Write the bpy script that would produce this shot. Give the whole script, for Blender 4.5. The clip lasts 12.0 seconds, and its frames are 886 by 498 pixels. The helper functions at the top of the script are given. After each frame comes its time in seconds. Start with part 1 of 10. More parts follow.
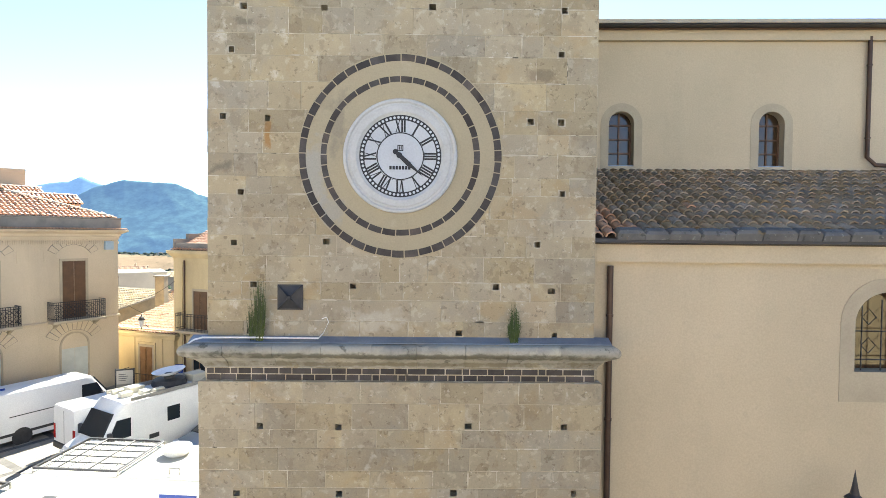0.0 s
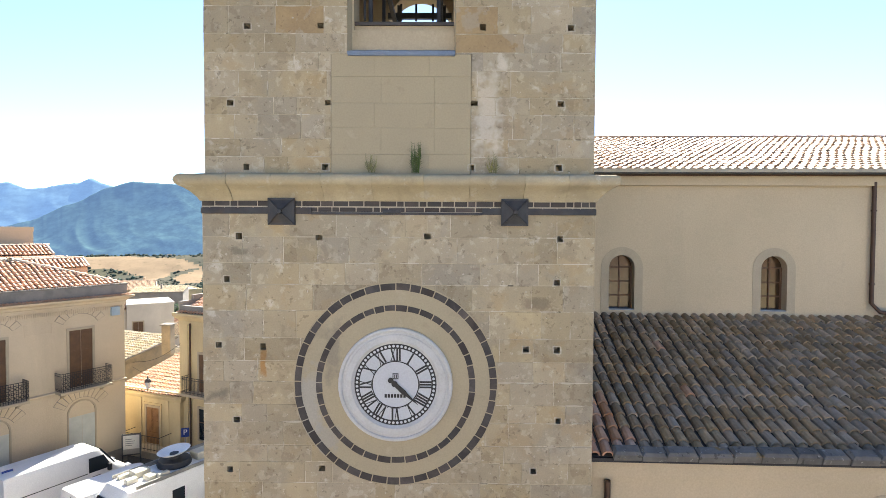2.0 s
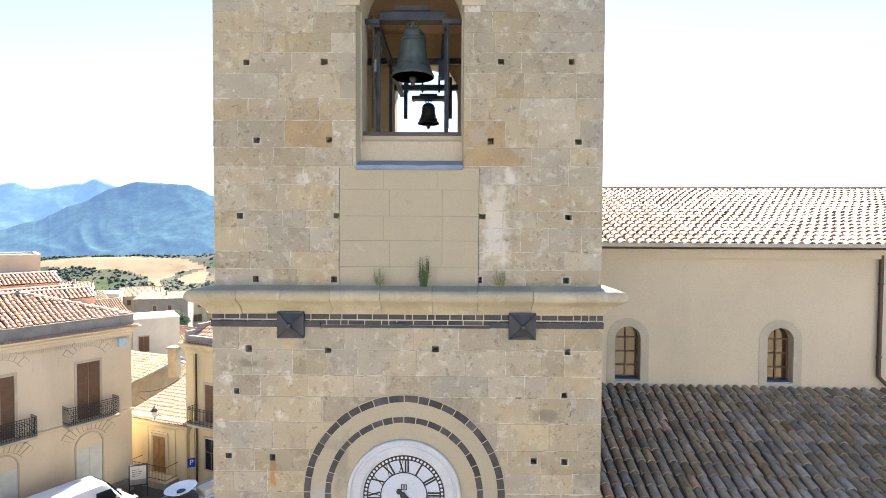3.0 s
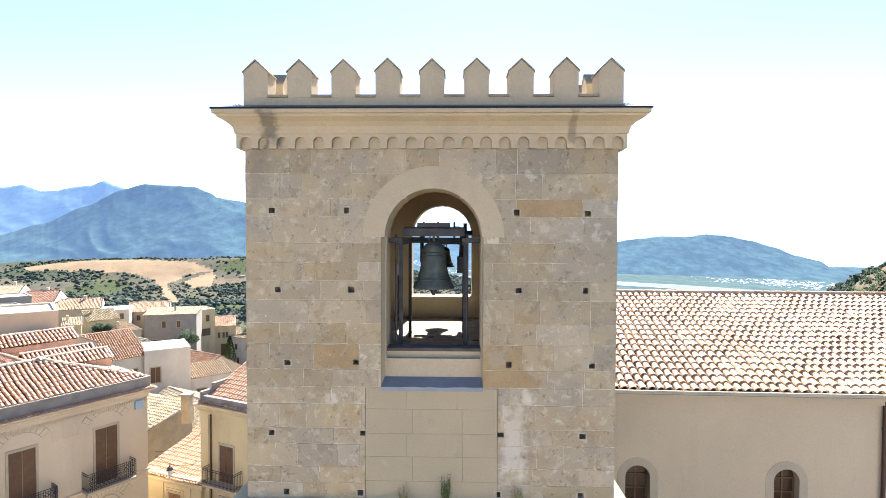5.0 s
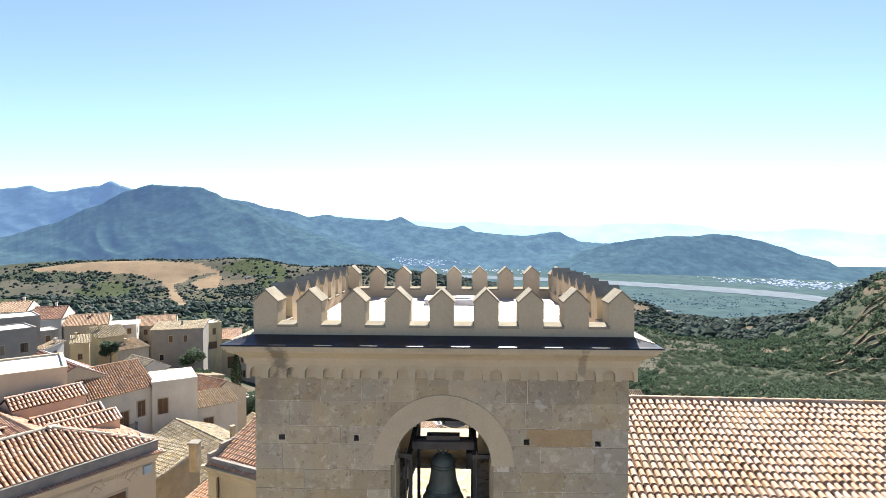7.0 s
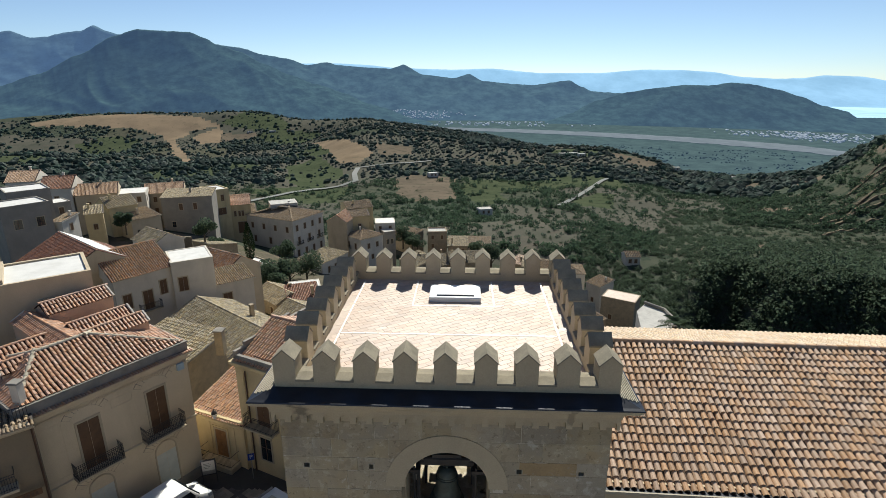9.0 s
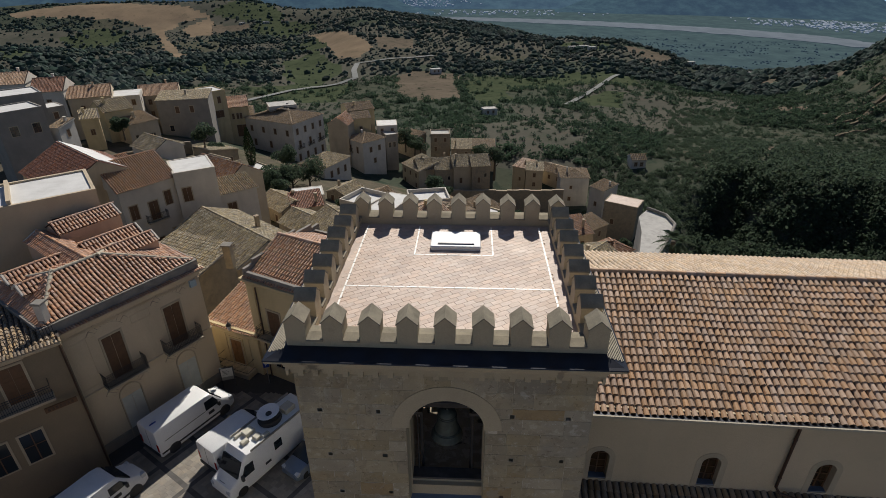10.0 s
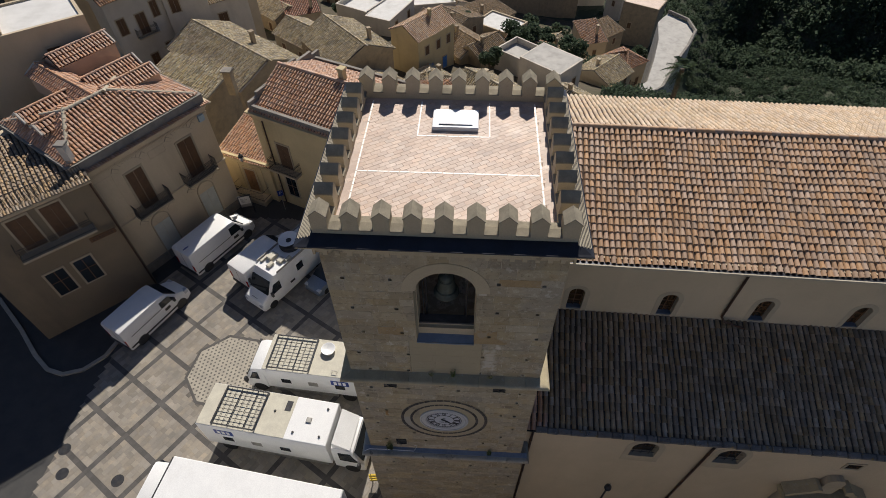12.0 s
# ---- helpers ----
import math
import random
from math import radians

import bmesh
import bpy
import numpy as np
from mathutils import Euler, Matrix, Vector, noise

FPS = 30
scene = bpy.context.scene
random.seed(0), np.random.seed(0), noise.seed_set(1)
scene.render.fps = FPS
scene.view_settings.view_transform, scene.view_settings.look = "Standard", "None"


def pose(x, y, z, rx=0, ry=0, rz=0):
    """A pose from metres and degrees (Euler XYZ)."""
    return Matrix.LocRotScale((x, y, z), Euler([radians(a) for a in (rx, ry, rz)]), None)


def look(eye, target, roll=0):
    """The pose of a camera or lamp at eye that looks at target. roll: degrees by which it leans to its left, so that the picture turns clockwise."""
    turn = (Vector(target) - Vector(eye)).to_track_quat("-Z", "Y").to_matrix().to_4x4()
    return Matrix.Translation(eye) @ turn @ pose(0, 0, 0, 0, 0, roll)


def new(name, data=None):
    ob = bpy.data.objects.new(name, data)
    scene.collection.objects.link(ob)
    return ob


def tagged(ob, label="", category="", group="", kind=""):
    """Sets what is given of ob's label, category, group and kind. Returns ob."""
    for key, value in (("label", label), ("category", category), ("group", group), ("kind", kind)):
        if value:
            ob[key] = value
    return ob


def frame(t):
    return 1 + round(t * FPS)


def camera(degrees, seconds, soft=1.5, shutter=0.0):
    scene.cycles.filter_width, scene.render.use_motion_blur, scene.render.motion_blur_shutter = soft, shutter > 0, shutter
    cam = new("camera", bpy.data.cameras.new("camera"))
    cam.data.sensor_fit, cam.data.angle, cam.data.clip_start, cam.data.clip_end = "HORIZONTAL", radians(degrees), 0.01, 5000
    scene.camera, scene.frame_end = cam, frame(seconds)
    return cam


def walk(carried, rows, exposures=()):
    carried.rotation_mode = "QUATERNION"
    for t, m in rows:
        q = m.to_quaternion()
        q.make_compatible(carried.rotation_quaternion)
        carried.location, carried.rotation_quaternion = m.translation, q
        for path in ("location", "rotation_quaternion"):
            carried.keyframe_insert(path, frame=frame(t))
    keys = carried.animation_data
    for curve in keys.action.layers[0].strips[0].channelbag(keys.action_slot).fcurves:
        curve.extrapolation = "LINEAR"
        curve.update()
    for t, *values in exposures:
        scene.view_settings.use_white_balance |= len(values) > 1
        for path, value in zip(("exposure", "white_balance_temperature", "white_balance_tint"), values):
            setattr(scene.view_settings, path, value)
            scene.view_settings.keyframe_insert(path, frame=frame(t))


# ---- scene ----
cam = camera(78.9, 12.0, soft=0.6)
# seconds, eye (x, y, z), yaw to the left, pitch up, roll
PATH = [
    (0, 0.479, 0.163, 10.045, -0.36, -1.60, 0.50),
    (0.5, 0.580, 0.239, 11.012, -0.19, -1.62, 0.46),
    (1, 0.645, 0.306, 11.997, -0.01, -1.69, 0.39),
    (1.5, 0.657, 0.316, 12.984, 0.18, -1.71, 0.37),
    (2, 0.655, 0.290, 13.921, 0.40, -1.69, 0.31),
    (2.5, 0.593, 0.276, 14.870, 0.57, -1.71, 0.27),
    (3, 0.571, 0.292, 15.843, 0.78, -1.78, 0.26),
    (5, 0.294, -0.110, 19.724, 1.37, -1.69, 0.19),
    (5.5, 0.204, -0.159, 20.719, 1.44, -1.71, 0.21),
    (6, 0.181, -0.108, 21.762, 1.59, -1.73, 0.18),
    (6.5, 0.195, -0.011, 22.760, 1.80, -1.73, 0.13),
    (7, 0.200, 0.020, 23.790, 1.92, -1.80, 0.11),
    (7.4, 0.205, 0.060, 24.640, 2.02, -2.60, 0.09),
    (7.8, 0.210, 0.100, 25.490, 2.11, -5.30, 0.07),
    (8.3, 0.214, 0.150, 26.500, 2.20, -10.10, 0.04),
    (8.5, 0.211, 0.191, 26.900, 2.24, -12.20, 0.02),
    (9, 0.215, 0.300, 27.685, 2.46, -17.37, -0.05),
    (9.5, 0.255, 0.428, 28.370, 2.72, -22.55, -0.18),
    (10, 0.283, 0.490, 29.094, 2.89, -28.00, -0.28),
    (10.5, 0.330, 0.490, 29.808, 3.10, -33.28, -0.41),
    (11, 0.373, 0.430, 30.519, 3.34, -38.40, -0.53),
    (11.5, 0.409, 0.390, 31.220, 3.55, -43.60, -0.63),
    (12, 0.432, 0.298, 31.887, 3.75, -48.58, -0.70),
]
# seconds, stops, kelvin, tint
EXPOSURE = [(0.0, 2.6, 6330, 4), (0.5, 2.45, 6360, 4), (2.5, 2.34, 6500, 9), (3.0, 2.74, 6330, 9), (3.6, 2.64, 6350, 11), (5.0, 2.48, 6330, 12), (6.7, 1.93, 6300, 11), (8.3, 0.93, 6380, 6), (9.0, 0.54, 6220, 5), (9.5, 0.2, 6200, 8), (10.5, -0.16, 6400, 12), (11.0, -0.15, 6400, 13), (12.0, 0.18, 6380, 12)]


def aimed(x, y, z, yaw, pitch, roll):
    a, p = radians(yaw), radians(pitch)
    ahead = Vector((-math.sin(a) * math.cos(p), math.cos(a) * math.cos(p), math.sin(p)))
    return look((x, y, z), Vector((x, y, z)) + ahead, roll)


walk(cam, [(t, aimed(*row)) for t, *row in PATH], EXPOSURE)

# ---- daylight: a clear sky with the sun ahead, a little to the right ----
SUN_AZ, SUN_EL = 4.5, 40.5
world = bpy.data.worlds.new("sky")
scene.world = world
world.use_nodes = True
wn = world.node_tree
sky = wn.nodes.new("ShaderNodeTexSky")
sky.sky_type = "NISHITA"
sky.sun_disc = False
sky.sun_elevation = radians(SUN_EL)
sky.sun_rotation = radians(SUN_AZ)
sky.altitude = 1200
sky.air_density, sky.dust_density, sky.ozone_density = 0.8, 0.12, 2.5
back = wn.nodes["Background"]
tint = wn.nodes.new("ShaderNodeMix")
tint.data_type, tint.blend_type = "RGBA", "MULTIPLY"
tint.inputs[0].default_value = 1.0
tint.inputs[7].default_value = (0.965, 1.0, 1.05, 1.0)
pale = wn.nodes.new("ShaderNodeHueSaturation")
pale.inputs["Saturation"].default_value = 0.88
wn.links.new(sky.outputs[0], pale.inputs["Color"])
wn.links.new(pale.outputs[0], tint.inputs[6])
wn.links.new(tint.outputs[2], back.inputs[0])
back.inputs[1].default_value = 0.064

sun_data = bpy.data.lights.new("sun", "SUN")
sun_data.energy = 5.0
sun_data.angle = radians(0.53)
sun_data.color = (1.0, 0.93, 0.81)
sun = new("sun", sun_data)
sun.matrix_world = look((0, 0, 60), Vector((0, 0, 60)) - Vector((math.sin(radians(SUN_AZ)) * math.cos(radians(SUN_EL)), math.cos(radians(SUN_AZ)) * math.cos(radians(SUN_EL)), math.sin(radians(SUN_EL)))))


# ---- building blocks ----
class Shape:
    """A mesh under construction."""

    def __init__(self):
        self.v, self.f, self.at = [], [], None

    def put(self, pts, faces):
        k = len(self.v)
        self.v += [tuple(self.at @ Vector(p)) for p in pts] if self.at else [tuple(p) for p in pts]
        self.f += [tuple(k + i for i in f) for f in faces]
        return self

    def box(self, x0, x1, y0, y1, z0, z1):
        return self.put([(x0, y0, z0), (x1, y0, z0), (x1, y1, z0), (x0, y1, z0), (x0, y0, z1), (x1, y0, z1), (x1, y1, z1), (x0, y1, z1)],
                        [(0, 3, 2, 1), (4, 5, 6, 7), (0, 1, 5, 4), (1, 2, 6, 5), (2, 3, 7, 6), (3, 0, 4, 7)])

    def slab(self, x0, x1, y0, y1, z0, z1, c):
        """A box with its top edges cut back by c."""
        return self.put([(x0, y0, z0), (x1, y0, z0), (x1, y1, z0), (x0, y1, z0), (x0, y0, z1 - c), (x1, y0, z1 - c), (x1, y1, z1 - c), (x0, y1, z1 - c),
                         (x0 + c, y0 + c, z1), (x1 - c, y0 + c, z1), (x1 - c, y1 - c, z1), (x0 + c, y1 - c, z1)],
                        [(0, 3, 2, 1), (8, 9, 10, 11), (0, 1, 5, 4), (1, 2, 6, 5), (2, 3, 7, 6), (3, 0, 4, 7), (4, 5, 9, 8), (5, 6, 10, 9), (6, 7, 11, 10), (7, 4, 8, 11)])

    def prism(self, outline, axis, lo, hi):
        """A closed outline, pushed along an axis. The outline's two numbers are the other two axes in order."""
        def at(a, b, c):
            return {"x": (c, a, b), "y": (a, c, b), "z": (a, b, c)}[axis]
        n = len(outline)
        pts = [at(a, b, lo) for a, b in outline] + [at(a, b, hi) for a, b in outline]
        return self.put(pts, [tuple(range(n)), tuple(range(2 * n - 1, n - 1, -1))] + [(i, i + n, (i + 1) % n + n, (i + 1) % n) for i in range(n)])

    def band(self, outline, inner, axis, lo, hi):
        """A closed band between two outlines of equal count, with thickness."""
        def at(p, c):
            return {"x": (c, p[0], p[1]), "y": (p[0], c, p[1]), "z": (p[0], p[1], c)}[axis]
        n = len(outline)
        pts = [at(p, lo) for p in outline] + [at(p, lo) for p in inner] + [at(p, hi) for p in outline] + [at(p, hi) for p in inner]
        fs = []
        for i in range(n):
            j = (i + 1) % n
            fs += [(i, j, j + n, i + n), (i + 2 * n, i + 3 * n, j + 3 * n, j + 2 * n), (i, i + 2 * n, j + 2 * n, j), (i + n, j + n, j + 3 * n, i + 3 * n)]
        return self.put(pts, fs)

    def tube(self, path, r, n=8, caps=True):
        path = [Vector(p) for p in path]
        rings = []
        for i, p in enumerate(path):
            d = (path[min(i + 1, len(path) - 1)] - path[max(i - 1, 0)]).normalized()
            s = d.cross(Vector((0, 0, 1)) if abs(d.z) < 0.95 else Vector((1, 0, 0))).normalized()
            u = s.cross(d)
            rr = r[i] if isinstance(r, (list, tuple)) else r
            rings.append([p + rr * (math.cos(a) * s + math.sin(a) * u) for a in (2 * math.pi * k / n for k in range(n))])
        pts = [q for ring in rings for q in ring]
        fs = [(i * n + k, i * n + (k + 1) % n, (i + 1) * n + (k + 1) % n, (i + 1) * n + k) for i in range(len(path) - 1) for k in range(n)]
        if caps:
            fs += [tuple(range(n - 1, -1, -1)), tuple(range((len(path) - 1) * n, len(path) * n))]
        return self.put(pts, fs)

    def lathe(self, profile, centre, n=24, axis="z"):
        """A profile of (radius, height) turned about an upright axis (or one along y)."""
        c = Vector(centre)
        pts = []
        for r, h in profile:
            for k in range(n):
                a = 2 * math.pi * k / n
                pts.append(c + (Vector((r * math.cos(a), r * math.sin(a), h)) if axis == "z" else Vector((r * math.cos(a), h, r * math.sin(a)))))
        fs = [(i * n + k, i * n + (k + 1) % n, (i + 1) * n + (k + 1) % n, (i + 1) * n + k) for i in range(len(profile) - 1) for k in range(n)]
        fs += [tuple(range(n - 1, -1, -1)), tuple(range((len(profile) - 1) * n, len(profile) * n))]
        return self.put(pts, fs)

    def mesh(self, name, material, smooth=0.0, weld=False):
        me = bpy.data.meshes.new(name)
        me.from_pydata(self.v, [], self.f)
        bm = bmesh.new()
        bm.from_mesh(me)
        if weld:
            bmesh.ops.remove_doubles(bm, verts=bm.verts, dist=1e-4)
        if len(self.f) < 20000:
            bmesh.ops.recalc_face_normals(bm, faces=bm.faces)
        if smooth:
            for f in bm.faces:
                f.smooth = True
            for e in bm.edges:
                if len(e.link_faces) == 2 and e.calc_face_angle(0) > radians(smooth):
                    e.smooth = False
        bm.to_mesh(me)
        bm.free()
        me.materials.append(material)
        return me


def part(name, shape, material, parent=None, label="", smooth=0.0, kind=""):
    me = shape if isinstance(shape, bpy.types.Mesh) else shape.mesh(name, material, smooth)
    ob = new(name, me)
    if parent:
        ob.parent = parent
    return tagged(ob, label, kind=kind)


def thing(name, m, label, category, group="", kind=""):
    ob = new(name)
    ob.empty_display_size = 0.3
    ob.matrix_basis = m
    return tagged(ob, label, category, group, kind)


def arc(cx, cy, r, a0, a1, n):
    return [(cx + r * math.cos(radians(a0 + (a1 - a0) * i / n)), cy + r * math.sin(radians(a0 + (a1 - a0) * i / n))) for i in range(n + 1)]


def wall_with_holes(shape, x0, x1, z0, z1, y0, y1, holes):
    """An upright wall in x and z with rectangular openings (a, b, c, d) right through it."""
    xs = sorted({x0, x1, *(h[0] for h in holes), *(h[1] for h in holes)})
    xs = [x for x in xs if x0 <= x <= x1]
    for a, b in zip(xs, xs[1:]):
        m = (a + b) / 2
        cuts = sorted((h[2], h[3]) for h in holes if h[0] < m < h[1])
        z = z0
        for c, d in cuts:
            if c > z:
                shape.box(a, b, y0, y1, z, c)
            z = max(z, d)
        if z < z1:
            shape.box(a, b, y0, y1, z, z1)
    return shape


# ---- materials ----
def surface(name, colours, scale=2.0, fine=40.0, rough=0.85, bump=0.15, stain=None, stain_scale=0.6, stain_amount=0.4, vary=0.0, by="island", metal=0.0, streak=0.0, spec=0.4, spots=None, more_spots=(), marks=()):
    """A matt surface with broad and fine variation, stains, and a change from piece to piece."""
    m = bpy.data.materials.new(name)
    m.use_nodes = True
    nt = m.node_tree
    nodes, links = nt.nodes, nt.links
    bsdf = nodes["Principled BSDF"]
    geo = nodes.new("ShaderNodeNewGeometry")
    pos = geo.outputs["Position"]

    def noise_at(s, detail=4.0, squeeze=None, dist=0.0):
        n = nodes.new("ShaderNodeTexNoise")
        n.inputs["Scale"].default_value = s
        n.inputs["Detail"].default_value = detail
        n.inputs["Roughness"].default_value = 0.6
        n.inputs["Distortion"].default_value = dist
        if squeeze:
            mp = nodes.new("ShaderNodeMapping")
            mp.inputs["Scale"].default_value = squeeze
            links.new(pos, mp.inputs[0])
            links.new(mp.outputs[0], n.inputs["Vector"])
        else:
            links.new(pos, n.inputs["Vector"])
        return n.outputs["Fac"]

    def mix(kind, fac, a, b):
        x = nodes.new("ShaderNodeMix")
        x.data_type = "RGBA"
        x.blend_type = kind
        for value, socket in ((fac, x.inputs[0]), (a, x.inputs[6]), (b, x.inputs[7])):
            if isinstance(value, bpy.types.NodeSocket):
                links.new(value, socket)
            else:
                socket.default_value = value if isinstance(value, float) else (*value, 1.0)
        return x.outputs[2]

    def ramp(value, lo, hi, top=1.0):
        r = nodes.new("ShaderNodeMapRange")
        links.new(value, r.inputs[0])
        r.inputs[1].default_value, r.inputs[2].default_value, r.inputs[4].default_value = lo, hi, top
        return r.outputs[0]

    broad, grain = noise_at(scale), noise_at(fine, 5.0)
    col = mix("MIX", ramp(broad, 0.35, 0.65), colours[0], colours[1])
    if len(colours) > 2:
        col = mix("MIX", ramp(noise_at(scale * 2.7, 3.0), 0.52, 0.75), col, colours[2])
    if stain:
        s = noise_at(stain_scale, 6.0, (1, 1, 0.18) if streak else None, 0.4)
        col = mix("MIX", ramp(s, 0.52, 0.72, stain_amount), col, stain)
    if spots:
        col = mix("MIX", ramp(noise_at(spots[1], 4.0), spots[2], spots[2] + 0.06, 0.8), col, spots[0])
    for c, sc, lo, amount in more_spots:
        col = mix("MIX", ramp(noise_at(sc, 5.0, None, 0.3), lo, lo + 0.05, amount), col, c)
    if marks:
        xyz = nodes.new("ShaderNodeSeparateXYZ")
        links.new(pos, xyz.inputs[0])
        wob = noise_at(5.0, 5.0)

        def calc(op, a, b):
            n = nodes.new("ShaderNodeMath")
            n.operation = op
            for value, socket in ((a, n.inputs[0]), (b, n.inputs[1])):
                if isinstance(value, float):
                    socket.default_value = value
                else:
                    links.new(value, socket)
            return n.outputs[0]
        for mx_, mz, mw, mh, c, amount in marks:
            dx = calc("DIVIDE", calc("ABSOLUTE", calc("SUBTRACT", xyz.outputs[0], float(mx_)), 0.0), float(mw))
            dz = calc("DIVIDE", calc("ABSOLUTE", calc("SUBTRACT", xyz.outputs[2], float(mz)), 0.0), float(mh))
            d = calc("ADD", calc("MAXIMUM", dx, dz), calc("MULTIPLY", calc("SUBTRACT", wob, 0.5), 2.6))
            col = mix("MIX", ramp(d, 1.15, 0.55, float(amount)), col, c)
    col = mix("MULTIPLY", 0.32, col, mix("MIX", ramp(grain, 0.3, 0.7), (0.72, 0.72, 0.72), (1.15, 1.15, 1.15)))
    if vary:
        rnd = nodes.new("ShaderNodeObjectInfo").outputs["Random"]
        if by == "island":
            both = nodes.new("ShaderNodeMath")
            both.operation = "ADD"
            links.new(rnd, both.inputs[0])
            links.new(geo.outputs["Random Per Island"], both.inputs[1])
            part_of = nodes.new("ShaderNodeMath")
            part_of.operation = "FRACT"
            links.new(both.outputs[0], part_of.inputs[0])
            rnd = part_of.outputs[0]
        hsv = nodes.new("ShaderNodeHueSaturation")
        v = nodes.new("ShaderNodeMapRange")
        links.new(rnd, v.inputs[0])
        v.inputs[3].default_value, v.inputs[4].default_value = 1 - vary, 1 + vary
        links.new(v.outputs[0], hsv.inputs["Value"])
        w = nodes.new("ShaderNodeMath")
        w.operation = "MULTIPLY"
        w.inputs[1].default_value = 7.13
        links.new(rnd, w.inputs[0])
        w2 = nodes.new("ShaderNodeMath")
        w2.operation = "FRACT"
        links.new(w.outputs[0], w2.inputs[0])
        s = nodes.new("ShaderNodeMapRange")
        links.new(w2.outputs[0], s.inputs[0])
        s.inputs[3].default_value, s.inputs[4].default_value = 1 - vary, 1 + vary
        links.new(s.outputs[0], hsv.inputs["Saturation"])
        links.new(col, hsv.inputs["Color"])
        col = hsv.outputs[0]
    links.new(col, bsdf.inputs["Base Color"])
    bsdf.inputs["Roughness"].default_value = rough
    bsdf.inputs["Metallic"].default_value = metal
    bsdf.inputs["Specular IOR Level"].default_value = spec
    if bump:
        b = nodes.new("ShaderNodeBump")
        b.inputs["Strength"].default_value = bump
        b.inputs["Distance"].default_value = 0.02
        links.new(mix("MIX", 0.45, grain_colour(nodes, links, grain), grain_colour(nodes, links, noise_at(scale * 6, 3.0))), b.inputs["Height"])
        links.new(b.outputs[0], bsdf.inputs["Normal"])
    return m


def grain_colour(nodes, links, value):
    c = nodes.new("ShaderNodeCombineColor")
    for i in range(3):
        links.new(value, c.inputs[i])
    return c.outputs[0]


def glass(name, colour=(0.02, 0.025, 0.03), rough=0.05):
    m = bpy.data.materials.new(name)
    m.use_nodes = True
    b = m.node_tree.nodes["Principled BSDF"]
    b.inputs["Base Color"].default_value = (*colour, 1)
    b.inputs["Roughness"].default_value = rough
    b.inputs["Specular IOR Level"].default_value = 0.6
    return m


PALE_SALT, PIT, GREYED = (0.52, 0.475, 0.395), (0.15, 0.125, 0.09), (0.285, 0.262, 0.215)
FACING = [(0.375, 0.313, 0.21), (0.325, 0.274, 0.19), (0.405, 0.34, 0.225)]
FACING_SPOTS = [(GREYED, 0.55, 0.52, 0.4), ((0.345, 0.255, 0.145), 1.3, 0.57, 0.4), ((0.25, 0.205, 0.14), 3.5, 0.56, 0.5), ((0.45, 0.395, 0.295), 6.5, 0.57, 0.55), (PALE_SALT, 2.3, 0.65, 0.6), ((0.19, 0.155, 0.105), 10.0, 0.61, 0.65), (PIT, 26.0, 0.67, 0.85), (PALE_SALT, 15.0, 0.66, 0.75)]
STONE = surface("sandstone", FACING, 0.9, 40, 0.94, 0.4, (0.29, 0.245, 0.175), 0.6, 0.45, 0.13, "object", spec=0.15, more_spots=FACING_SPOTS,
                marks=[(-2.45, 11.72, 0.05, 0.22, (0.30, 0.17, 0.075), 0.75), (1.35, 16.0, 0.22, 0.75, PALE_SALT, 0.75), (1.55, 16.9, 0.1, 0.4, PALE_SALT, 0.6), (-3.25, 11.15, 0.18, 0.09, (0.16, 0.14, 0.11), 0.7), (-2.8, 13.6, 0.2, 0.07, (0.15, 0.13, 0.1), 0.7), (2.2, 12.75, 0.25, 0.1, (0.2, 0.165, 0.12), 0.7), (-0.6, 8.55, 0.5, 0.2, PALE_SALT, 0.5), (2.6, 8.9, 0.15, 0.6, (0.24, 0.2, 0.15), 0.5), (-3.2, 20.9, 0.2, 0.5, (0.22, 0.19, 0.15), 0.5)])
STONE_J = surface("sandstone_courses", FACING, 0.9, 40, 0.94, 0.4, (0.23, 0.195, 0.145), 0.8, 0.55, 0.13, spec=0.15, more_spots=FACING_SPOTS)
STONE_OCHRE = surface("ochre_stone", [(0.360, 0.261, 0.138), (0.296, 0.212, 0.115)], 2.0, 30, 0.92, 0.35, (0.240, 0.191, 0.129), 1.5, 0.4, more_spots=[((0.352, 0.307, 0.230), 2.6, 0.55, 0.6), ((0.184, 0.124, 0.069), 11.0, 0.62, 0.6)])
MORTAR = surface("lime_mortar", [(0.431, 0.374, 0.268), (0.378, 0.326, 0.233)], 2.5, 45, 0.95, 0.3, (0.264, 0.220, 0.158), 2.2, 0.5, spec=0.1, more_spots=[((0.581, 0.528, 0.431), 4.0, 0.52, 0.7), ((0.097, 0.084, 0.062), 2.4, 0.63, 0.9)])
PLASTER = surface("cream_plaster", [(0.46, 0.385, 0.265), (0.415, 0.35, 0.245)], 0.8, 35, 0.94, 0.08, (0.33, 0.28, 0.20), 0.7, 0.4, streak=1.0, spec=0.15, more_spots=[((0.34, 0.29, 0.2), 4.0, 0.62, 0.35), ((0.5, 0.43, 0.31), 1.6, 0.6, 0.4)], marks=[(-2.95, 21.55, 0.16, 0.33, (0.13, 0.115, 0.09), 0.75), (2.3, 21.6, 0.07, 0.28, (0.18, 0.15, 0.11), 0.6)])
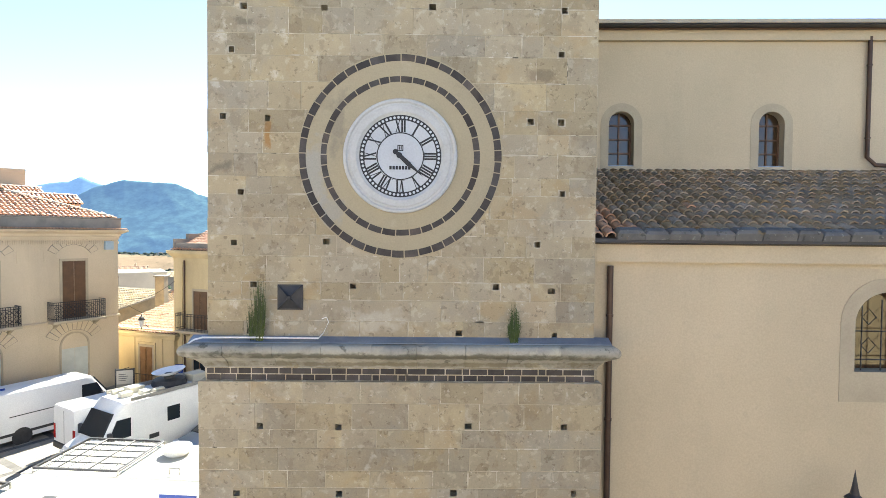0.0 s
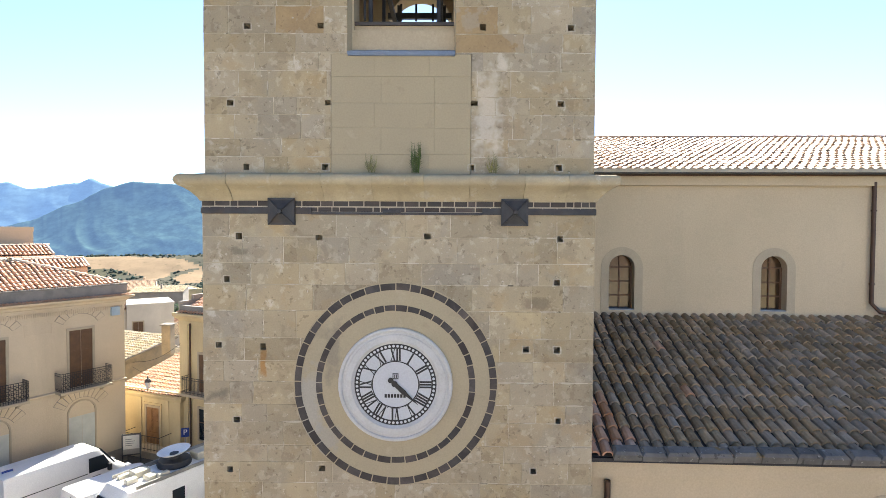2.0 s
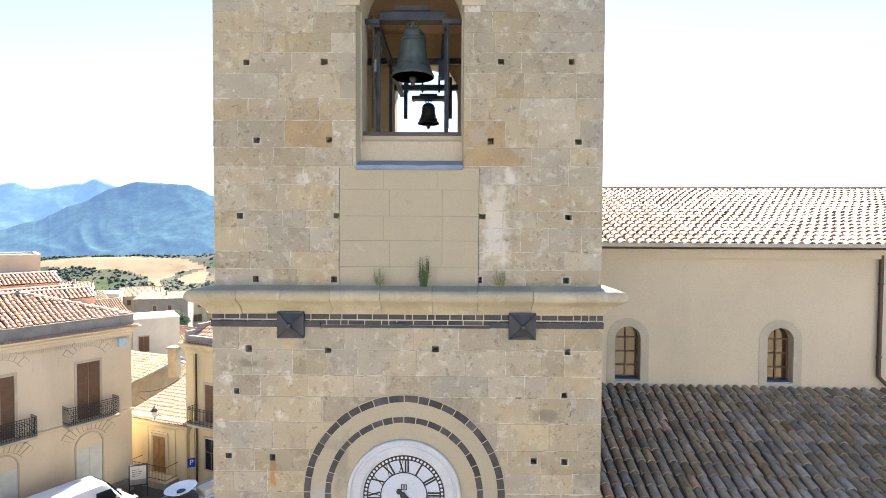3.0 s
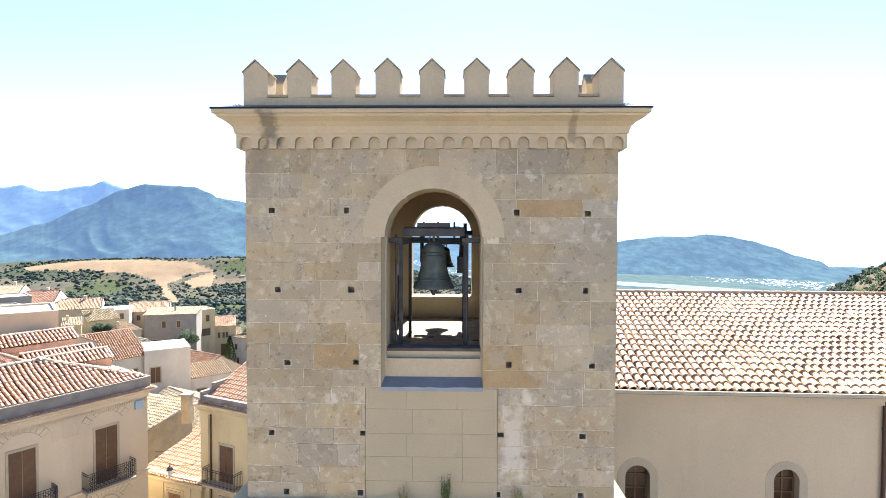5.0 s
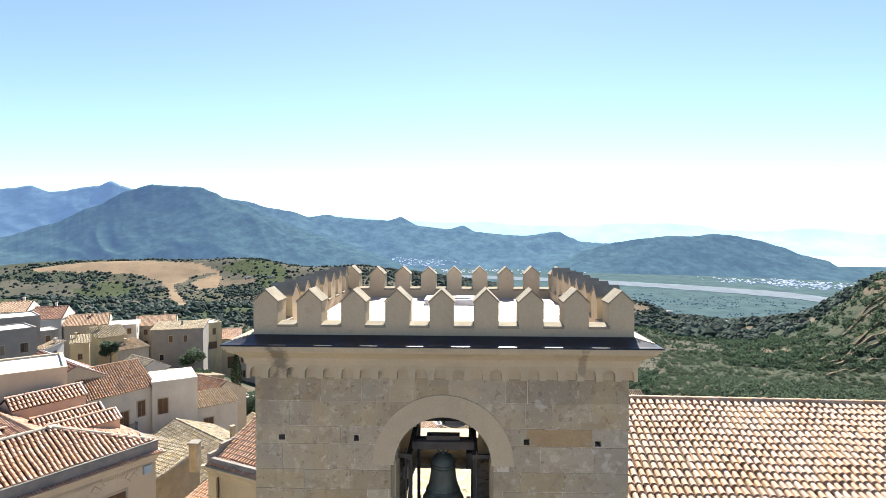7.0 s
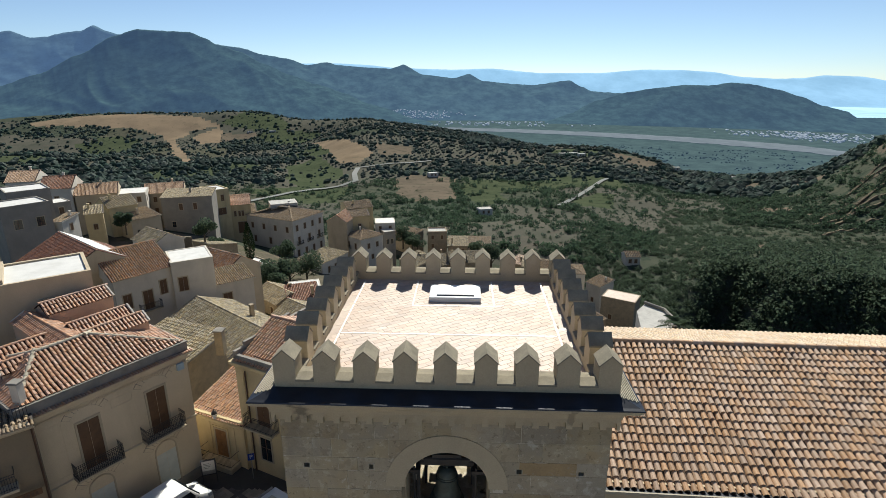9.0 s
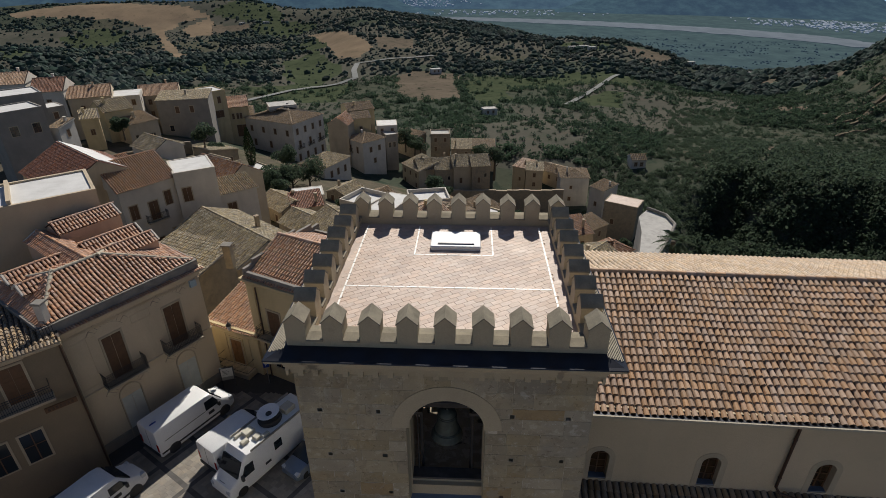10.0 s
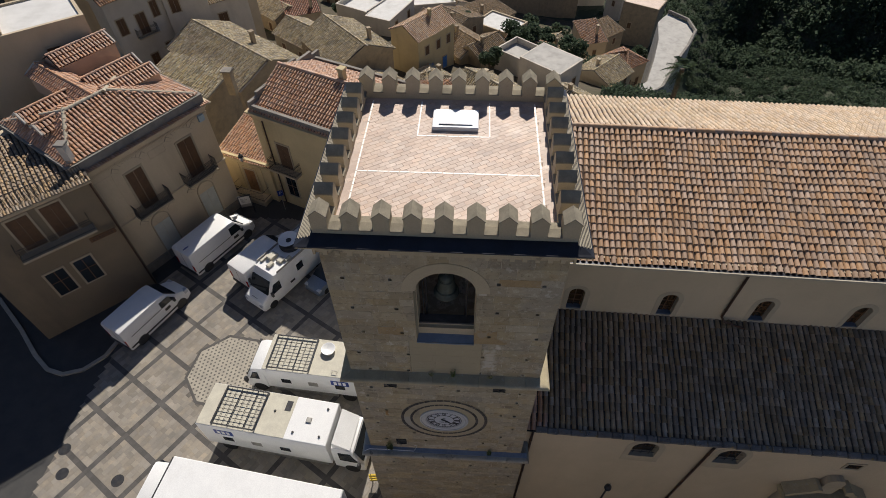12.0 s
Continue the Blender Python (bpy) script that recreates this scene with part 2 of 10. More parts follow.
FIELD_PLASTER = surface("aged_field_plaster", [(0.375, 0.32, 0.215), (0.345, 0.296, 0.205)], 0.8, 35, 0.94, 0.08, (0.284, 0.244, 0.174), 0.7, 0.45, streak=1.0, spec=0.15, more_spots=[((0.292, 0.248, 0.170), 4.0, 0.62, 0.35), ((0.430, 0.368, 0.264), 1.6, 0.6, 0.4)], marks=[(-1.25, 11.9, 0.12, 0.5, (0.189, 0.171, 0.140), 0.5), (-1.66, 11.0, 0.17, 0.65, (0.344, 0.329, 0.293), 0.75), (-1.35, 10.4, 0.2, 0.22, (0.310, 0.295, 0.264), 0.65), (-1.52, 12.25, 0.2, 0.14, (0.284, 0.244, 0.170), 0.6)])
RENDER = surface("church_render", [(0.535, 0.445, 0.315), (0.485, 0.405, 0.285)], 0.45, 30, 0.93, 0.1, (0.38, 0.325, 0.24), 0.35, 0.4, streak=1.0, spec=0.15, more_spots=[((0.44, 0.37, 0.27), 2.5, 0.62, 0.3)])
LEDGE = surface("weathered_ledge_stone", [(0.44, 0.37, 0.235), (0.37, 0.315, 0.21)], 1.6, 30, 0.94, 0.4, (0.24, 0.205, 0.14), 1.7, 0.5, 0.08, "object", spots=((0.30, 0.24, 0.11), 3.5, 0.67), spec=0.12, more_spots=[(PIT, 22.0, 0.67, 0.7), ((0.46, 0.42, 0.33), 5.0, 0.6, 0.5)])
LEDGE_GREY = surface("greyed_ledge_stone", [(0.33, 0.315, 0.275), (0.40, 0.37, 0.30)], 1.1, 30, 0.94, 0.4, (0.15, 0.145, 0.125), 1.5, 0.6, 0.1, "object", spots=((0.13, 0.125, 0.10), 4.5, 0.62), spec=0.12, more_spots=[(PIT, 22.0, 0.66, 0.7), ((0.46, 0.42, 0.33), 3.0, 0.6, 0.5), ((0.28, 0.22, 0.10), 2.2, 0.66, 0.6)], marks=[(-0.17, 8.0, 3.7, 0.06, (0.10, 0.095, 0.07), 0.75), (-0.17, 7.82, 3.5, 0.05, (0.14, 0.11, 0.055), 0.6)])
LAVA = surface("dark_lava_brick", [(0.052, 0.045, 0.042), (0.072, 0.063, 0.059)], 4, 40, 0.88, 0.3, (0.144, 0.122, 0.101), 1.6, 0.5, 0.3, "object")
LEAD = surface("lead_flashing", [(0.200, 0.240, 0.297), (0.150, 0.182, 0.234)], 1.5, 30, 0.45, 0.12, (0.350, 0.346, 0.324), 2.0, 0.4, metal=0.3)
GUTTER = surface("dark_painted_gutter", [(0.020, 0.022, 0.030), (0.03, 0.032, 0.042)], 2, 30, 0.35, 0.05, metal=0.4)
IRON = surface("dark_iron", [(0.035, 0.037, 0.042), (0.06, 0.06, 0.063)], 4, 60, 0.55, 0.2, (0.11, 0.07, 0.045), 3, 0.3, metal=0.5)
BRONZE = surface("bell_bronze", [(0.085, 0.098, 0.085), (0.055, 0.065, 0.058)], 5, 40, 0.6, 0.15, (0.130, 0.176, 0.156), 3, 0.5, metal=0.35)
WHITE = surface("white_enamel", [(0.74, 0.74, 0.73), (0.69, 0.69, 0.685)], 2, 30, 0.5, 0.02)
MARBLE = surface("white_painted_surround", [(0.50, 0.50, 0.49), (0.44, 0.44, 0.435)], 1.5, 30, 0.75, 0.06, (0.38, 0.35, 0.29), 1.8, 0.45, spec=0.2)
DIAL = surface("dial_enamel", [(0.47, 0.49, 0.52), (0.44, 0.455, 0.485)], 1.5, 30, 0.6, 0.02, spec=0.2)
WHITE_STONE = surface("pale_mortar", [(0.458, 0.409, 0.319), (0.387, 0.339, 0.260)], 1.7, 34, 0.92, 0.4, (0.238, 0.196, 0.139), 0.8, 0.4)
BLACK = surface("black_paint", [(0.012, 0.012, 0.014), (0.018, 0.018, 0.02)], 6, 40, 0.5, 0.0)
TERRACE = surface("terrace_tile", [(0.55, 0.425, 0.345), (0.48, 0.365, 0.295), (0.60, 0.49, 0.41)], 0.7, 25, 0.6, 0.10, (0.60, 0.50, 0.43), 0.8, 0.4, 0.12, spec=0.35)
TERRACE_BED = surface("terrace_joint", [(0.34, 0.24, 0.17), (0.28, 0.2, 0.15)], 2, 40, 0.9, 0.1)
WHITE_JOINT = surface("white_joint_strip", [(0.85, 0.84, 0.80), (0.78, 0.76, 0.72)], 5, 40, 0.45, 0.1)
MERLON_TOP = surface("mossy_coping", [(0.30, 0.265, 0.20), (0.22, 0.195, 0.15)], 3, 35, 0.95, 0.3, (0.13, 0.12, 0.095), 2, 0.5, spec=0.1)
TILE = surface("new_clay_tile", [(0.47, 0.312, 0.20), (0.40, 0.258, 0.162), (0.52, 0.365, 0.248)], 0.6, 30, 0.6, 0.1, (0.38, 0.225, 0.15), 1.4, 0.4, 0.2, spec=0.35, spots=((0.30, 0.17, 0.11), 3.0, 0.66))
# paler than TILE, for the far slope of the nave only
TILE_PALE = surface("pale_clay_tile", [(0.60, 0.47, 0.34), (0.52, 0.40, 0.29), (0.66, 0.55, 0.42)], 0.6, 30, 0.85, 0.15, (0.42, 0.30, 0.2), 0.9, 0.3, 0.14, spec=0.15)
TILE_OLD = surface("old_clay_tile", [(0.330, 0.252, 0.173), (0.257, 0.195, 0.133), (0.379, 0.309, 0.217)], 1.6, 25, 0.92, 0.3, (0.156, 0.124, 0.089), 0.9, 0.45, 0.28, spots=((0.350, 0.181, 0.097), 1.3, 0.68), spec=0.1)
TILE_ORANGE = surface("orange_clay_tile", [(0.522, 0.310, 0.196), (0.438, 0.250, 0.157), (0.578, 0.390, 0.262)], 0.8, 30, 0.55, 0.12, (0.233, 0.142, 0.092), 1.0, 0.4, 0.18, spec=0.55)
TILE_RED = surface("red_clay_tile", [(0.32, 0.16, 0.10), (0.25, 0.125, 0.085)], 0.8, 30, 0.7, 0.15, (0.18, 0.11, 0.08), 1.2, 0.4, 0.22, spec=0.3)
TILE_BROWN = surface("brown_clay_tile", [(0.37, 0.22, 0.14), (0.29, 0.17, 0.11), (0.43, 0.30, 0.2)], 0.9, 25, 0.8, 0.25, (0.19, 0.125, 0.09), 0.9, 0.5, 0.3, spec=0.25)
TILE_MOSS = surface("lichened_clay_tile", [(0.462, 0.389, 0.268), (0.341, 0.286, 0.205), (0.550, 0.475, 0.336)], 0.9, 22, 0.95, 0.35, (0.154, 0.146, 0.105), 0.7, 0.6, 0.34, spec=0.1)
EAVE_STONE = surface("lichened_eaves_stone", [(0.15, 0.145, 0.14), (0.10, 0.098, 0.095)], 2.5, 40, 0.95, 0.6, (0.22, 0.21, 0.19), 2.0, 0.5, 0.2, "object", spots=((0.20, 0.14, 0.06), 3.0, 0.6), spec=0.1, more_spots=[((0.30, 0.30, 0.28), 14.0, 0.62, 0.7), ((0.05, 0.05, 0.048), 7.0, 0.6, 0.7)])
# shade between the cover tiles is put into these dark channel colours
UNDER = surface("shaded_channel_clay", [(0.065, 0.034, 0.022), (0.045, 0.026, 0.018)], 1.5, 30, 0.92, 0.2)
UNDER_NEW = surface("shaded_channel_new_clay", [(0.105, 0.066, 0.045), (0.08, 0.05, 0.035)], 1.5, 30, 0.9, 0.2, (0.055, 0.038, 0.028), 1.5, 0.5)
UNDER_OLD = surface("shaded_channel_old", [(0.085, 0.07, 0.058), (0.055, 0.048, 0.042)], 1.5, 30, 0.95, 0.2)
GLASS = glass("window_glass")
BROWN_GLASS = glass("amber_church_glass", (0.045, 0.026, 0.012), 0.12)
WOOD = surface("brown_stained_wood", [(0.125, 0.065, 0.03), (0.09, 0.045, 0.022)], 3, 50, 0.6, 0.15)
WOOD_LIGHT = surface("ochre_stained_wood", [(0.27, 0.14, 0.055), (0.2, 0.1, 0.04)], 3, 50, 0.55, 0.12)
STONE_FRAME = surface("window_surround_stone", [(0.43, 0.365, 0.262), (0.375, 0.32, 0.232)], 1.5, 30, 0.9, 0.15)
PIPE = surface("brown_downpipe", [(0.06, 0.035, 0.025), (0.085, 0.05, 0.035)], 3, 30, 0.5, 0.05, metal=0.3)

# ---- the bell tower ----
CX = -0.165
X0, X1 = -3.475, 3.145
YF, YB = 9.35, 16.0
tower = thing("bell_tower", pose(CX, 12.7, 0), "square sandstone bell tower with a clock and battlements", "tower")


def tpart(name, shape, material, parent=None, label="", smooth=0.0, kind=""):
    """A part of the tower, given in world coordinates."""
    ob = part(name, shape, material, parent or tower, label, smooth, kind)
    if not parent:
        ob.matrix_parent_inverse = tower.matrix_basis.inverted()
    return ob


def arched_wall(s, x0, x1, z0, z1, y0, y1, a, b, sill, spring, n=16):
    """A wall with one round-headed opening right through it."""
    r, c = (b - a) / 2, (a + b) / 2
    s.box(x0, a, y0, y1, z0, z1)
    s.box(b, x1, y0, y1, z0, z1)
    s.box(a, b, y0, y1, z0, sill)
    s.box(a, b, y0, y1, spring + r, z1)
    pts = arc(c, spring, r, 180, 0, n)
    for (p, q), (u, v) in zip(pts, pts[1:]):
        s.prism([(p, q), (u, v), (u, spring + r), (p, spring + r)], "y", y0, y1)
    return s


# solid cores behind the facing stones
BX0, BX1, SPRING, SILL = -0.975, 0.755, 19.65, 17.42
BC, BR = (BX0 + BX1) / 2, (BX1 - BX0) / 2
core = Shape()
core.box(X0 - 0.11, X1 + 0.11, YF + 0.15, YB + 0.1, -0.3, 7.75)
core.box(X0 + 0.02, X1 - 0.02, YF + 0.26, YB, 7.75, 14.6)
core.box(X0 + 0.02, X1 - 0.02, YF + 0.36, YB, 14.6, 16.9)
tpart("core_wall", core, MORTAR, label="mortar bedded masonry core")
bel = Shape()
arched_wall(bel, X0 + 0.02, X1 - 0.02, 16.9, 21.3, YF + 0.35, YF + 0.95, BX0, BX1, SILL, SPRING)
arched_wall(bel, X0 + 0.02, X1 - 0.02, 16.9, 21.3, YB - 0.7, YB, BX0, BX1, 17.9, SPRING)
bel.box(X0 + 0.02, X0 + 0.7, YF + 0.95, YB - 0.7, 16.9, 21.3)
bel.box(X1 - 0.7, X1 - 0.02, YF + 0.95, YB - 0.7, 16.9, 21.3)
tpart("belfry_wall", bel, PLASTER, label="ochre plastered walls of the bell chamber")
fl = Shape().box(X0 + 0.7, X1 - 0.7, YF + 0.95, YB - 0.7, 16.95, 17.3)
tpart("belfry_floor", fl, MORTAR)

# putlog holes: (x, z) on the front
HOLES = [(-2.85, 13.85), (-1.50, 13.83), (0.33, 13.87), (2.56, 13.83), (-3.06, 13.12), (2.52, 13.10), (-3.2, 12.0), (-2.45, 11.98), (2.0, 11.96), (2.52, 11.95),
         (-2.90, 10.73), (2.56, 10.74), (-3.03, 9.87), (-1.45, 9.895), (2.156, 9.883), (-2.69, 9.15), (-1.0, 9.14), (1.44, 9.14), (2.4, 9.08),
         (-2.75, 8.36), (0.82, 8.34), (2.46, 8.31),
         (-3.03, 16.11), (-1.37, 16.115), (1.106, 16.114), (2.57, 16.105), (-2.73, 17.39), (-1.50, 17.40), (1.25, 17.38), (2.72, 17.37), (-2.9, 18.70), (-1.575, 18.71), (1.41, 18.71), (2.596, 18.706),
         (-2.99, 20.12), (-1.658, 20.12), (1.363, 20.09), (2.616, 20.07), (-2.76, 15.03), (-1.42, 15.03), (1.06, 15.03), (2.54, 15.03),
         (-2.547, 6.754), (-1.22, 6.747), (0.99, 6.775), (2.619, 6.769), (-2.95, 5.6), (-1.2, 5.6), (0.75, 5.62), (2.8, 5.62), (-2.6, 4.4), (0.4, 4.4), (2.3, 4.4), (-2.9, 3.2), (1.1, 3.2)]
rs = random.Random(5)
OCHRE = [(1.95, 20.2), (-1.85, 17.45), (1.05, 17.7), (1.85, 17.08)]


def courses(z0, z1, x0, x1):
    """Rows of blocks of uneven height and length."""
    out, z = [], z0
    n = max(1, round((z1 - z0) / 0.385))
    hs = [rs.uniform(0.75, 1.25) for _ in range(n)]
    k = (z1 - z0) / sum(hs)
    for h in hs:
        x = x0
        while x < x1 - 0.01:
            w = rs.choice((0.38, 0.5, 0.62, 0.75, 0.9, 1.05)) * rs.uniform(0.9, 1.12)
            if x1 - x - w < 0.35:
                w = x1 - x
            out.append((x, x + w, z, z + h * k))
            x += w
        z += h * k
    return out


def less(rects, a, b, c, d):
    """The rectangles without the part inside (a, b, c, d)."""
    out = []
    for x0, x1, z0, z1 in rects:
        if a >= x1 or b <= x0 or c >= z1 or d <= z0:
            out.append((x0, x1, z0, z1))
            continue
        if a > x0:
            out.append((x0, a, z0, z1))
        if b < x1:
            out.append((b, x1, z0, z1))
        xa, xb = max(a, x0), min(b, x1)
        if c > z0:
            out.append((xa, xb, z0, c))
        if d < z1:
            out.append((xa, xb, d, z1))
    return out


def block(s, rect, y, deep, cuts):
    """A facing stone with a slightly eased front edge; the openings in cuts go through it."""
    x0, x1, z0, z1 = rect
    e = 0.004
    x0, x1, z0, z1 = x0 + rs.uniform(0.002, 0.009), x1 - rs.uniform(0.002, 0.009), z0 + rs.uniform(0.002, 0.009), z1 - rs.uniform(0.002, 0.009)
    y += rs.uniform(-0.003, 0.003)
    hit = [c for c in cuts if c[0] < x1 and c[1] > x0 and c[2] < z1 and c[3] > z0]
    if not hit:
        j = [rs.uniform(-0.006, 0.006) for _ in range(8)]
        q = [(x0 + j[0], z0 + j[1]), (x1 + j[2], z0 + j[3]), (x1 + j[4], z1 + j[5]), (x0 + j[6], z1 + j[7])]
        i = [(a + (e if k in (0, 3) else -e), b + (e if k < 2 else -e)) for k, (a, b) in enumerate(q)]
        s.put([(a, y + deep, b) for a, b in q] + [(a, y + e, b) for a, b in q] + [(a, y, b) for a, b in i],
              [(8, 9, 10, 11), (4, 5, 9, 8), (5, 6, 10, 9), (6, 7, 11, 10), (7, 4, 8, 11), (0, 1, 5, 4), (1, 2, 6, 5), (2, 3, 7, 6), (3, 0, 4, 7)])
        return True
    rects = [(x0, x1, z0, z1)]
    for c in hit:
        rects = less(rects, *c)
    for a, b, c, d in rects:
        if b - a > 0.01 and d - c > 0.01:
            s.box(a, b, y, y + deep, c, d)
    return bool(rects)


hole_cuts = [(x - rs.uniform(0.042, 0.06), x + rs.uniform(0.042, 0.06), z - rs.uniform(0.042, 0.056), z + rs.uniform(0.042, 0.056)) for x, z in HOLES]
open_cuts = [(-1.04, 0.785, 16.93, SPRING), (-1.32, 1.055, 14.9, 16.93)]


def bed(rect, y, cuts):
    """The mortar bed that shows in the joints, with the openings cut through it."""
    rects = [rect]
    for c in cuts:
        rects = less(rects, *c)
    m = Shape()
    for a, b, c, d in rects:
        m.box(a, b, y + 0.005, y + 0.27, c, d)
    tpart("mortar_bed", m, MORTAR, label="pale lime mortar between the stones", kind="stuff")


arch_cuts = []
for k in range(12):
    za = SPRING + 1.1 * k / 12
    arch_cuts.append((BC - math.sqrt(1.1 ** 2 - (za - SPRING) ** 2), BC + math.sqrt(1.1 ** 2 - (za - SPRING) ** 2), za - 0.001, za + 1.1 / 12 + 0.001))
bed((X0 - 0.11, X1 + 0.11, -0.1, 7.52), YF - 0.11, hole_cuts)
bed((X0 + 0.005, X1 - 0.005, 8.2, 14.25), YF, hole_cuts)
bed((X0 + 0.005, X1 - 0.005, 14.85, 21.22), YF + 0.1, hole_cuts + open_cuts + arch_cuts)
SETS = [(8.2, 14.25, YF, X0, X1), (14.85, 21.22, YF + 0.1, X0, X1)]
STONES = {}
for z0, z1, y, xa, xb in SETS:
    STONES[z0] = courses(z0, z1, xa, xb)
    for rect in STONES[z0]:
        cuts = list(hole_cuts)
        if z0 > 14:
            cuts += open_cuts
            if rect[3] > SPRING - 0.05:
                w = math.sqrt(max(0, 1.22 ** 2 - max(0, rect[3] - SPRING) ** 2)) if rect[3] - SPRING < 1.22 else 0
                if w:
                    cuts.append((BC - w, BC + w, rect[2] - 0.01, rect[3] + 0.01))
        else:
            cx, cz = (rect[0] + rect[1]) / 2, (rect[2] + rect[3]) / 2
            if math.hypot(cx + 0.2, cz - 11.36) < 1.2:
                continue
        s = Shape()
        if block(s, rect, y, 0.03, cuts):
            ochre = any(rect[0] < ox < rect[1] and rect[2] < oz < rect[3] for ox, oz in OCHRE)
            tpart("stone", s, STONE_OCHRE if ochre else STONE)
# lime smeared over the joints, and the collar of mortar round each putlog hole
rm = random.Random(18)


def blob(s, x, z, w, h, y, n=9):
    """A thin irregular smear of mortar."""
    pts = [(x + w * math.cos(a) * rm.uniform(0.55, 1.1), z + h * math.sin(a) * rm.uniform(0.5, 1.15)) for a in [2 * math.pi * k / n for k in range(n)]]
    s.prism(pts, "y", y - 0.0045, y + 0.012)


def free(x, z, low_stage):
    if any(a - 0.05 < x < b + 0.05 and c - 0.05 < z < d + 0.05 for a, b, c, d in hole_cuts):
        return False
    return math.hypot(x + 0.2, z - 11.36) > 1.85 if low_stage else not (-1.6 < x < 1.35 and z < SPRING + 1.4)


for z0, z1, y, xa, xb in SETS:
    smear = Shape()
    for a, b, c, d in STONES[z0]:
        for x, z, w, h in ((rm.uniform(a, b), c, rm.uniform(0.05, 0.24), rm.uniform(0.008, 0.02)), (a, rm.uniform(c, d), rm.uniform(0.007, 0.016), rm.uniform(0.04, 0.13)), (rm.uniform(a, b), rm.uniform(c, d), rm.uniform(0.012, 0.03), rm.uniform(0.01, 0.025))):
            if rm.random() < 0.62 and xa + 0.3 < x < xb - 0.3 and z0 + 0.05 < z < z1 - 0.1 and free(x, z, z0 < 14):
                blob(smear, x, z, w, h, y)
    tpart("mortar_smear", smear, WHITE_STONE, label="lime mortar smeared over the joints", kind="stuff")
    for a, b, c, d in hole_cuts:
        if not z0 < c < z1 or a < xa + 0.2 or b > xb - 0.2:
            continue
        if z0 < 14 and math.hypot((a + b) / 2 + 0.2, c - 11.36) < 1.8:
            continue
        if rm.random() < 0.45:
            continue
        u, v = (a + b) / 2, (c + d) / 2
        inner = [(a, c), (u, c), (b, c), (b, v), (b, d), (u, d), (a, d), (a, v)]
        outer = [(u + (p - u) * g + math.copysign(0.006, p - u) * (p != u), v + (q - v) * g) for (p, q), g in [(e, rm.uniform(1.05, 1.5)) for e in inner]]
        tpart("hole_collar", Shape().band(outer, inner, "y", y - 0.0045, y + 0.012), WHITE_STONE)
low = Shape()
for rect in courses(-0.1, 7.52, X0 - 0.12, X1 + 0.12):
    block(low, rect, YF - 0.11, 0.03, hole_cuts)
tpart("lower_facing", low, STONE_J, label="coursed sandstone blocks of the lower stage", kind="stuff")
sides = Shape()
for side, (xa, za, zb) in enumerate([(X0, 8.2, 21.22), (X1, 8.2, 21.22), (X0 - 0.12, 0, 7.52), (X1 + 0.12, 0, 7.52)]):
    for a, b, c, d in courses(za, zb, YF + 0.26, YB):
        o = -0.01 if side % 2 == 0 else 0.01
        sides.box(xa + o - 0.01, xa + o + 0.01, a + 0.005, b - 0.005, c + 0.005, d - 0.005)
tpart("flank_facing", sides, STONE_J, label="coursed sandstone blocks of the flanks", kind="stuff")
backs = Shape()
for rect in courses(8.2, 16.9, X0, X1):
    backs.box(rect[0] + .005, rect[1] - .005, YB, YB + 0.02, rect[2] + .005, rect[3] - .005)
tpart("rear_facing", backs, STONE_J, label="coursed sandstone blocks of the rear", kind="stuff")

# smooth plaster panel below the belfry opening, and the plaster arch
ROWS = ((14.87, 15.25, -0.575, 0.33), (15.25, 15.695, -0.47, 0.43), (15.695, 16.115, -0.575, 0.43), (16.115, 16.56, -0.47, 0.43), (16.56, 16.93, -0.575, 0.34))
for c, d, *cuts in ROWS:
    for a, b in zip([-1.315] + cuts, cuts + [1.05]):
        tpart("plaster_panel", Shape().box(a + 0.0016, b - 0.0016, YF + 0.105, YF + 0.36, c + 0.0016, d - 0.0016), FIELD_PLASTER, label="smooth cream plastered infill panel")
arcv = Shape()
o, i = arc(BC, SPRING, 1.26, 180, 0, 28), arc(BC, SPRING, BR, 180, 0, 28)
arcv.prism(o + i[::-1], "y", YF + 0.085, YF + 0.4)
tpart("arch_surround", arcv, PLASTER, label="cream plastered round arch surround", smooth=30)
for xs in ((-1.045, BX0), (BX1, 0.79)):
    x_out, x_in = (xs[0], xs[1]) if xs[0] < -0.9 else (xs[1], xs[0])
    tpart("splayed_jamb", Shape().prism([(x_out, YF + 0.1), (x_in, YF + 0.5), (x_out, YF + 0.5)], "z", 16.93, SPRING), PLASTER)
edge = [(-1.035, 16.925)] + [(-1.035 + 0.1815 * k / 1.0, 16.965 + rm.uniform(-0.006, 0.02)) for k in range(11)] + [(0.78, 16.925)]
tpart("sill_sheet", Shape().prism(edge, "y", YF + 0.06, YF + 0.2), LEAD, label="blue grey sheet metal drip under the sill")
tpart("sill_slope", Shape().prism([(YF + 0.07, 16.90), (YF + 0.52, 16.90), (YF + 0.52, 17.16), (YF + 0.07, 16.965)], "x", -1.03, 0.775), LEAD, label="blue grey sheet metal sloping sill")
tpart("sill_body", Shape().box(-1.025, 0.77, YF + 0.47, YF + 0.72, 17.0, 17.54), PLASTER, label="cream plastered step across the opening")
tpart("threshold", Shape().slab(BX0 - 0.03, BX1 + 0.03, YF + 0.43, YF + 0.76, 17.54, 17.60, 0.008), LAVA, label="dark stone threshold across the opening")

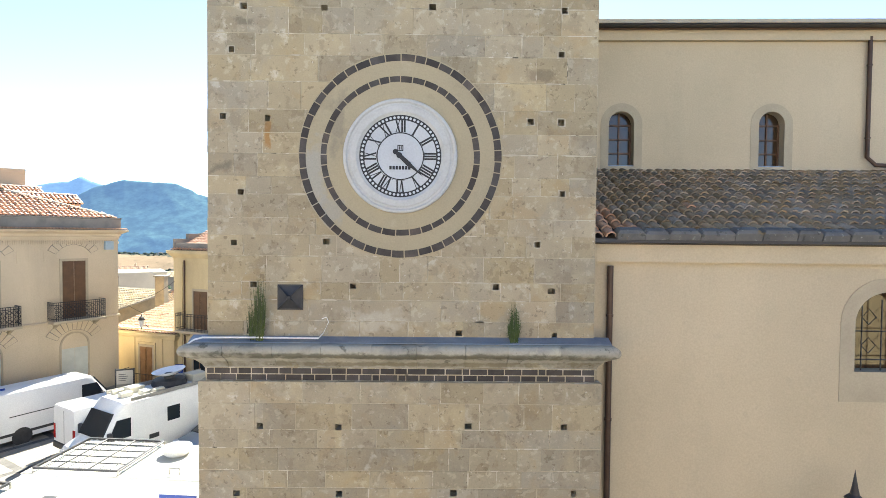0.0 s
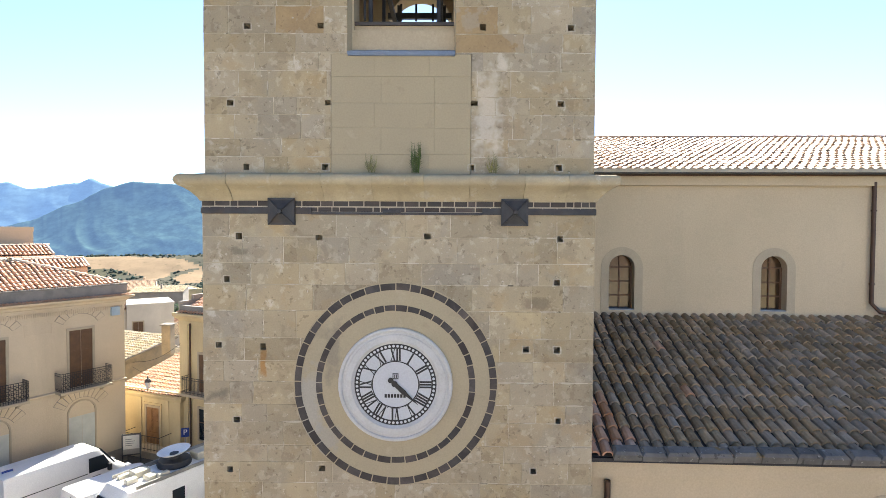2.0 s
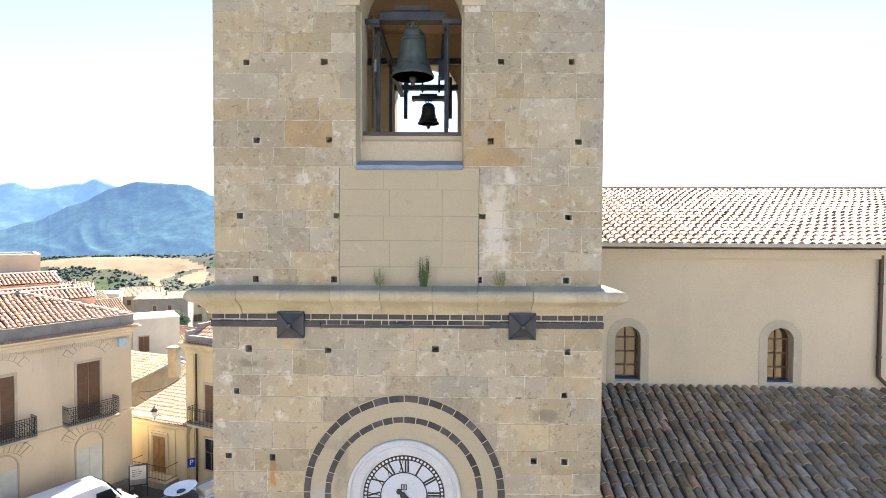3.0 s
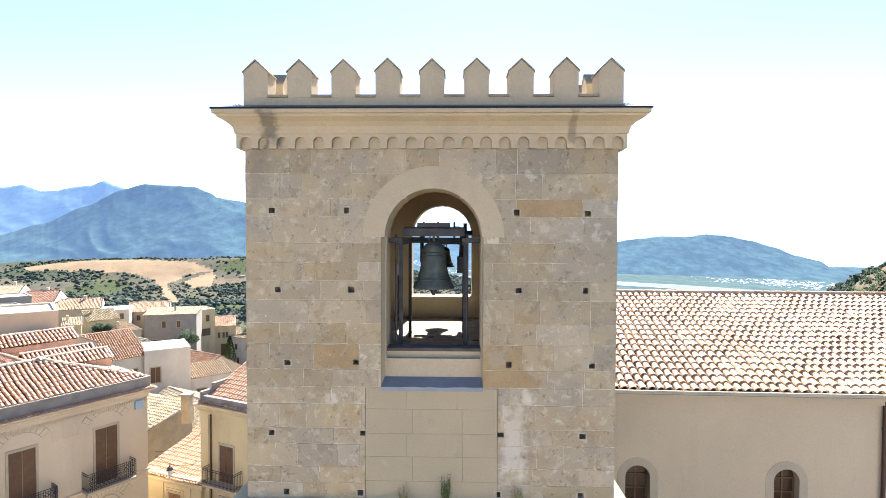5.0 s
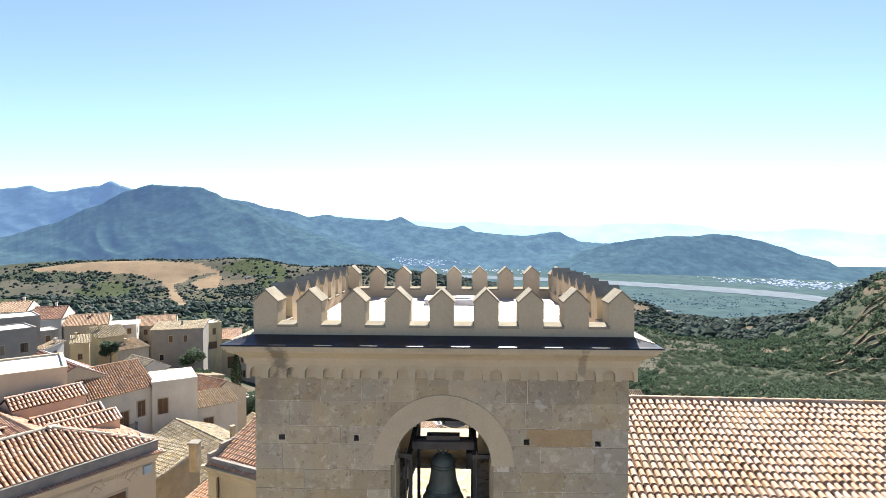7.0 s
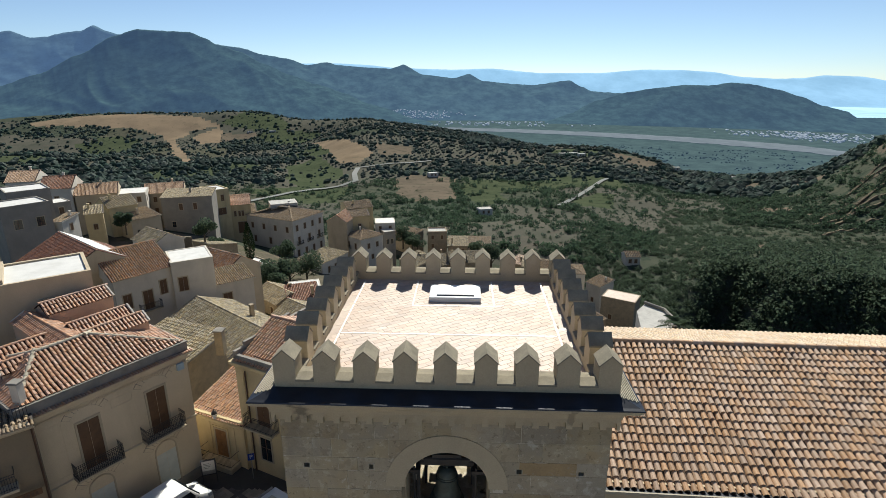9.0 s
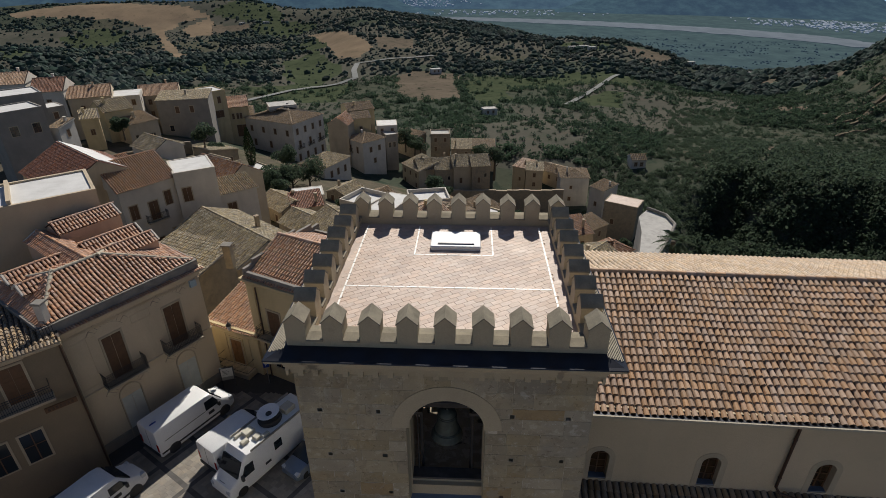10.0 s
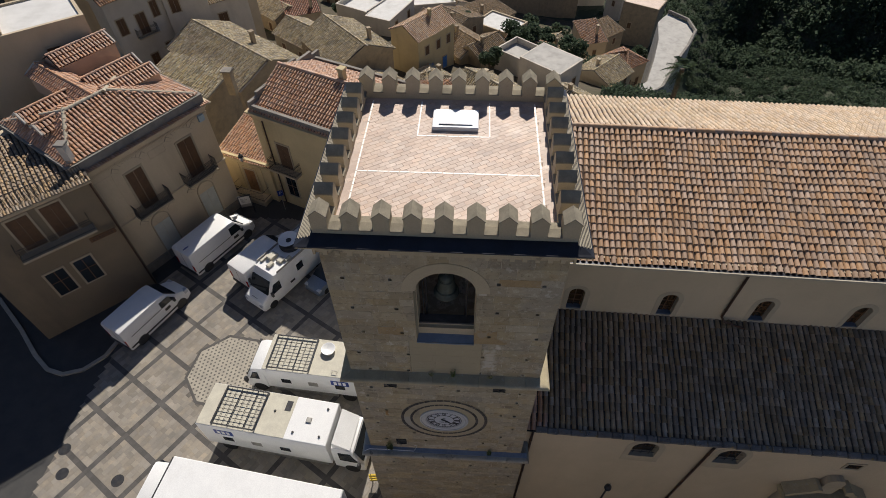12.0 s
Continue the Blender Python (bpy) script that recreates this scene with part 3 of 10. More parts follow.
# ---- ledges ----


def loft(s, one, two):
    """A solid between two outlines of equal count."""
    n = len(one)
    s.put(one + two, [tuple(range(n)), tuple(range(2 * n - 1, n - 1, -1))] + [(i, (i + 1) % n, n + (i + 1) % n, n + i) for i in range(n)])


def ledge(z_top, reach, brick_rows, cover, y, stone):
    """A half-round ledge of stones over a hollow moulding, all round the tower's front and flanks."""
    zt = z_top
    prof = [(0.22, 0.0), (-0.16, -0.07)] + [(-reach + 0.105 + 0.10 * math.cos(a), zt * 0 - 0.17 + 0.10 * math.sin(a)) for a in [radians(d) for d in (100, 130, 160, 190, 220, 250)]]
    prof += [(-reach + 0.12, -0.29), (-0.14, -0.35), (-0.06, -0.44), (-0.03, -0.50), (0.22, -0.50)]
    x = X0 - reach
    while x < X1 + reach - 0.01:
        w = rs.uniform(0.62, 0.95)
        if X1 + reach - x - w < 0.4:
            w = X1 + reach - x
        s = Shape()
        k = rs.uniform(-0.007, 0.007)
        first, last = x < X0 - reach + 0.01, x + w > X1 + reach - 0.01
        ends = [[(X0 + a if first else x + 0.0025, y + a + k * (a < 0), zt + b + k) for a, b in prof], [(X1 - a if last else x + w - 0.0025, y + a + k * (a < 0), zt + b + k) for a, b in prof]]
        loft(s, *ends)
        tpart("ledge_stone", s, stone, smooth=35)
        x += w
    for sx, xe in ((-1, X0), (1, X1)):
        s = Shape()
        loft(s, [(xe - sx * a, y + a + 0.003, zt + b) for a, b in prof], [(xe - sx * a, YB + reach, zt + b) for a, b in prof])
        tpart("ledge_return", s, stone, smooth=35)
    if cover:
        tpart("ledge_flashing", Shape().prism([(y + 0.04, zt + 0.035), (y - 0.16, zt - 0.045), (y - 0.16, zt - 0.062), (y + 0.04, zt + 0.01)], "x", X0 - 0.25, X1 + 0.25), LEAD, label="blue grey lead flashing on the ledge")
    for row, (za, zb) in enumerate(brick_rows):
        x = X0 - 0.005
        while x < X1:
            w = min(rs.choice((0.13, 0.22, 0.25, 0.27, 0.29, 0.32)) * rs.uniform(0.95, 1.05), X1 + 0.01 - x)
            if w < 0.05:
                break
            s = Shape().slab(0.009, w - 0.009, -0.02 + rs.uniform(-0.003, 0.003), 0.2, 0.007 + rs.uniform(0, 0.004), zb - za - 0.007 - rs.uniform(0, 0.004), 0.005)
            b = tpart("brick", s, LAVA)
            b.location = (x, y, za)
            x += w


ledge(8.25, 0.36, [(7.52, 7.63), (7.63, 7.74)], True, YF - 0.02, LEDGE_GREY)
tpart("frieze_mortar", Shape().box(X0 - 0.02, X1 + 0.005, YF - 0.034, YF - 0.001, 7.5, 7.745), MORTAR)
tpart("frieze_back", Shape().box(X0 - 0.02, X1 + 0.02, YF + 0.0, YF + 0.3, 7.5, 8.2), MORTAR)
ledge(14.95, 0.34, [(14.355, 14.455), (14.262, 14.352)], False, YF + 0.02, LEDGE)
tpart("frieze_mortar", Shape().box(X0 - 0.005, X1 + 0.005, YF + 0.006, YF + 0.029, 14.2, 14.449), WHITE_STONE)
tpart("frieze_back", Shape().box(X0, X1, YF + 0.03, YF + 0.3, 14.2, 14.9), MORTAR)
tpart("tie_band", Shape().box(X0 - 0.006, -1.62, YF - 0.035, YF + 0.005, 14.23, 14.33), IRON, label="blue grey iron tie band")
tpart("tie_band", Shape().box(1.25, X1 + 0.006, YF - 0.035, YF + 0.005, 14.23, 14.33), IRON, label="blue grey iron tie band")
tpart("tie_band", Shape().box(-1.62, 1.25, YF - 0.025, YF + 0.004, 14.222, 14.262), IRON, label="thin iron tie rod along the bricks")
bolt = Shape().box(-0.42, -0.12, YF - 0.05, YF - 0.02, 14.245, 14.31)
bolt.box(-0.36, -0.18, YF - 0.075, YF - 0.04, 14.255, 14.30)
tpart("tie_coupling", bolt, IRON)


def anchor_plate(x, z, y, h):
    s = Shape()
    s.box(x - h, x + h, y - 0.03, y + 0.04, z - h, z + h)
    k = h * 0.86
    s.put([(x - k, y - 0.03, z - k), (x + k, y - 0.03, z - k), (x + k, y - 0.03, z + k), (x - k, y - 0.03, z + k), (x, y - 0.10, z)], [(0, 1, 4), (1, 2, 4), (2, 3, 4), (3, 0, 4)])
    for dx, dz in ((1, 1), (1, -1), (-1, 1), (-1, -1)):
        s.tube([(x + dx * h * 0.95, y - 0.035, z + dz * h * 0.95), (x, y - 0.115, z)], 0.014, 6)
    s.lathe([(0.035, -0.14), (0.045, -0.12), (0.045, -0.09)], (x, y, z), 8, "y")
    tpart("anchor_plate", s, IRON, label="square pyramid shaped iron anchor plate")


anchor_plate(-2.118, 14.27, YF - 0.04, 0.225)
anchor_plate(1.786, 14.27, YF - 0.04, 0.225)
anchor_plate(-2.06, 8.945, YF, 0.215)

# ---- the clock ----
KX, KZ = -0.20, 11.355
disc = Shape().lathe([(1.735, 0.30), (1.735, -0.012), (0.0, -0.012)], (KX, YF, KZ), 72, "y")
tpart("clock_field", disc, FIELD_PLASTER, label="round cream plastered field of the clock")
for r0, r1, n in ((1.60, 1.715, 46), (1.25, 1.35, 38)):
    turns = [rm.uniform(0.8, 1.2) for _ in range(n)]
    at = rm.uniform(0, 5)
    for w in turns:
        da = w * 360 / sum(turns)
        g = 0.009 / r0 * 57.3
        s = Shape()
        oo, ii = arc(0, 0, r1 + rm.uniform(-0.006, 0.006), at + g, at + da - g, 3), arc(0, 0, r0 + rm.uniform(-0.006, 0.006), at + g, at + da - g, 3)
        s.prism(oo + ii[::-1], "y", -0.014 + rm.uniform(-0.003, 0.003), 0.1)
        tpart("brick", s, LAVA).matrix_basis = pose(KX, YF - 0.004, KZ)
        at += da
rim = Shape().lathe([(0.968, 0.0), (0.968, -0.045), (0.955, -0.066), (0.925, -0.074), (0.905, -0.062), (0.90, -0.042), (0.865, -0.046), (0.85, -0.06), (0.78, -0.068), (0.745, -0.066), (0.728, -0.05), (0.70, -0.03), (0.69, 0.0)], (KX, YF, KZ), 64, "y")
tpart("clock_rim", rim, MARBLE, label="white marble clock surround", smooth=30)
dial = tpart("clock_dial", Shape().lathe([(0.735, 0.02), (0.735, -0.022), (0.0, -0.022)], (KX, YF, KZ), 64, "y"), DIAL, label="white dial with black roman numerals")
YD = YF - 0.022


def ring(s, r0, r1, y0, y1, n=64):
    s.band(arc(KX, KZ, r1, 0, 360, n)[:-1], arc(KX, KZ, r0, 0, 360, n)[:-1], "y", y0, y1)


marks = Shape()
ring(marks, 0.612, 0.695, YD - 0.004, YD)
ring(marks, 0.385, 0.403, YD - 0.004, YD)
dots = Shape()
for k in range(60):
    a = radians(6 * k + 3)
    dots.prism(arc(KX + 0.653 * math.sin(a), KZ + 0.653 * math.cos(a), 0.0235, 0, 360, 8)[:-1], "y", YD - 0.007, YD - 0.001)
tpart("minute_dot", dots, DIAL, label="white minute marks", kind="stuff")
tpart("minute_track", marks, BLACK)


def lettering(body, size, depth=0.003):
    cu = bpy.data.curves.new("lettering", "FONT")
    cu.body, cu.size, cu.extrude = body, size, depth
    cu.align_x, cu.align_y = "CENTER", "CENTER"
    ob = bpy.data.objects.new("lettering", cu)
    scene.collection.objects.link(ob)
    me = bpy.data.meshes.new_from_object(ob.evaluated_get(bpy.context.evaluated_depsgraph_get()))
    bpy.data.objects.remove(ob)
    return me


def numeral(text):
    """A roman numeral of heavy and light strokes, 0.21 high, about its middle."""
    s, h = Shape(), 0.103
    widths = {"I": 0.045, "V": 0.10, "X": 0.10}
    x = -sum(widths[c] for c in text) / 2

    def stroke(xa, xb, w):
        s.put([(xa - w, 0, -h), (xa + w, 0, -h), (xb + w, 0, h), (xb - w, 0, h), (xa - w, -0.005, -h), (xa + w, -0.005, -h), (xb + w, -0.005, h), (xb - w, -0.005, h)],
              [(4, 5, 6, 7), (0, 1, 5, 4), (1, 2, 6, 5), (2, 3, 7, 6), (3, 0, 4, 7)])
    for c in text:
        w = widths[c]
        if c == "I":
            stroke(x + w / 2, x + w / 2, 0.015)
        elif c == "V":
            stroke(x + w / 2, x + 0.02, 0.0135)
            stroke(x + w / 2, x + w - 0.02, 0.006)
        else:
            stroke(x + w - 0.02, x + 0.02, 0.0135)
            stroke(x + 0.02, x + w - 0.02, 0.006)
        x += w
    wide = sum(widths[c] for c in text) / 2
    s.box(-wide, wide, -0.005, 0, h - 0.006, h)
    s.box(-wide, wide, -0.005, 0, -h, -h + 0.006)
    return s


for k, text in enumerate(("XII", "I", "II", "III", "IIII", "V", "VI", "VII", "VIII", "IX", "X", "XI")):
    a = 30 * k
    ob = tpart("numeral", numeral(text), BLACK)
    ob.matrix_basis = pose(KX + 0.507 * math.sin(radians(a)), YD - 0.001, KZ + 0.507 * math.cos(radians(a)), 0, a, 0)
hands_at = pose(KX, YD - 0.02, KZ, 0, 131.5, 0)
for name, length, w in (("clock_pointer_long", 0.52, 0.016), ("clock_pointer_short", 0.36, 0.028)):
    s = Shape().put([(-w, 0, -0.12), (w, 0, -0.12), (w * 1.5, 0, length * 0.55), (0, 0, length), (-w * 1.5, 0, length * 0.55), (-w, -0.01, -0.12), (w, -0.01, -0.12), (w * 1.5, -0.01, length * 0.55), (0, -0.01, length), (-w * 1.5, -0.01, length * 0.55)],
                    [(5, 6, 7, 8, 9), (0, 1, 6, 5), (1, 2, 7, 6), (2, 3, 8, 7), (3, 4, 9, 8), (4, 0, 5, 9)])
    s.lathe([(0.05, 0.0), (0.05, -0.014)], (0, 0, -0.02), 16, "y")
    s.lathe([(0.045, 0.0), (0.045, -0.012)], (0, 0, -0.11), 12, "y")
    tpart(name, s, BLACK).matrix_basis = hands_at
    hands_at = pose(KX, YD - 0.012, KZ, 0, 132.5, 0)
bars = Shape()
for k in range(7):
    bars.box(KX - 0.185 + 0.053 * k, KX - 0.145 + 0.053 * k, YD - 0.004, YD, KZ - 0.225, KZ - 0.165)
bars.band([(KX - 0.05, KZ + 0.09), (KX + 0.05, KZ + 0.09), (KX + 0.05, KZ + 0.19), (KX - 0.05, KZ + 0.19)], [(KX - 0.035, KZ + 0.105), (KX + 0.035, KZ + 0.105), (KX + 0.035, KZ + 0.175), (KX - 0.035, KZ + 0.175)], "y", YD - 0.004, YD)
bars.box(KX - 0.02, KX - 0.005, YD - 0.004, YD, KZ + 0.11, KZ + 0.17)
bars.box(KX + 0.008, KX + 0.022, YD - 0.004, YD, KZ + 0.11, KZ + 0.17)
tpart("maker_mark", bars, BLACK)

# ---- cornice, parapet and merlons ----
ZT = 21.21
cor = Shape()


def round_tower(s, prof):
    """A moulding with mitred corners round the four sides: prof is (outwards, height)."""
    rings = []
    for o, z in prof:
        rings.append([(X0 - o, YF + 0.1 - o, z), (X1 + o, YF + 0.1 - o, z), (X1 + o, YB + o, z), (X0 - o, YB + o, z)])
    n = len(prof)
    s.put([p for r in rings for p in r], [(i * 4 + k, i * 4 + (k + 1) % 4, ((i + 1) % n) * 4 + (k + 1) % 4, ((i + 1) % n) * 4 + k) for i in range(n) for k in range(4)])


round_tower(cor, [(-0.3, 21.46), (0.13, 21.46), (0.14, 21.52), (0.16, 21.58), (0.24, 21.65), (0.36, 21.72), (0.37, 21.76), (0.41, 21.765), (0.415, 21.84), (-0.3, 21.84)])
tpart("cornice", cor, PLASTER, label="cream plastered hollow cornice")
cb = Shape()
cb_n, x = 21, X0 - 0.11
pitch = (X1 - X0 + 0.22) / cb_n
for k in range(cb_n):
    a, b, c = x + k * pitch, x + (k + 1) * pitch, x + (k + 0.5) * pitch
    r = pitch * 0.31
    pts = [(c - r, ZT - 0.005), (c - r, ZT + 0.10)] + arc(c, ZT + 0.10, r, 180, 0, 8)[1:] + [(c + r, ZT - 0.005)]
    cb.prism([(a, ZT), (c - r, ZT), (c - r, ZT + 0.26), (a, ZT + 0.26)], "y", YF - 0.01, YF + 0.12)
    cb.prism([(c + r, ZT), (b, ZT), (b, ZT + 0.26), (c + r, ZT + 0.26)], "y", YF - 0.01, YF + 0.12)
    ar = arc(c, ZT + 0.10, r, 180, 0, 8)
    for (p, q), (u, v) in zip(ar, ar[1:]):
        cb.prism([(p, q), (u, v), (u, ZT + 0.26), (p, ZT + 0.26)], "y", YF - 0.01, YF + 0.12)
cb.box(X0 - 0.1, X1 + 0.1, YF + 0.075, YF + 0.13, ZT + 0.002, ZT + 0.255)
tpart("corbel_arcade", cb, PLASTER, label="row of small blind arches in cream plaster")
tpart("corbel_flank", Shape().box(X0 - 0.12, X0, YF + 0.132, YB + 0.1, ZT, ZT + 0.26), PLASTER)
tpart("corbel_flank", Shape().box(X1, X1 + 0.12, YF + 0.132, YB + 0.1, ZT, ZT + 0.26), PLASTER)
gt = Shape()
round_tower(gt, [(-0.02, 21.98), (0.06, 21.97), (0.36, 21.875), (0.43, 21.86), (0.44, 21.835), (0.41, 21.83), (-0.02, 21.85)])
tpart("roof_gutter", gt, GUTTER, label="dark painted metal gutter capping the cornice")
fronts = Shape()
for sx, xe in ((-1, X0), (1, X1)):
    for k in range(9):
        w = 0.012
        fronts.tube([(xe + sx * (0.06 + 0.04 * k), YF - 0.05 - 0.03 * (k % 2), 21.975 - 0.012 * k), (xe + sx * (0.06 + 0.04 * k), YB, 21.975 - 0.012 * k)], w, 5)
tpart("flank_flashing", fronts, WHITE_STONE, label="pale crumpled flashing on the flanks", kind="stuff")

roof_z = 21.9
tpart("terrace_slab", Shape().box(X0 + 0.02, X1 - 0.02, YF + 0.12, YB - 0.02, 21.3, roof_z - 0.012), TERRACE_BED, label="mortar bed of the roof terrace")
PZ = 22.16
T = 0.45
PX0, PX1, PY0, PY1 = X0 + 0.0, X1 + 0.06, YF + 0.06, YB + 0.05
for a, b, c, d in ((PX0, PX1, PY0, PY0 + T), (PX0, PX1, PY1 - T, PY1), (PX0, PX0 + T, PY0 + T, PY1 - T), (PX1 - T, PX1, PY0 + T, PY1 - T)):
    tpart("parapet", Shape().box(a, b, c, d, 21.86, PZ - 0.05), PLASTER, label="cream plastered low parapet wall")
MW = 0.43


def merlon_shape(w, t):
    """A pointed merlon: its gable faces along y."""
    s = Shape()
    h, zs, zp = w / 2, 0.40, 0.60
    out = [(-h, -0.05), (h, -0.05), (h, zs), (0.0, zp), (-h, zs)]
    s.prism(out, "y", -t / 2, t / 2)
    cap = Shape()
    e = 0.018
    for sgn in (-1, 1):
        cap.put([(0, -t / 2 - e, zp + 0.004), (0, t / 2 + e, zp + 0.004), (sgn * (h + e), t / 2 + e, zs - 0.012), (sgn * (h + e), -t / 2 - e, zs - 0.012),
                 (0, -t / 2 - e, zp + 0.035), (0, t / 2 + e, zp + 0.035), (sgn * (h + e), t / 2 + e, zs + 0.016), (sgn * (h + e), -t / 2 - e, zs + 0.016)],
                [(0, 1, 2, 3), (4, 5, 6, 7), (0, 1, 5, 4), (1, 2, 6, 5), (2, 3, 7, 6), (3, 0, 4, 7)])
    return s.mesh("merlon", PLASTER), cap.mesh("coping", MERLON_TOP)


body_mesh, cap_mesh = merlon_shape(MW, T)
sill_mesh = Shape().prism([(-T / 2 - 0.03, -0.05), (T / 2 + 0.03, -0.05), (T / 2 + 0.03, -0.005), (0, 0.03), (-T / 2 - 0.03, -0.005)], "x", -0.5, 0.5).mesh("crenel_sill", MERLON_TOP)


def merlon(x, y, turn, wide=1.0):
    m = tpart("merlon", body_mesh, PLASTER)
    m.matrix_basis = pose(x, y, PZ, 0, rs.uniform(-0.5, 0.5), turn) @ Matrix.Diagonal((wide, 1, rs.uniform(0.98, 1.02), 1))
    part("coping", cap_mesh, MERLON_TOP, m)


def row_of(n, a, b, fixed, along):
    for k in range(n):
        p = a + (b - a) * k / (n - 1)
        if along == "x":
            merlon(p, fixed, 0)
        elif 0 < k < n - 1:
            merlon(fixed, p, 90)
        if k < n - 1:
            q = p + (b - a) / (n - 1) / 2
            gap = (b - a) / (n - 1) - MW
            c = tpart("crenel_sill", sill_mesh, MERLON_TOP)
            c.matrix_basis = (pose(q, fixed, PZ) if along == "x" else pose(fixed, q, PZ, 0, 0, 90)) @ Matrix.Diagonal((gap + 0.01, 1, 1, 1))


REAR_IN = 0.27
MXA, MXB = PX0 + MW / 2, PX1 - MW / 2
row_of(9, MXA, MXB, PY0 + T / 2, "x")
row_of(9, MXA + REAR_IN, MXB + 0.01, PY1 - T / 2, "x")
row_of(9, PY0 + T / 2, PY1 - T / 2, PX0 + T / 2, "y")
row_of(9, PY0 + T / 2, PY1 - T / 2, PX1 - T / 2, "y")

# ---- terrace paving ----
tl = Shape()
ix0, ix1, iy0, iy1 = PX0 + T + 0.02, PX1 - T - 0.02, PY0 + T + 0.02, PY1 - T - 0.02
a = radians(32)
ux, uy = math.cos(a), math.sin(a)
L, W = 0.30, 0.15
for i in range(-40, 60):
    for j in range(-60, 80):
        p = (i + 0.5 * (j % 2)) * L
        q = j * W
        x, y = ix0 + p * ux - q * uy, iy0 + p * uy + q * ux
        if ix0 + 0.13 < x < ix1 - 0.13 and iy0 + 0.13 < y < iy1 - 0.13:
            h, k, zt = L / 2 - 0.004, W / 2 - 0.004, roof_z + rs.uniform(-0.001, 0.0015)
            tl.put([(x + s * h * ux - t * k * uy, y + s * h * uy + t * k * ux, z) for z in (roof_z - 0.012, zt) for s, t in ((-1, -1), (1, -1), (1, 1), (-1, 1))],
                   [(4, 5, 6, 7), (0, 1, 5, 4), (1, 2, 6, 5), (2, 3, 7, 6), (3, 0, 4, 7)])
tpart("terrace_paving", tl, TERRACE, label="pale terracotta tiles laid on the slant", kind="stuff")
skirt = Shape()
skirt.box(ix0 - 0.02, ix1 + 0.02, iy0 - 0.02, iy0 + 0.20, roof_z - 0.015, roof_z - 0.002)
skirt.box(ix0 - 0.02, ix1 + 0.02, iy1 - 0.20, iy1 + 0.02, roof_z - 0.015, roof_z - 0.002)
skirt.box(ix0 - 0.02, ix0 + 0.20, iy0, iy1, roof_z - 0.015, roof_z - 0.003)
skirt.box(ix1 - 0.20, ix1 + 0.02, iy0, iy1, roof_z - 0.015, roof_z - 0.003)
tpart("terrace_border", skirt, TERRACE, label="pale terracotta border tiles")
for x0, x1, y0, y1 in ((-2.80, -2.755, iy0, iy1 - 0.1), (2.44, 2.485, iy0, iy1 - 0.1), (-2.75, 2.44, 11.92, 11.965), (-1.2, 1.03, 13.63, 13.67), (-1.2, -1.16, 13.67, iy1 - 0.1), (0.99, 1.03, 13.67, iy1 - 0.1)):
    n = max(1, round(max(x1 - x0, y1 - y0) / 0.3))
    s = Shape()
    for k in range(n):
        if x1 - x0 > y1 - y0:
            d = (x1 - x0) / n
            s.box(x0 + d * k, x0 + d * k + d * 0.92, y0, y1, roof_z - 0.01, roof_z + 0.007)
        else:
            d = (y1 - y0) / n
            s.box(x0, x1, y0 + d * k, y0 + d * k + d * 0.92, roof_z - 0.01, roof_z + 0.007)
    tpart("joint_strip", s, WHITE_JOINT, label="white expansion joint strip")
hatch = Shape().slab(-0.74, 0.65, 13.93, 14.86, roof_z - 0.01, roof_z + 0.12, 0.015)
hob = tpart("roof_hatch", hatch, WHITE, label="white painted sheet metal roof hatch")
hob.location.z = 0
tpart("hatch_rim", Shape().slab(-0.76, 0.67, 13.91, 14.88, roof_z + 0.07, roof_z + 0.135, 0.02), WHITE)
tpart("hatch_slot", Shape().box(-0.55, 0.48, 14.04, 14.09, roof_z + 0.13, roof_z + 0.165), GUTTER)

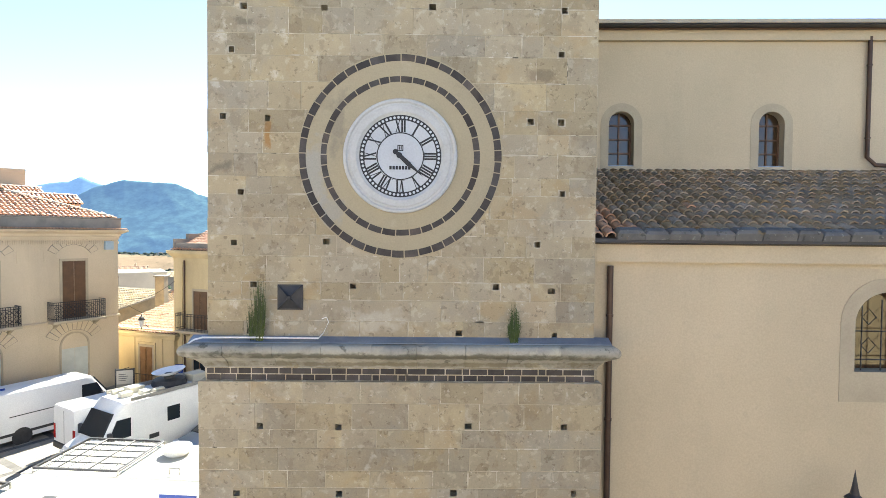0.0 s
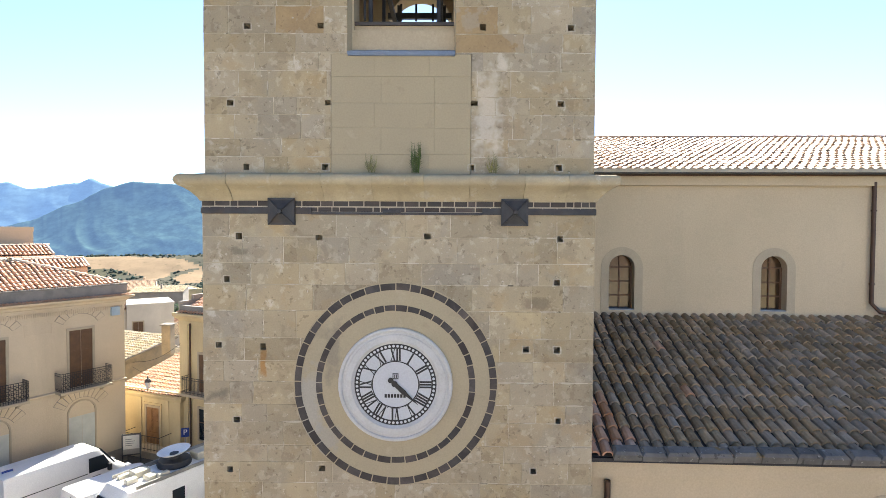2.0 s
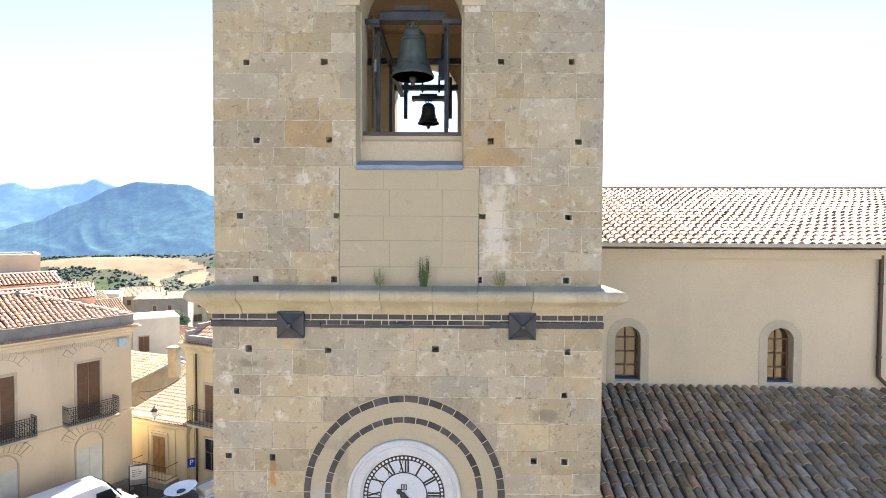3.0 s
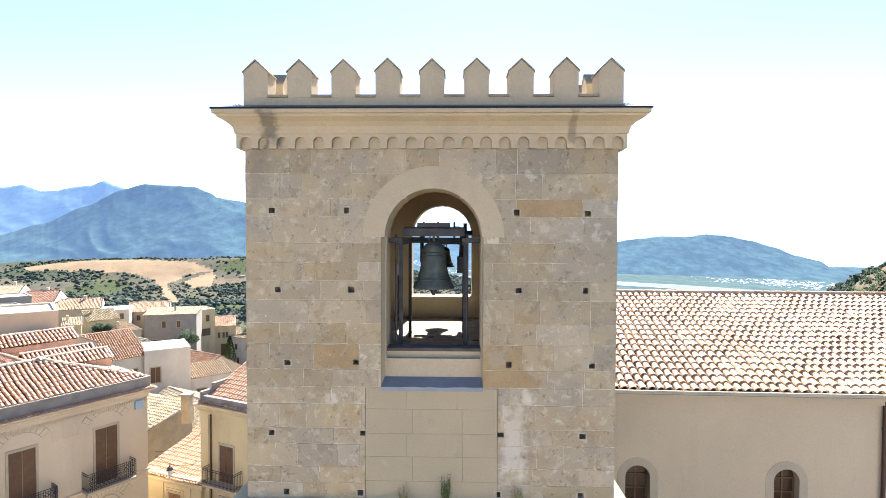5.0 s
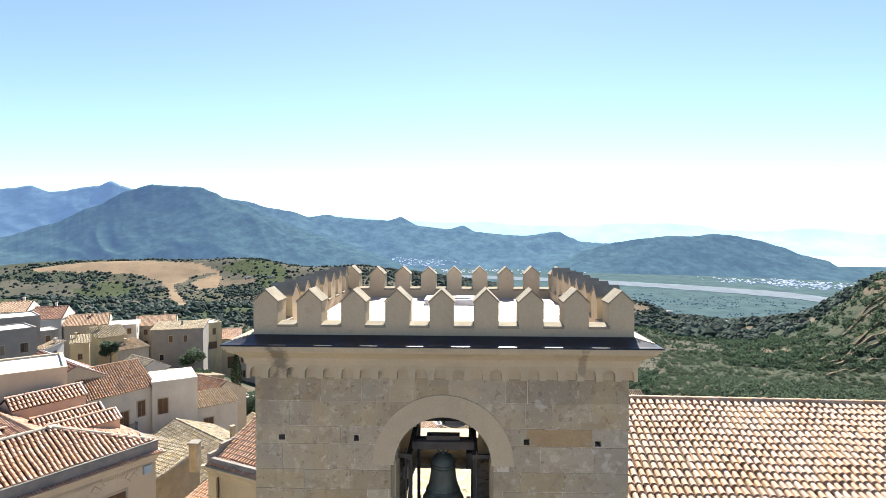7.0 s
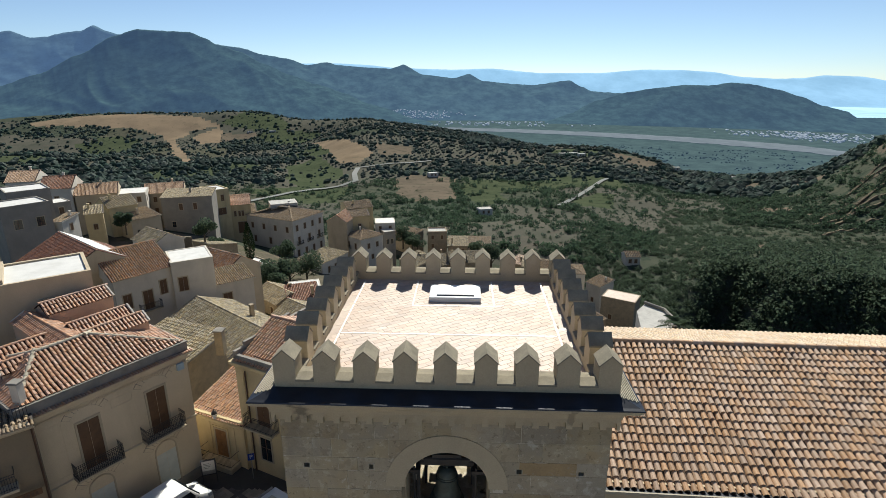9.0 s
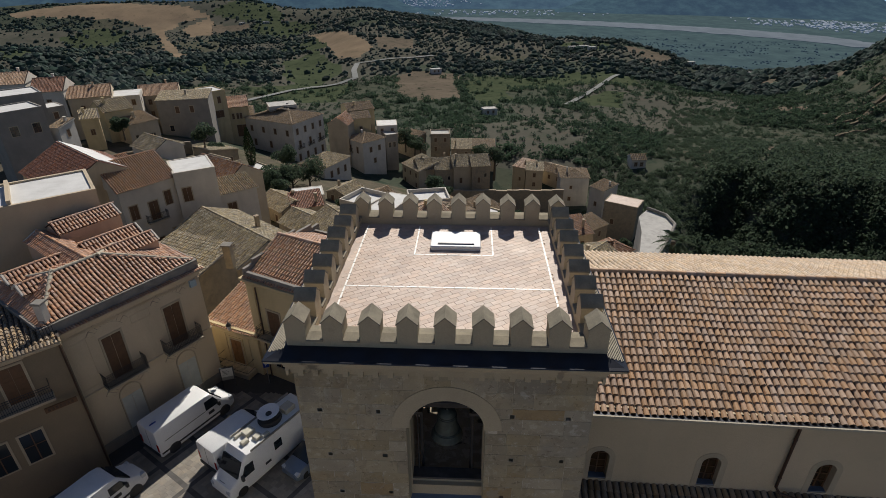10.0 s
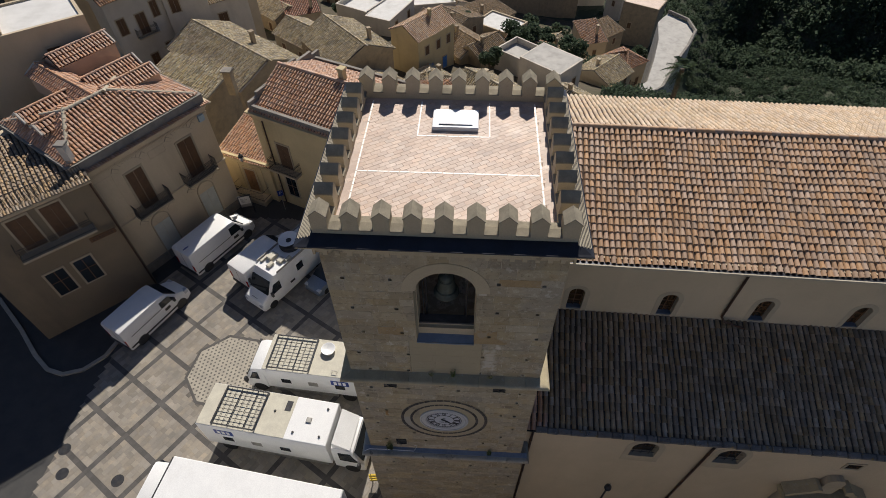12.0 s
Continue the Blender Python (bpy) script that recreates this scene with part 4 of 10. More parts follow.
# ---- bells and their frame, in the bell chamber ----


def bell(x, y, z_mouth, r, h, name, label):
    b = thing(name, pose(x, y, z_mouth), label, "bell")
    prof = [(r, 0.0), (r * 1.0, 0.03 * h), (r * 0.93, 0.08 * h), (r * 0.80, 0.2 * h), (r * 0.67, 0.4 * h), (r * 0.60, 0.62 * h), (r * 0.565, 0.8 * h), (r * 0.53, 0.88 * h), (r * 0.42, 0.95 * h), (r * 0.2, h)]
    inner = [(r * 0.15, 0.9 * h), (r * 0.5, 0.8 * h), (r * 0.6, 0.4 * h), (r * 0.84, 0.08 * h), (r * 0.94, 0.0)]
    part("bell_body", Shape().lathe(prof + inner, (0, 0, 0), 32), BRONZE, b, smooth=40)
    for zz, rr in ((0.2, 0.81), (0.24, 0.78), (0.72, 0.59), (0.78, 0.575)):
        part("moulding", Shape().lathe([(r * rr, zz * h - 0.01), (r * rr + 0.012, zz * h), (r * rr, zz * h + 0.01)], (0, 0, 0), 32), BRONZE, b)
    crown = Shape()
    for k in range(4):
        a = k * math.pi / 2
        crown.tube([(0.05 * math.cos(a), 0.05 * math.sin(a), h * 0.98), (0.12 * r / 0.45 * math.cos(a), 0.12 * r / 0.45 * math.sin(a), h * 1.08), (0.03 * math.cos(a), 0.03 * math.sin(a), h * 1.17)], 0.022, 6)
    part("crown", crown, BRONZE, b)
    cl = Shape().tube([(0, 0, 0.85 * h), (0, 0, -0.02)], 0.02, 8)
    cl.lathe([(0.02, -0.02), (0.06, -0.05), (0.075, -0.1), (0.05, -0.15), (0.025, -0.2)], (0, 0, 0.06), 12)
    part("clapper", cl, IRON, b, "iron clapper")
    yoke = Shape().slab(-r * 1.5, r * 1.5, -0.12, 0.12, h * 1.13, h * 1.33, 0.03)
    yoke.box(-r * 0.8, r * 0.8, -0.1, 0.1, h * 1.33, h * 1.42)
    for sx in (-1, 1):
        yoke.tube([(sx * r * 1.35, -0.13, h * 1.2), (sx * r * 1.35, 0.13, h * 1.2)], 0.05, 10)
    part("headstock", yoke, IRON, b, "dark steel headstock")
    return b


bell(-0.13, 10.22, 18.67, 0.395, 0.88, "bell", "large green bronze bell on a steel headstock")
bell(-0.04, 15.0, 18.78, 0.30, 0.56, "bell", "small bronze bell hung in the rear arch")
fr = thing("steel_bell_stand", pose(-0.1, 12.6, 17.3), "dark steel bell frame of posts and beams", "bell stand")
for x in (-0.66, 0.58):
    for y in (-2.35, -0.3):
        part("post", Shape().box(x - 0.035, x + 0.035, y - 0.035, y + 0.035, 0, 2.2), IRON, fr)
    part("side_beam", Shape().box(x - 0.05, x + 0.05, -2.6, 2.4, 2.2, 2.32), IRON, fr)
part("cross_beam", Shape().box(-1.9, 1.9, -0.5, -0.38, 2.2, 2.32), IRON, fr)
for x in (-0.5, -0.1, 0.35):
    part("hanger", Shape().tube([(x, 2.3, 2.3), (x, 2.3, 2.75)], 0.03, 8), IRON, fr)
part("rear_beam", Shape().box(-0.85, 0.85, 2.24, 2.36, 2.36, 2.50), IRON, fr)
for x in (-0.55, 0.65):
    part("rear_post", Shape().box(x - 0.05, x + 0.05, 2.25, 2.35, 1.6, 2.7), IRON, fr)
part("striker_motor", Shape().slab(0.42, 0.62, -1.6, -1.35, 1.6, 1.95, 0.02), IRON, fr)
part("striker_arm", Shape().tube([(0.5, -1.4, 1.95), (0.52, -1.4, 2.5)], 0.04, 8), IRON, fr)
cb1 = thing("junction_box", pose(-0.85, 10.6, 19.0), "grey plastic junction box with a cable", "electric box")
part("box_body", Shape().slab(-0.08, 0.08, -0.05, 0.05, -0.12, 0.12, 0.01), WHITE_STONE, cb1)
part("cable", Shape().tube([(0, 0, -0.12), (0.02, 0.02, -1.6)], 0.012, 6), BLACK, cb1)
gr = thing("belfry_grille", pose(-0.11, 10.0, 17.7), "slim steel posts of the bird netting in the arch", "grille")
for x in (-0.72, 0.62):
    part("bar", Shape().tube([(x, 0, 0), (x, 0, 2.0)], 0.022, 8), IRON, gr)
part("rail", Shape().box(-0.86, -0.60, -0.03, 0.03, 1.85, 1.93), IRON, gr)
part("rail", Shape().box(0.52, 0.86, -0.03, 0.03, 1.85, 1.93), IRON, gr)

# ---- clay tile roofs ----


def barrel(s, p, u, v, n, r0, r1, length, seg=5, lift=0.0):
    """One half-round clay tile from p up the slope: u across, v up, n out."""
    pts = []
    for d, r, e in ((0.0, r0, lift), (length, r1, 0.0)):
        for k in range(seg + 1):
            a = math.pi * k / seg
            pts.append(p + d * v + (r * math.cos(a)) * u + (r * 0.98 * math.sin(a) + e) * n)
    for k in range(seg + 1):
        a = math.pi * k / seg
        pts.append(p + (0.72 * r0 * math.cos(a)) * u + (0.70 * r0 * math.sin(a) + lift) * n)
    m = seg + 1
    return s.put(pts, [(k, k + 1, m + k + 1, m + k) for k in range(seg)] + [(k, 2 * m + k, 2 * m + k + 1, k + 1) for k in range(seg)])


def tile_slope(s, p0, u, v, width, length, pitch, row, rnd, seg=4, keep=None, cover=0.405, lift=0.032):
    """Rows of half-round tiles on a slope; keep(a, b) says which of them to lay, by metres along and up."""
    n = u.cross(v).normalized()
    cols, rows = int(width / pitch), max(1, round(length / row))
    row = length / rows
    for c in range(cols):
        sway = rnd.uniform(-0.012, 0.012)
        for k in range(rows):
            a, b = (c + 0.5) * pitch, k * row
            if keep and not keep(a, b):
                continue
            wave = 0.022 * math.sin(b * 1.1 + c * 0.21) + 0.016 * math.sin(b * 2.3 - c * 0.4)
            p = p0 + (a + sway + wave + rnd.uniform(-0.01, 0.01)) * u + (b - 0.05 + 0.028 * math.sin(c * 0.37) + rnd.uniform(-0.018, 0.018)) * v
            tilt = rnd.uniform(-0.03, 0.03)
            barrel(s, p, (u + tilt * v).normalized(), (v - tilt * u).normalized(), n, pitch * cover, pitch * (cover - 0.08), row + 0.07, seg, lift + rnd.uniform(0, 0.014))
    return s


def one_tile(pitch, row, material, cover=0.405, lift=0.036):
    s = Shape()
    barrel(s, Vector((0, 0, 0)), Vector((1, 0, 0)), Vector((0, 1, 0)), Vector((0, 0, 1)), pitch * cover, pitch * (cover - 0.08), row + 0.07, 5, lift)
    return s.mesh("tile", material)


def slope_pose(p, u, v):
    n = u.cross(v).normalized()
    m = Matrix((u, v, n)).transposed().to_4x4()
    m.translation = p
    return m


# ---- the church: nave, aisle and roofs ----
church = thing("church", pose(3.15, 9.95, 0, 0, 0, -1.9), "cream rendered church with nave, low aisle and tile roofs", "church")
LX = 34.0
AISLE_Y, NAVE_Y, FAR_Y = 0.0, 4.75, 16.3
EAVE_A, TOP_A, EAVE_N, RIDGE, RY = 9.97, 11.76, 15.55, 17.45, 10.75
rc = random.Random(9)
w = Shape()
holes = [(c - 0.65, c + 0.65, 7.0, 9.15) for c in (5.4, 9.05, 19.0, 22.7, 26.4)]
wall_with_holes(w, 0.0, LX, -0.3, 9.57, AISLE_Y, AISLE_Y + 0.6, holes)
part("aisle_wall", w.mesh("aisle_wall", RENDER, 0, True), RENDER, church, "cream rendered aisle wall")
part("aisle_fascia", Shape().box(-0.03, LX, AISLE_Y - 0.13, AISLE_Y + 0.5, 9.57, 9.99), RENDER, church, "projecting cream rendered band under the eaves")
n_holes = [(2.01 + 3.96 * k - 0.36, 2.01 + 3.96 * k + 0.36, 11.86, 13.39) for k in range(8)]
nw = Shape()
wall_with_holes(nw, -0.4, LX, 9.5, 15.2, NAVE_Y, NAVE_Y + 0.55, n_holes)
part("nave_wall", nw.mesh("nave_wall", RENDER, 0, True), RENDER, church, "cream rendered nave wall with round headed windows")
part("nave_fascia", Shape().box(-0.4, LX, NAVE_Y - 0.14, NAVE_Y + 0.3, 15.2, 15.62), RENDER, church, "projecting cream rendered eaves band")
part("rear_wall", Shape().box(-0.4, LX, FAR_Y - 0.5, FAR_Y, -4, 15.4), RENDER, church)
part("end_wall", Shape().prism([(AISLE_Y + 0.6, -0.3), (NAVE_Y + 0.55, -0.3), (NAVE_Y + 0.55, TOP_A - 0.2), (AISLE_Y + 0.6, 9.6)], "x", LX - 0.4, LX), RENDER, church)
part("end_gable", Shape().prism([(NAVE_Y + 0.55, -0.3), (FAR_Y - 0.5, -4), (FAR_Y - 0.5, 15.4), (RY, RIDGE - 0.15), (NAVE_Y + 0.55, 15.4)], "x", LX - 0.4, LX), RENDER, church)
part("end_gable", Shape().prism([(NAVE_Y + 0.55, -0.3), (FAR_Y - 0.5, -4), (FAR_Y - 0.5, 15.4), (RY, RIDGE - 0.15), (NAVE_Y + 0.55, 15.4)], "x", 0.0, 0.4), RENDER, church)


def arched_window(parent, xc, half, z0, spring, y, frame_w, deep, lattice=False):
    """A round-headed window with a raised surround, set into the wall at y."""
    win = part("window", Shape().band(*[[(xc - hh, z0 - (0.0 if hh == half else 0.55 if lattice else 0.08))] + arc(xc, spring, hh, 180, 0, 16) + [(xc + hh, z0 - (0.0 if hh == half else 0.55 if lattice else 0.08))] for hh in (half + frame_w, half)], "y", y - 0.012, y + deep), STONE_FRAME, parent, "round headed window with a plain stone surround", 30)
    part("pane", Shape().prism([(xc - half - 0.01, z0), (xc + half + 0.01, z0)] + arc(xc, spring, half + 0.01, 0, 180, 14), "y", y + deep - 0.06, y + deep - 0.045), BROWN_GLASS, win, "dark window glass")
    fr = Shape()
    if lattice:
        for k in (-0.45, 0.0, 0.45):
            fr.tube([(xc + k * half * 1.4, y + 0.12, z0), (xc + k * half * 1.4, y + 0.12, spring + half * 0.75)], 0.012, 5)
        z = z0 + 0.2
        while z < spring + half * 0.6:
            fr.tube([(xc - half, y + 0.12, z), (xc + half, y + 0.12, z)], 0.012, 5)
            for k in (-0.3, 0.3):
                c = xc + k * half * 1.4
                fr.tube([(c, y + 0.11, z + 0.12), (c + 0.13, y + 0.11, z + 0.26), (c, y + 0.11, z + 0.40), (c - 0.13, y + 0.11, z + 0.26), (c, y + 0.11, z + 0.12)], 0.01, 4)
            z += 0.52
        part("iron_grille", fr, IRON, win, "wrought iron window grille")
    else:
        fr.box(xc - half, xc - half + 0.05, y + deep - 0.09, y + deep - 0.03, z0, spring)
        fr.box(xc + half - 0.05, xc + half, y + deep - 0.09, y + deep - 0.03, z0, spring)
        fr.box(xc - 0.02, xc + 0.02, y + deep - 0.09, y + deep - 0.03, z0, spring + half)
        for k in (0.0, 0.33, 0.66, 1.0):
            zz = z0 + k * (spring - z0)
            fr.box(xc - half, xc + half, y + deep - 0.09, y + deep - 0.03, zz - 0.02, zz + 0.02)
        part("sash", fr, WOOD, win, "brown painted window sash")
        part("window_sill", Shape().box(xc - half, xc + half, y + 0.02, y + deep, z0 - 0.03, z0 + 0.03), LEAD, win, "grey metal sill")
    return win


for a, b, c, d in n_holes:
    xc = (a + b) / 2
    arched_window(church, xc, 0.335, 11.9, 13.03, NAVE_Y, 0.215, 0.32)
    pts = arc(xc, 13.03, 0.36, 180, 0, 12)
    sp = Shape().prism(pts + [(xc + 0.36, 13.395), (xc - 0.36, 13.395)], "y", NAVE_Y + 0.002, NAVE_Y + 0.55)
    part("window_head", sp, RENDER, church)
for a, b, c, d in holes:
    arched_window(church, (a + b) / 2, 0.56, 7.62, 8.5, AISLE_Y, 0.26, 0.35, True)
    xc = (a + b) / 2
    pts = arc(xc, 8.5, 0.65, 180, 0, 12)
    part("window_head", Shape().prism(pts + [(xc + 0.65, 9.155), (xc - 0.65, 9.155)], "y", AISLE_Y + 0.003, AISLE_Y + 0.6), RENDER, church)
    part("window_breast", Shape().box(a, b, AISLE_Y + 0.004, AISLE_Y + 0.6, 7.0, 7.6), RENDER, church)

# roofs
ux = Vector((1, 0, 0))


def roof_on(parent, x0, x1, ya, za, yb, zb, mats, pitch, row, near, rnd, name="roof", cover=0.405, lift=0.032, newer=None):
    """A slope from (ya, za) up to (yb, zb) with the tiles nearest to the camera laid singly."""
    v = Vector((0, yb - ya, zb - za))
    length = v.length
    v.normalize()
    out = 1 if yb > ya else -1
    u = ux * out
    p0 = Vector((x0 if out > 0 else x1, ya, za))
    n = u.cross(v)
    deck = Shape()
    q = [p0 - 0.0 * n, p0 + u * (x1 - x0), p0 + u * (x1 - x0) + v * length, p0 + v * length]
    deck.put([a for a in q] + [a - 0.12 * n for a in q], [(0, 1, 2, 3), (4, 5, 6, 7), (0, 1, 5, 4), (1, 2, 6, 5), (2, 3, 7, 6), (3, 0, 4, 7)])
    roof = part(name, deck, mats[1], parent, "bed of clay channel tiles darkened for the shade between covers")
    s = Shape()
    tile_slope(s, p0, u, v, x1 - x0, length, pitch, row, rnd, 4, (lambda a, b: not (near[0] < a < near[1])) if near else None, cover, lift)
    part("roof_tiles", s, mats[0], roof, mats[2], 50, "stuff")
    if near:
        me = one_tile(pitch, length / max(1, round(length / row)), mats[0], cover, lift + 0.004)
        rows = max(1, round(length / row))
        red = one_tile(pitch, length / rows, newer, cover, lift + 0.004) if newer else me
        for c in range(int((x1 - x0) / pitch)):
            if near[0] < (c + 0.5) * pitch < near[1]:
                sway = rnd.uniform(-0.012, 0.012)
                for k in range(rows):
                    ob = part("tile", red if (c + 0.5) * pitch < 0.95 - 0.09 * k or rnd.random() < 0.015 else me, mats[0], roof)
                    tl = rnd.uniform(-0.03, 0.03)
                    uu, vv = (u + tl * v).normalized(), (v - tl * u).normalized()
                    ob.matrix_basis = slope_pose(p0 + ((c + 0.5) * pitch + sway + 0.022 * math.sin(k * length / rows * 1.1 + c * 0.21) + rnd.uniform(-0.01, 0.01)) * u + (k * length / rows - 0.05 + 0.028 * math.sin(c * 0.37) + rnd.uniform(-0.018, 0.018)) * v + rnd.uniform(0, 0.008) * n, uu, vv)
    return roof


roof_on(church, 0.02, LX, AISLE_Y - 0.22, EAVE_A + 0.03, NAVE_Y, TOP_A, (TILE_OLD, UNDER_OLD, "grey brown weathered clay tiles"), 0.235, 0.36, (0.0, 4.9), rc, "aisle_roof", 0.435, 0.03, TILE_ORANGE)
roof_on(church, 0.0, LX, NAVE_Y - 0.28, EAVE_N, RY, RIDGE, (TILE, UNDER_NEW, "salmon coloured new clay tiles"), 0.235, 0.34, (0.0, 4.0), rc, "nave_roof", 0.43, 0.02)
roof_on(church, 0.0, LX, FAR_Y + 0.2, EAVE_N - 0.25, RY, RIDGE, (TILE_PALE, UNDER, "pale clay tiles of the far slope"), 0.235, 0.34, None, rc, "far_roof", 0.355, 0.03)
rd = Shape()
x = 0.0
while x < LX:
    barrel(rd, Vector((x, RY, RIDGE + 0.02)), Vector((0, 1, 0)), Vector((1, 0, 0)), Vector((0, 0, 1)), 0.13, 0.12, 0.46, 5, 0.01)
    x += 0.4
part("ridge_tiles", rd, TILE, church, "row of half round ridge tiles", 50, "stuff")
x = 0.45
while x < LX - 0.5:
    l = rc.uniform(0.38, 0.62)
    st = Shape().slab(0.006, l - 0.006, -0.16, 0.10, 0.0, rc.uniform(0.145, 0.18), 0.045)
    o = part("eaves_stone", st, EAVE_STONE, church, "lichened grey stone weighing down the eaves tiles")
    o.matrix_basis = pose(x, AISLE_Y - 0.19 + rc.uniform(-0.02, 0.02), EAVE_A + 0.055, 20, 0, rc.uniform(-2, 2))
    x += l
g1 = Shape().prism([(AISLE_Y - 0.30, EAVE_A + 0.02), (AISLE_Y - 0.30, EAVE_A - 0.05), (AISLE_Y - 0.12, EAVE_A - 0.07), (AISLE_Y - 0.12, EAVE_A + 0.0)], "x", -0.02, LX)
part("aisle_gutter", g1, GUTTER, church, "dark metal gutter")
g2 = Shape().prism([(NAVE_Y - 0.50, EAVE_N + 0.03), (NAVE_Y - 0.50, EAVE_N - 0.07), (NAVE_Y - 0.2, EAVE_N - 0.08), (NAVE_Y - 0.2, EAVE_N - 0.02)], "x", -0.1, LX)
part("nave_gutter", g2, GUTTER, church, "dark metal gutter")
part("gutter_lip", Shape().box(-0.1, LX, NAVE_Y - 0.545, NAVE_Y - 0.495, EAVE_N - 0.05, EAVE_N + 0.045), WHITE_STONE, church, "pale gutter edge")


def downpipe(x, y, z0, z1, foot=None):
    path = [(x, y, z1), (x, y, z0)]
    if foot:
        path = [(x, y, z1), (x, y, z0 + 0.3), (x + foot * 0.15, y - 0.1, z0 + 0.08), (x + foot, y - 0.35, z0)]
    dp = part("downpipe", Shape().tube(path, 0.055, 10), PIPE, church, "brown metal downpipe", 40)
    z = z0 + 0.8
    br = Shape()
    while z < z1:
        br.lathe([(0.068, -0.02), (0.068, 0.02)], (x, y, z), 10)
        z += 1.9
    part("bracket", br, PIPE, dp)


downpipe(0.42, AISLE_Y - 0.08, 0.2, 9.5)
downpipe(8.4, NAVE_Y - 0.1, TOP_A + 0.1, 15.3, 1.0)
downpipe(8.0, AISLE_Y - 0.08, 0.2, 9.3)
# a string of wall lanterns' iron finial by the church wall
fin = thing("iron_finial", pose(7.45, 9.0, 0.48), "verdigris iron finial on a tall post beside the church", "finial")
part("post", Shape().tube([(0, 0, 0), (0, 0, 4.9)], 0.045, 8), IRON, fin)
part("spike", Shape().lathe([(0.05, 4.9), (0.09, 4.98), (0.16, 5.02), (0.09, 5.06), (0.11, 5.12), (0.15, 5.2), (0.07, 5.28), (0.045, 5.4), (0.0, 5.7)], (0, 0, 0), 10), IRON, fin, "verdigris spear head")

# the side portal, weathered stone with a broken pediment
def cpart(name, shape, material, label=""):
    return part(name, shape, material, portal, label)


portal = part("portal", Shape().band([(12.55, 0.0), (15.45, 0.0), (15.45, 5.2), (12.55, 5.2)], [(13.05, 0.0), (14.95, 0.0), (14.95, 4.6), (13.05, 4.6)], "y", AISLE_Y - 0.28, AISLE_Y + 0.02), STONE_FRAME, church, "weathered carved stone side portal")
cpart("entablature", Shape().slab(12.35, 15.65, AISLE_Y - 0.5, AISLE_Y, 5.2, 5.55, 0.04), STONE_FRAME)
cpart("cornice", Shape().slab(12.2, 15.8, AISLE_Y - 0.68, AISLE_Y, 5.55, 5.75, 0.06), LEDGE)
for sx in (-1, 1):
    cpart("pediment_scroll", Shape().prism([(14 + sx * 1.7, 5.75), (14 + sx * 0.55, 6.5), (14 + sx * 0.5, 6.75), (14 + sx * 0.72, 6.85), (14 + sx * 0.95, 6.55), (14 + sx * 1.8, 6.0)], "y", AISLE_Y - 0.55, AISLE_Y), LEDGE)
    cpart("pilaster", Shape().slab(14 + sx * 1.2 - 0.16, 14 + sx * 1.2 + 0.16, AISLE_Y - 0.4, AISLE_Y - 0.2, 0.0, 5.2, 0.02), STONE_FRAME)
cpart("niche", Shape().prism([(13.6, 5.8), (14.4, 5.8), (14.4, 7.0)] + arc(14, 7.0, 0.4, 0, 180, 8)[1:], "y", AISLE_Y - 0.3, AISLE_Y), STONE_FRAME)
cpart("door_leaf", Shape().box(13.05, 13.995, AISLE_Y - 0.06, AISLE_Y + 0.01, 0, 4.6), WOOD)
cpart("door_leaf", Shape().box(14.005, 14.95, AISLE_Y - 0.06, AISLE_Y + 0.01, 0, 4.6), WOOD)
part("small_window", Shape().band([(13.7, 8.1), (14.5, 8.1), (14.5, 8.75), (13.7, 8.75)], [(13.8, 8.2), (14.4, 8.2), (14.4, 8.65), (13.8, 8.65)], "y", AISLE_Y - 0.04, AISLE_Y + 0.01), STONE_FRAME, church)
part("small_pane", Shape().box(13.8, 14.4, AISLE_Y - 0.012, AISLE_Y - 0.004, 8.2, 8.65), BROWN_GLASS, church)

# ---- the land: one sheet from the square down into the valley ----
BASE = [(0, 0), (36, -0.3), (60, -8.5), (90, -13), (130, -20), (170, -27), (250, -37), (350, -45), (500, -56), (750, -72), (1000, -90), (1300, -112), (1550, -136), (1700, -149), (2400, -152), (6000, -152)]
SWELLS = [(40, 104, -17, 26, 26), (-85, 125, 13, 38, 40), (-57, 92, 9, 10, 10), (-900, 1180, 86, 560, 260), (-420, 1120, 26, 170, 130), (25, 152, -15, 52, 38), (-500, 560, 18, 170, 160), (-140, 60, 10, 60, 60)]
# the brow of the near hills: bearing, distance, height; past it the land drops to the valley floor
BROW = [(-18, 1100, -46), (-15.4, 1050, -46), (-10.2, 1000, -51), (-4.3, 950, -57), (-1.3, 920, -58), (2.9, 860, -61), (8.2, 780, -62), (14, 700, -54), (17.3, 640, -57), (18.9, 620, -58.5), (21.6, 600, -67), (26.5, 570, -63), (28.8, 560, -58), (31, 530, -48), (32.6, 500, -39), (34.1, 480, -27), (35.5, 460, -16), (36.9, 440, -7), (40, 430, 8), (50, 420, 20), (70, 420, 10)]


def smooth(v, lo, hi):
    t = max(0.0, min(1.0, (v - lo) / (hi - lo)))
    return t * t * (3 - 2 * t)


def between(table, v):
    """The row of a table of rising keys at v, drawn straight between its neighbours."""
    if v <= table[0][0]:
        return table[0][1:]
    for p, q in zip(table, table[1:]):
        if v <= q[0]:
            t = (v - p[0]) / (q[0] - p[0])
            return tuple(a + (b - a) * t for a, b in zip(p[1:], q[1:]))
    return table[-1][1:]


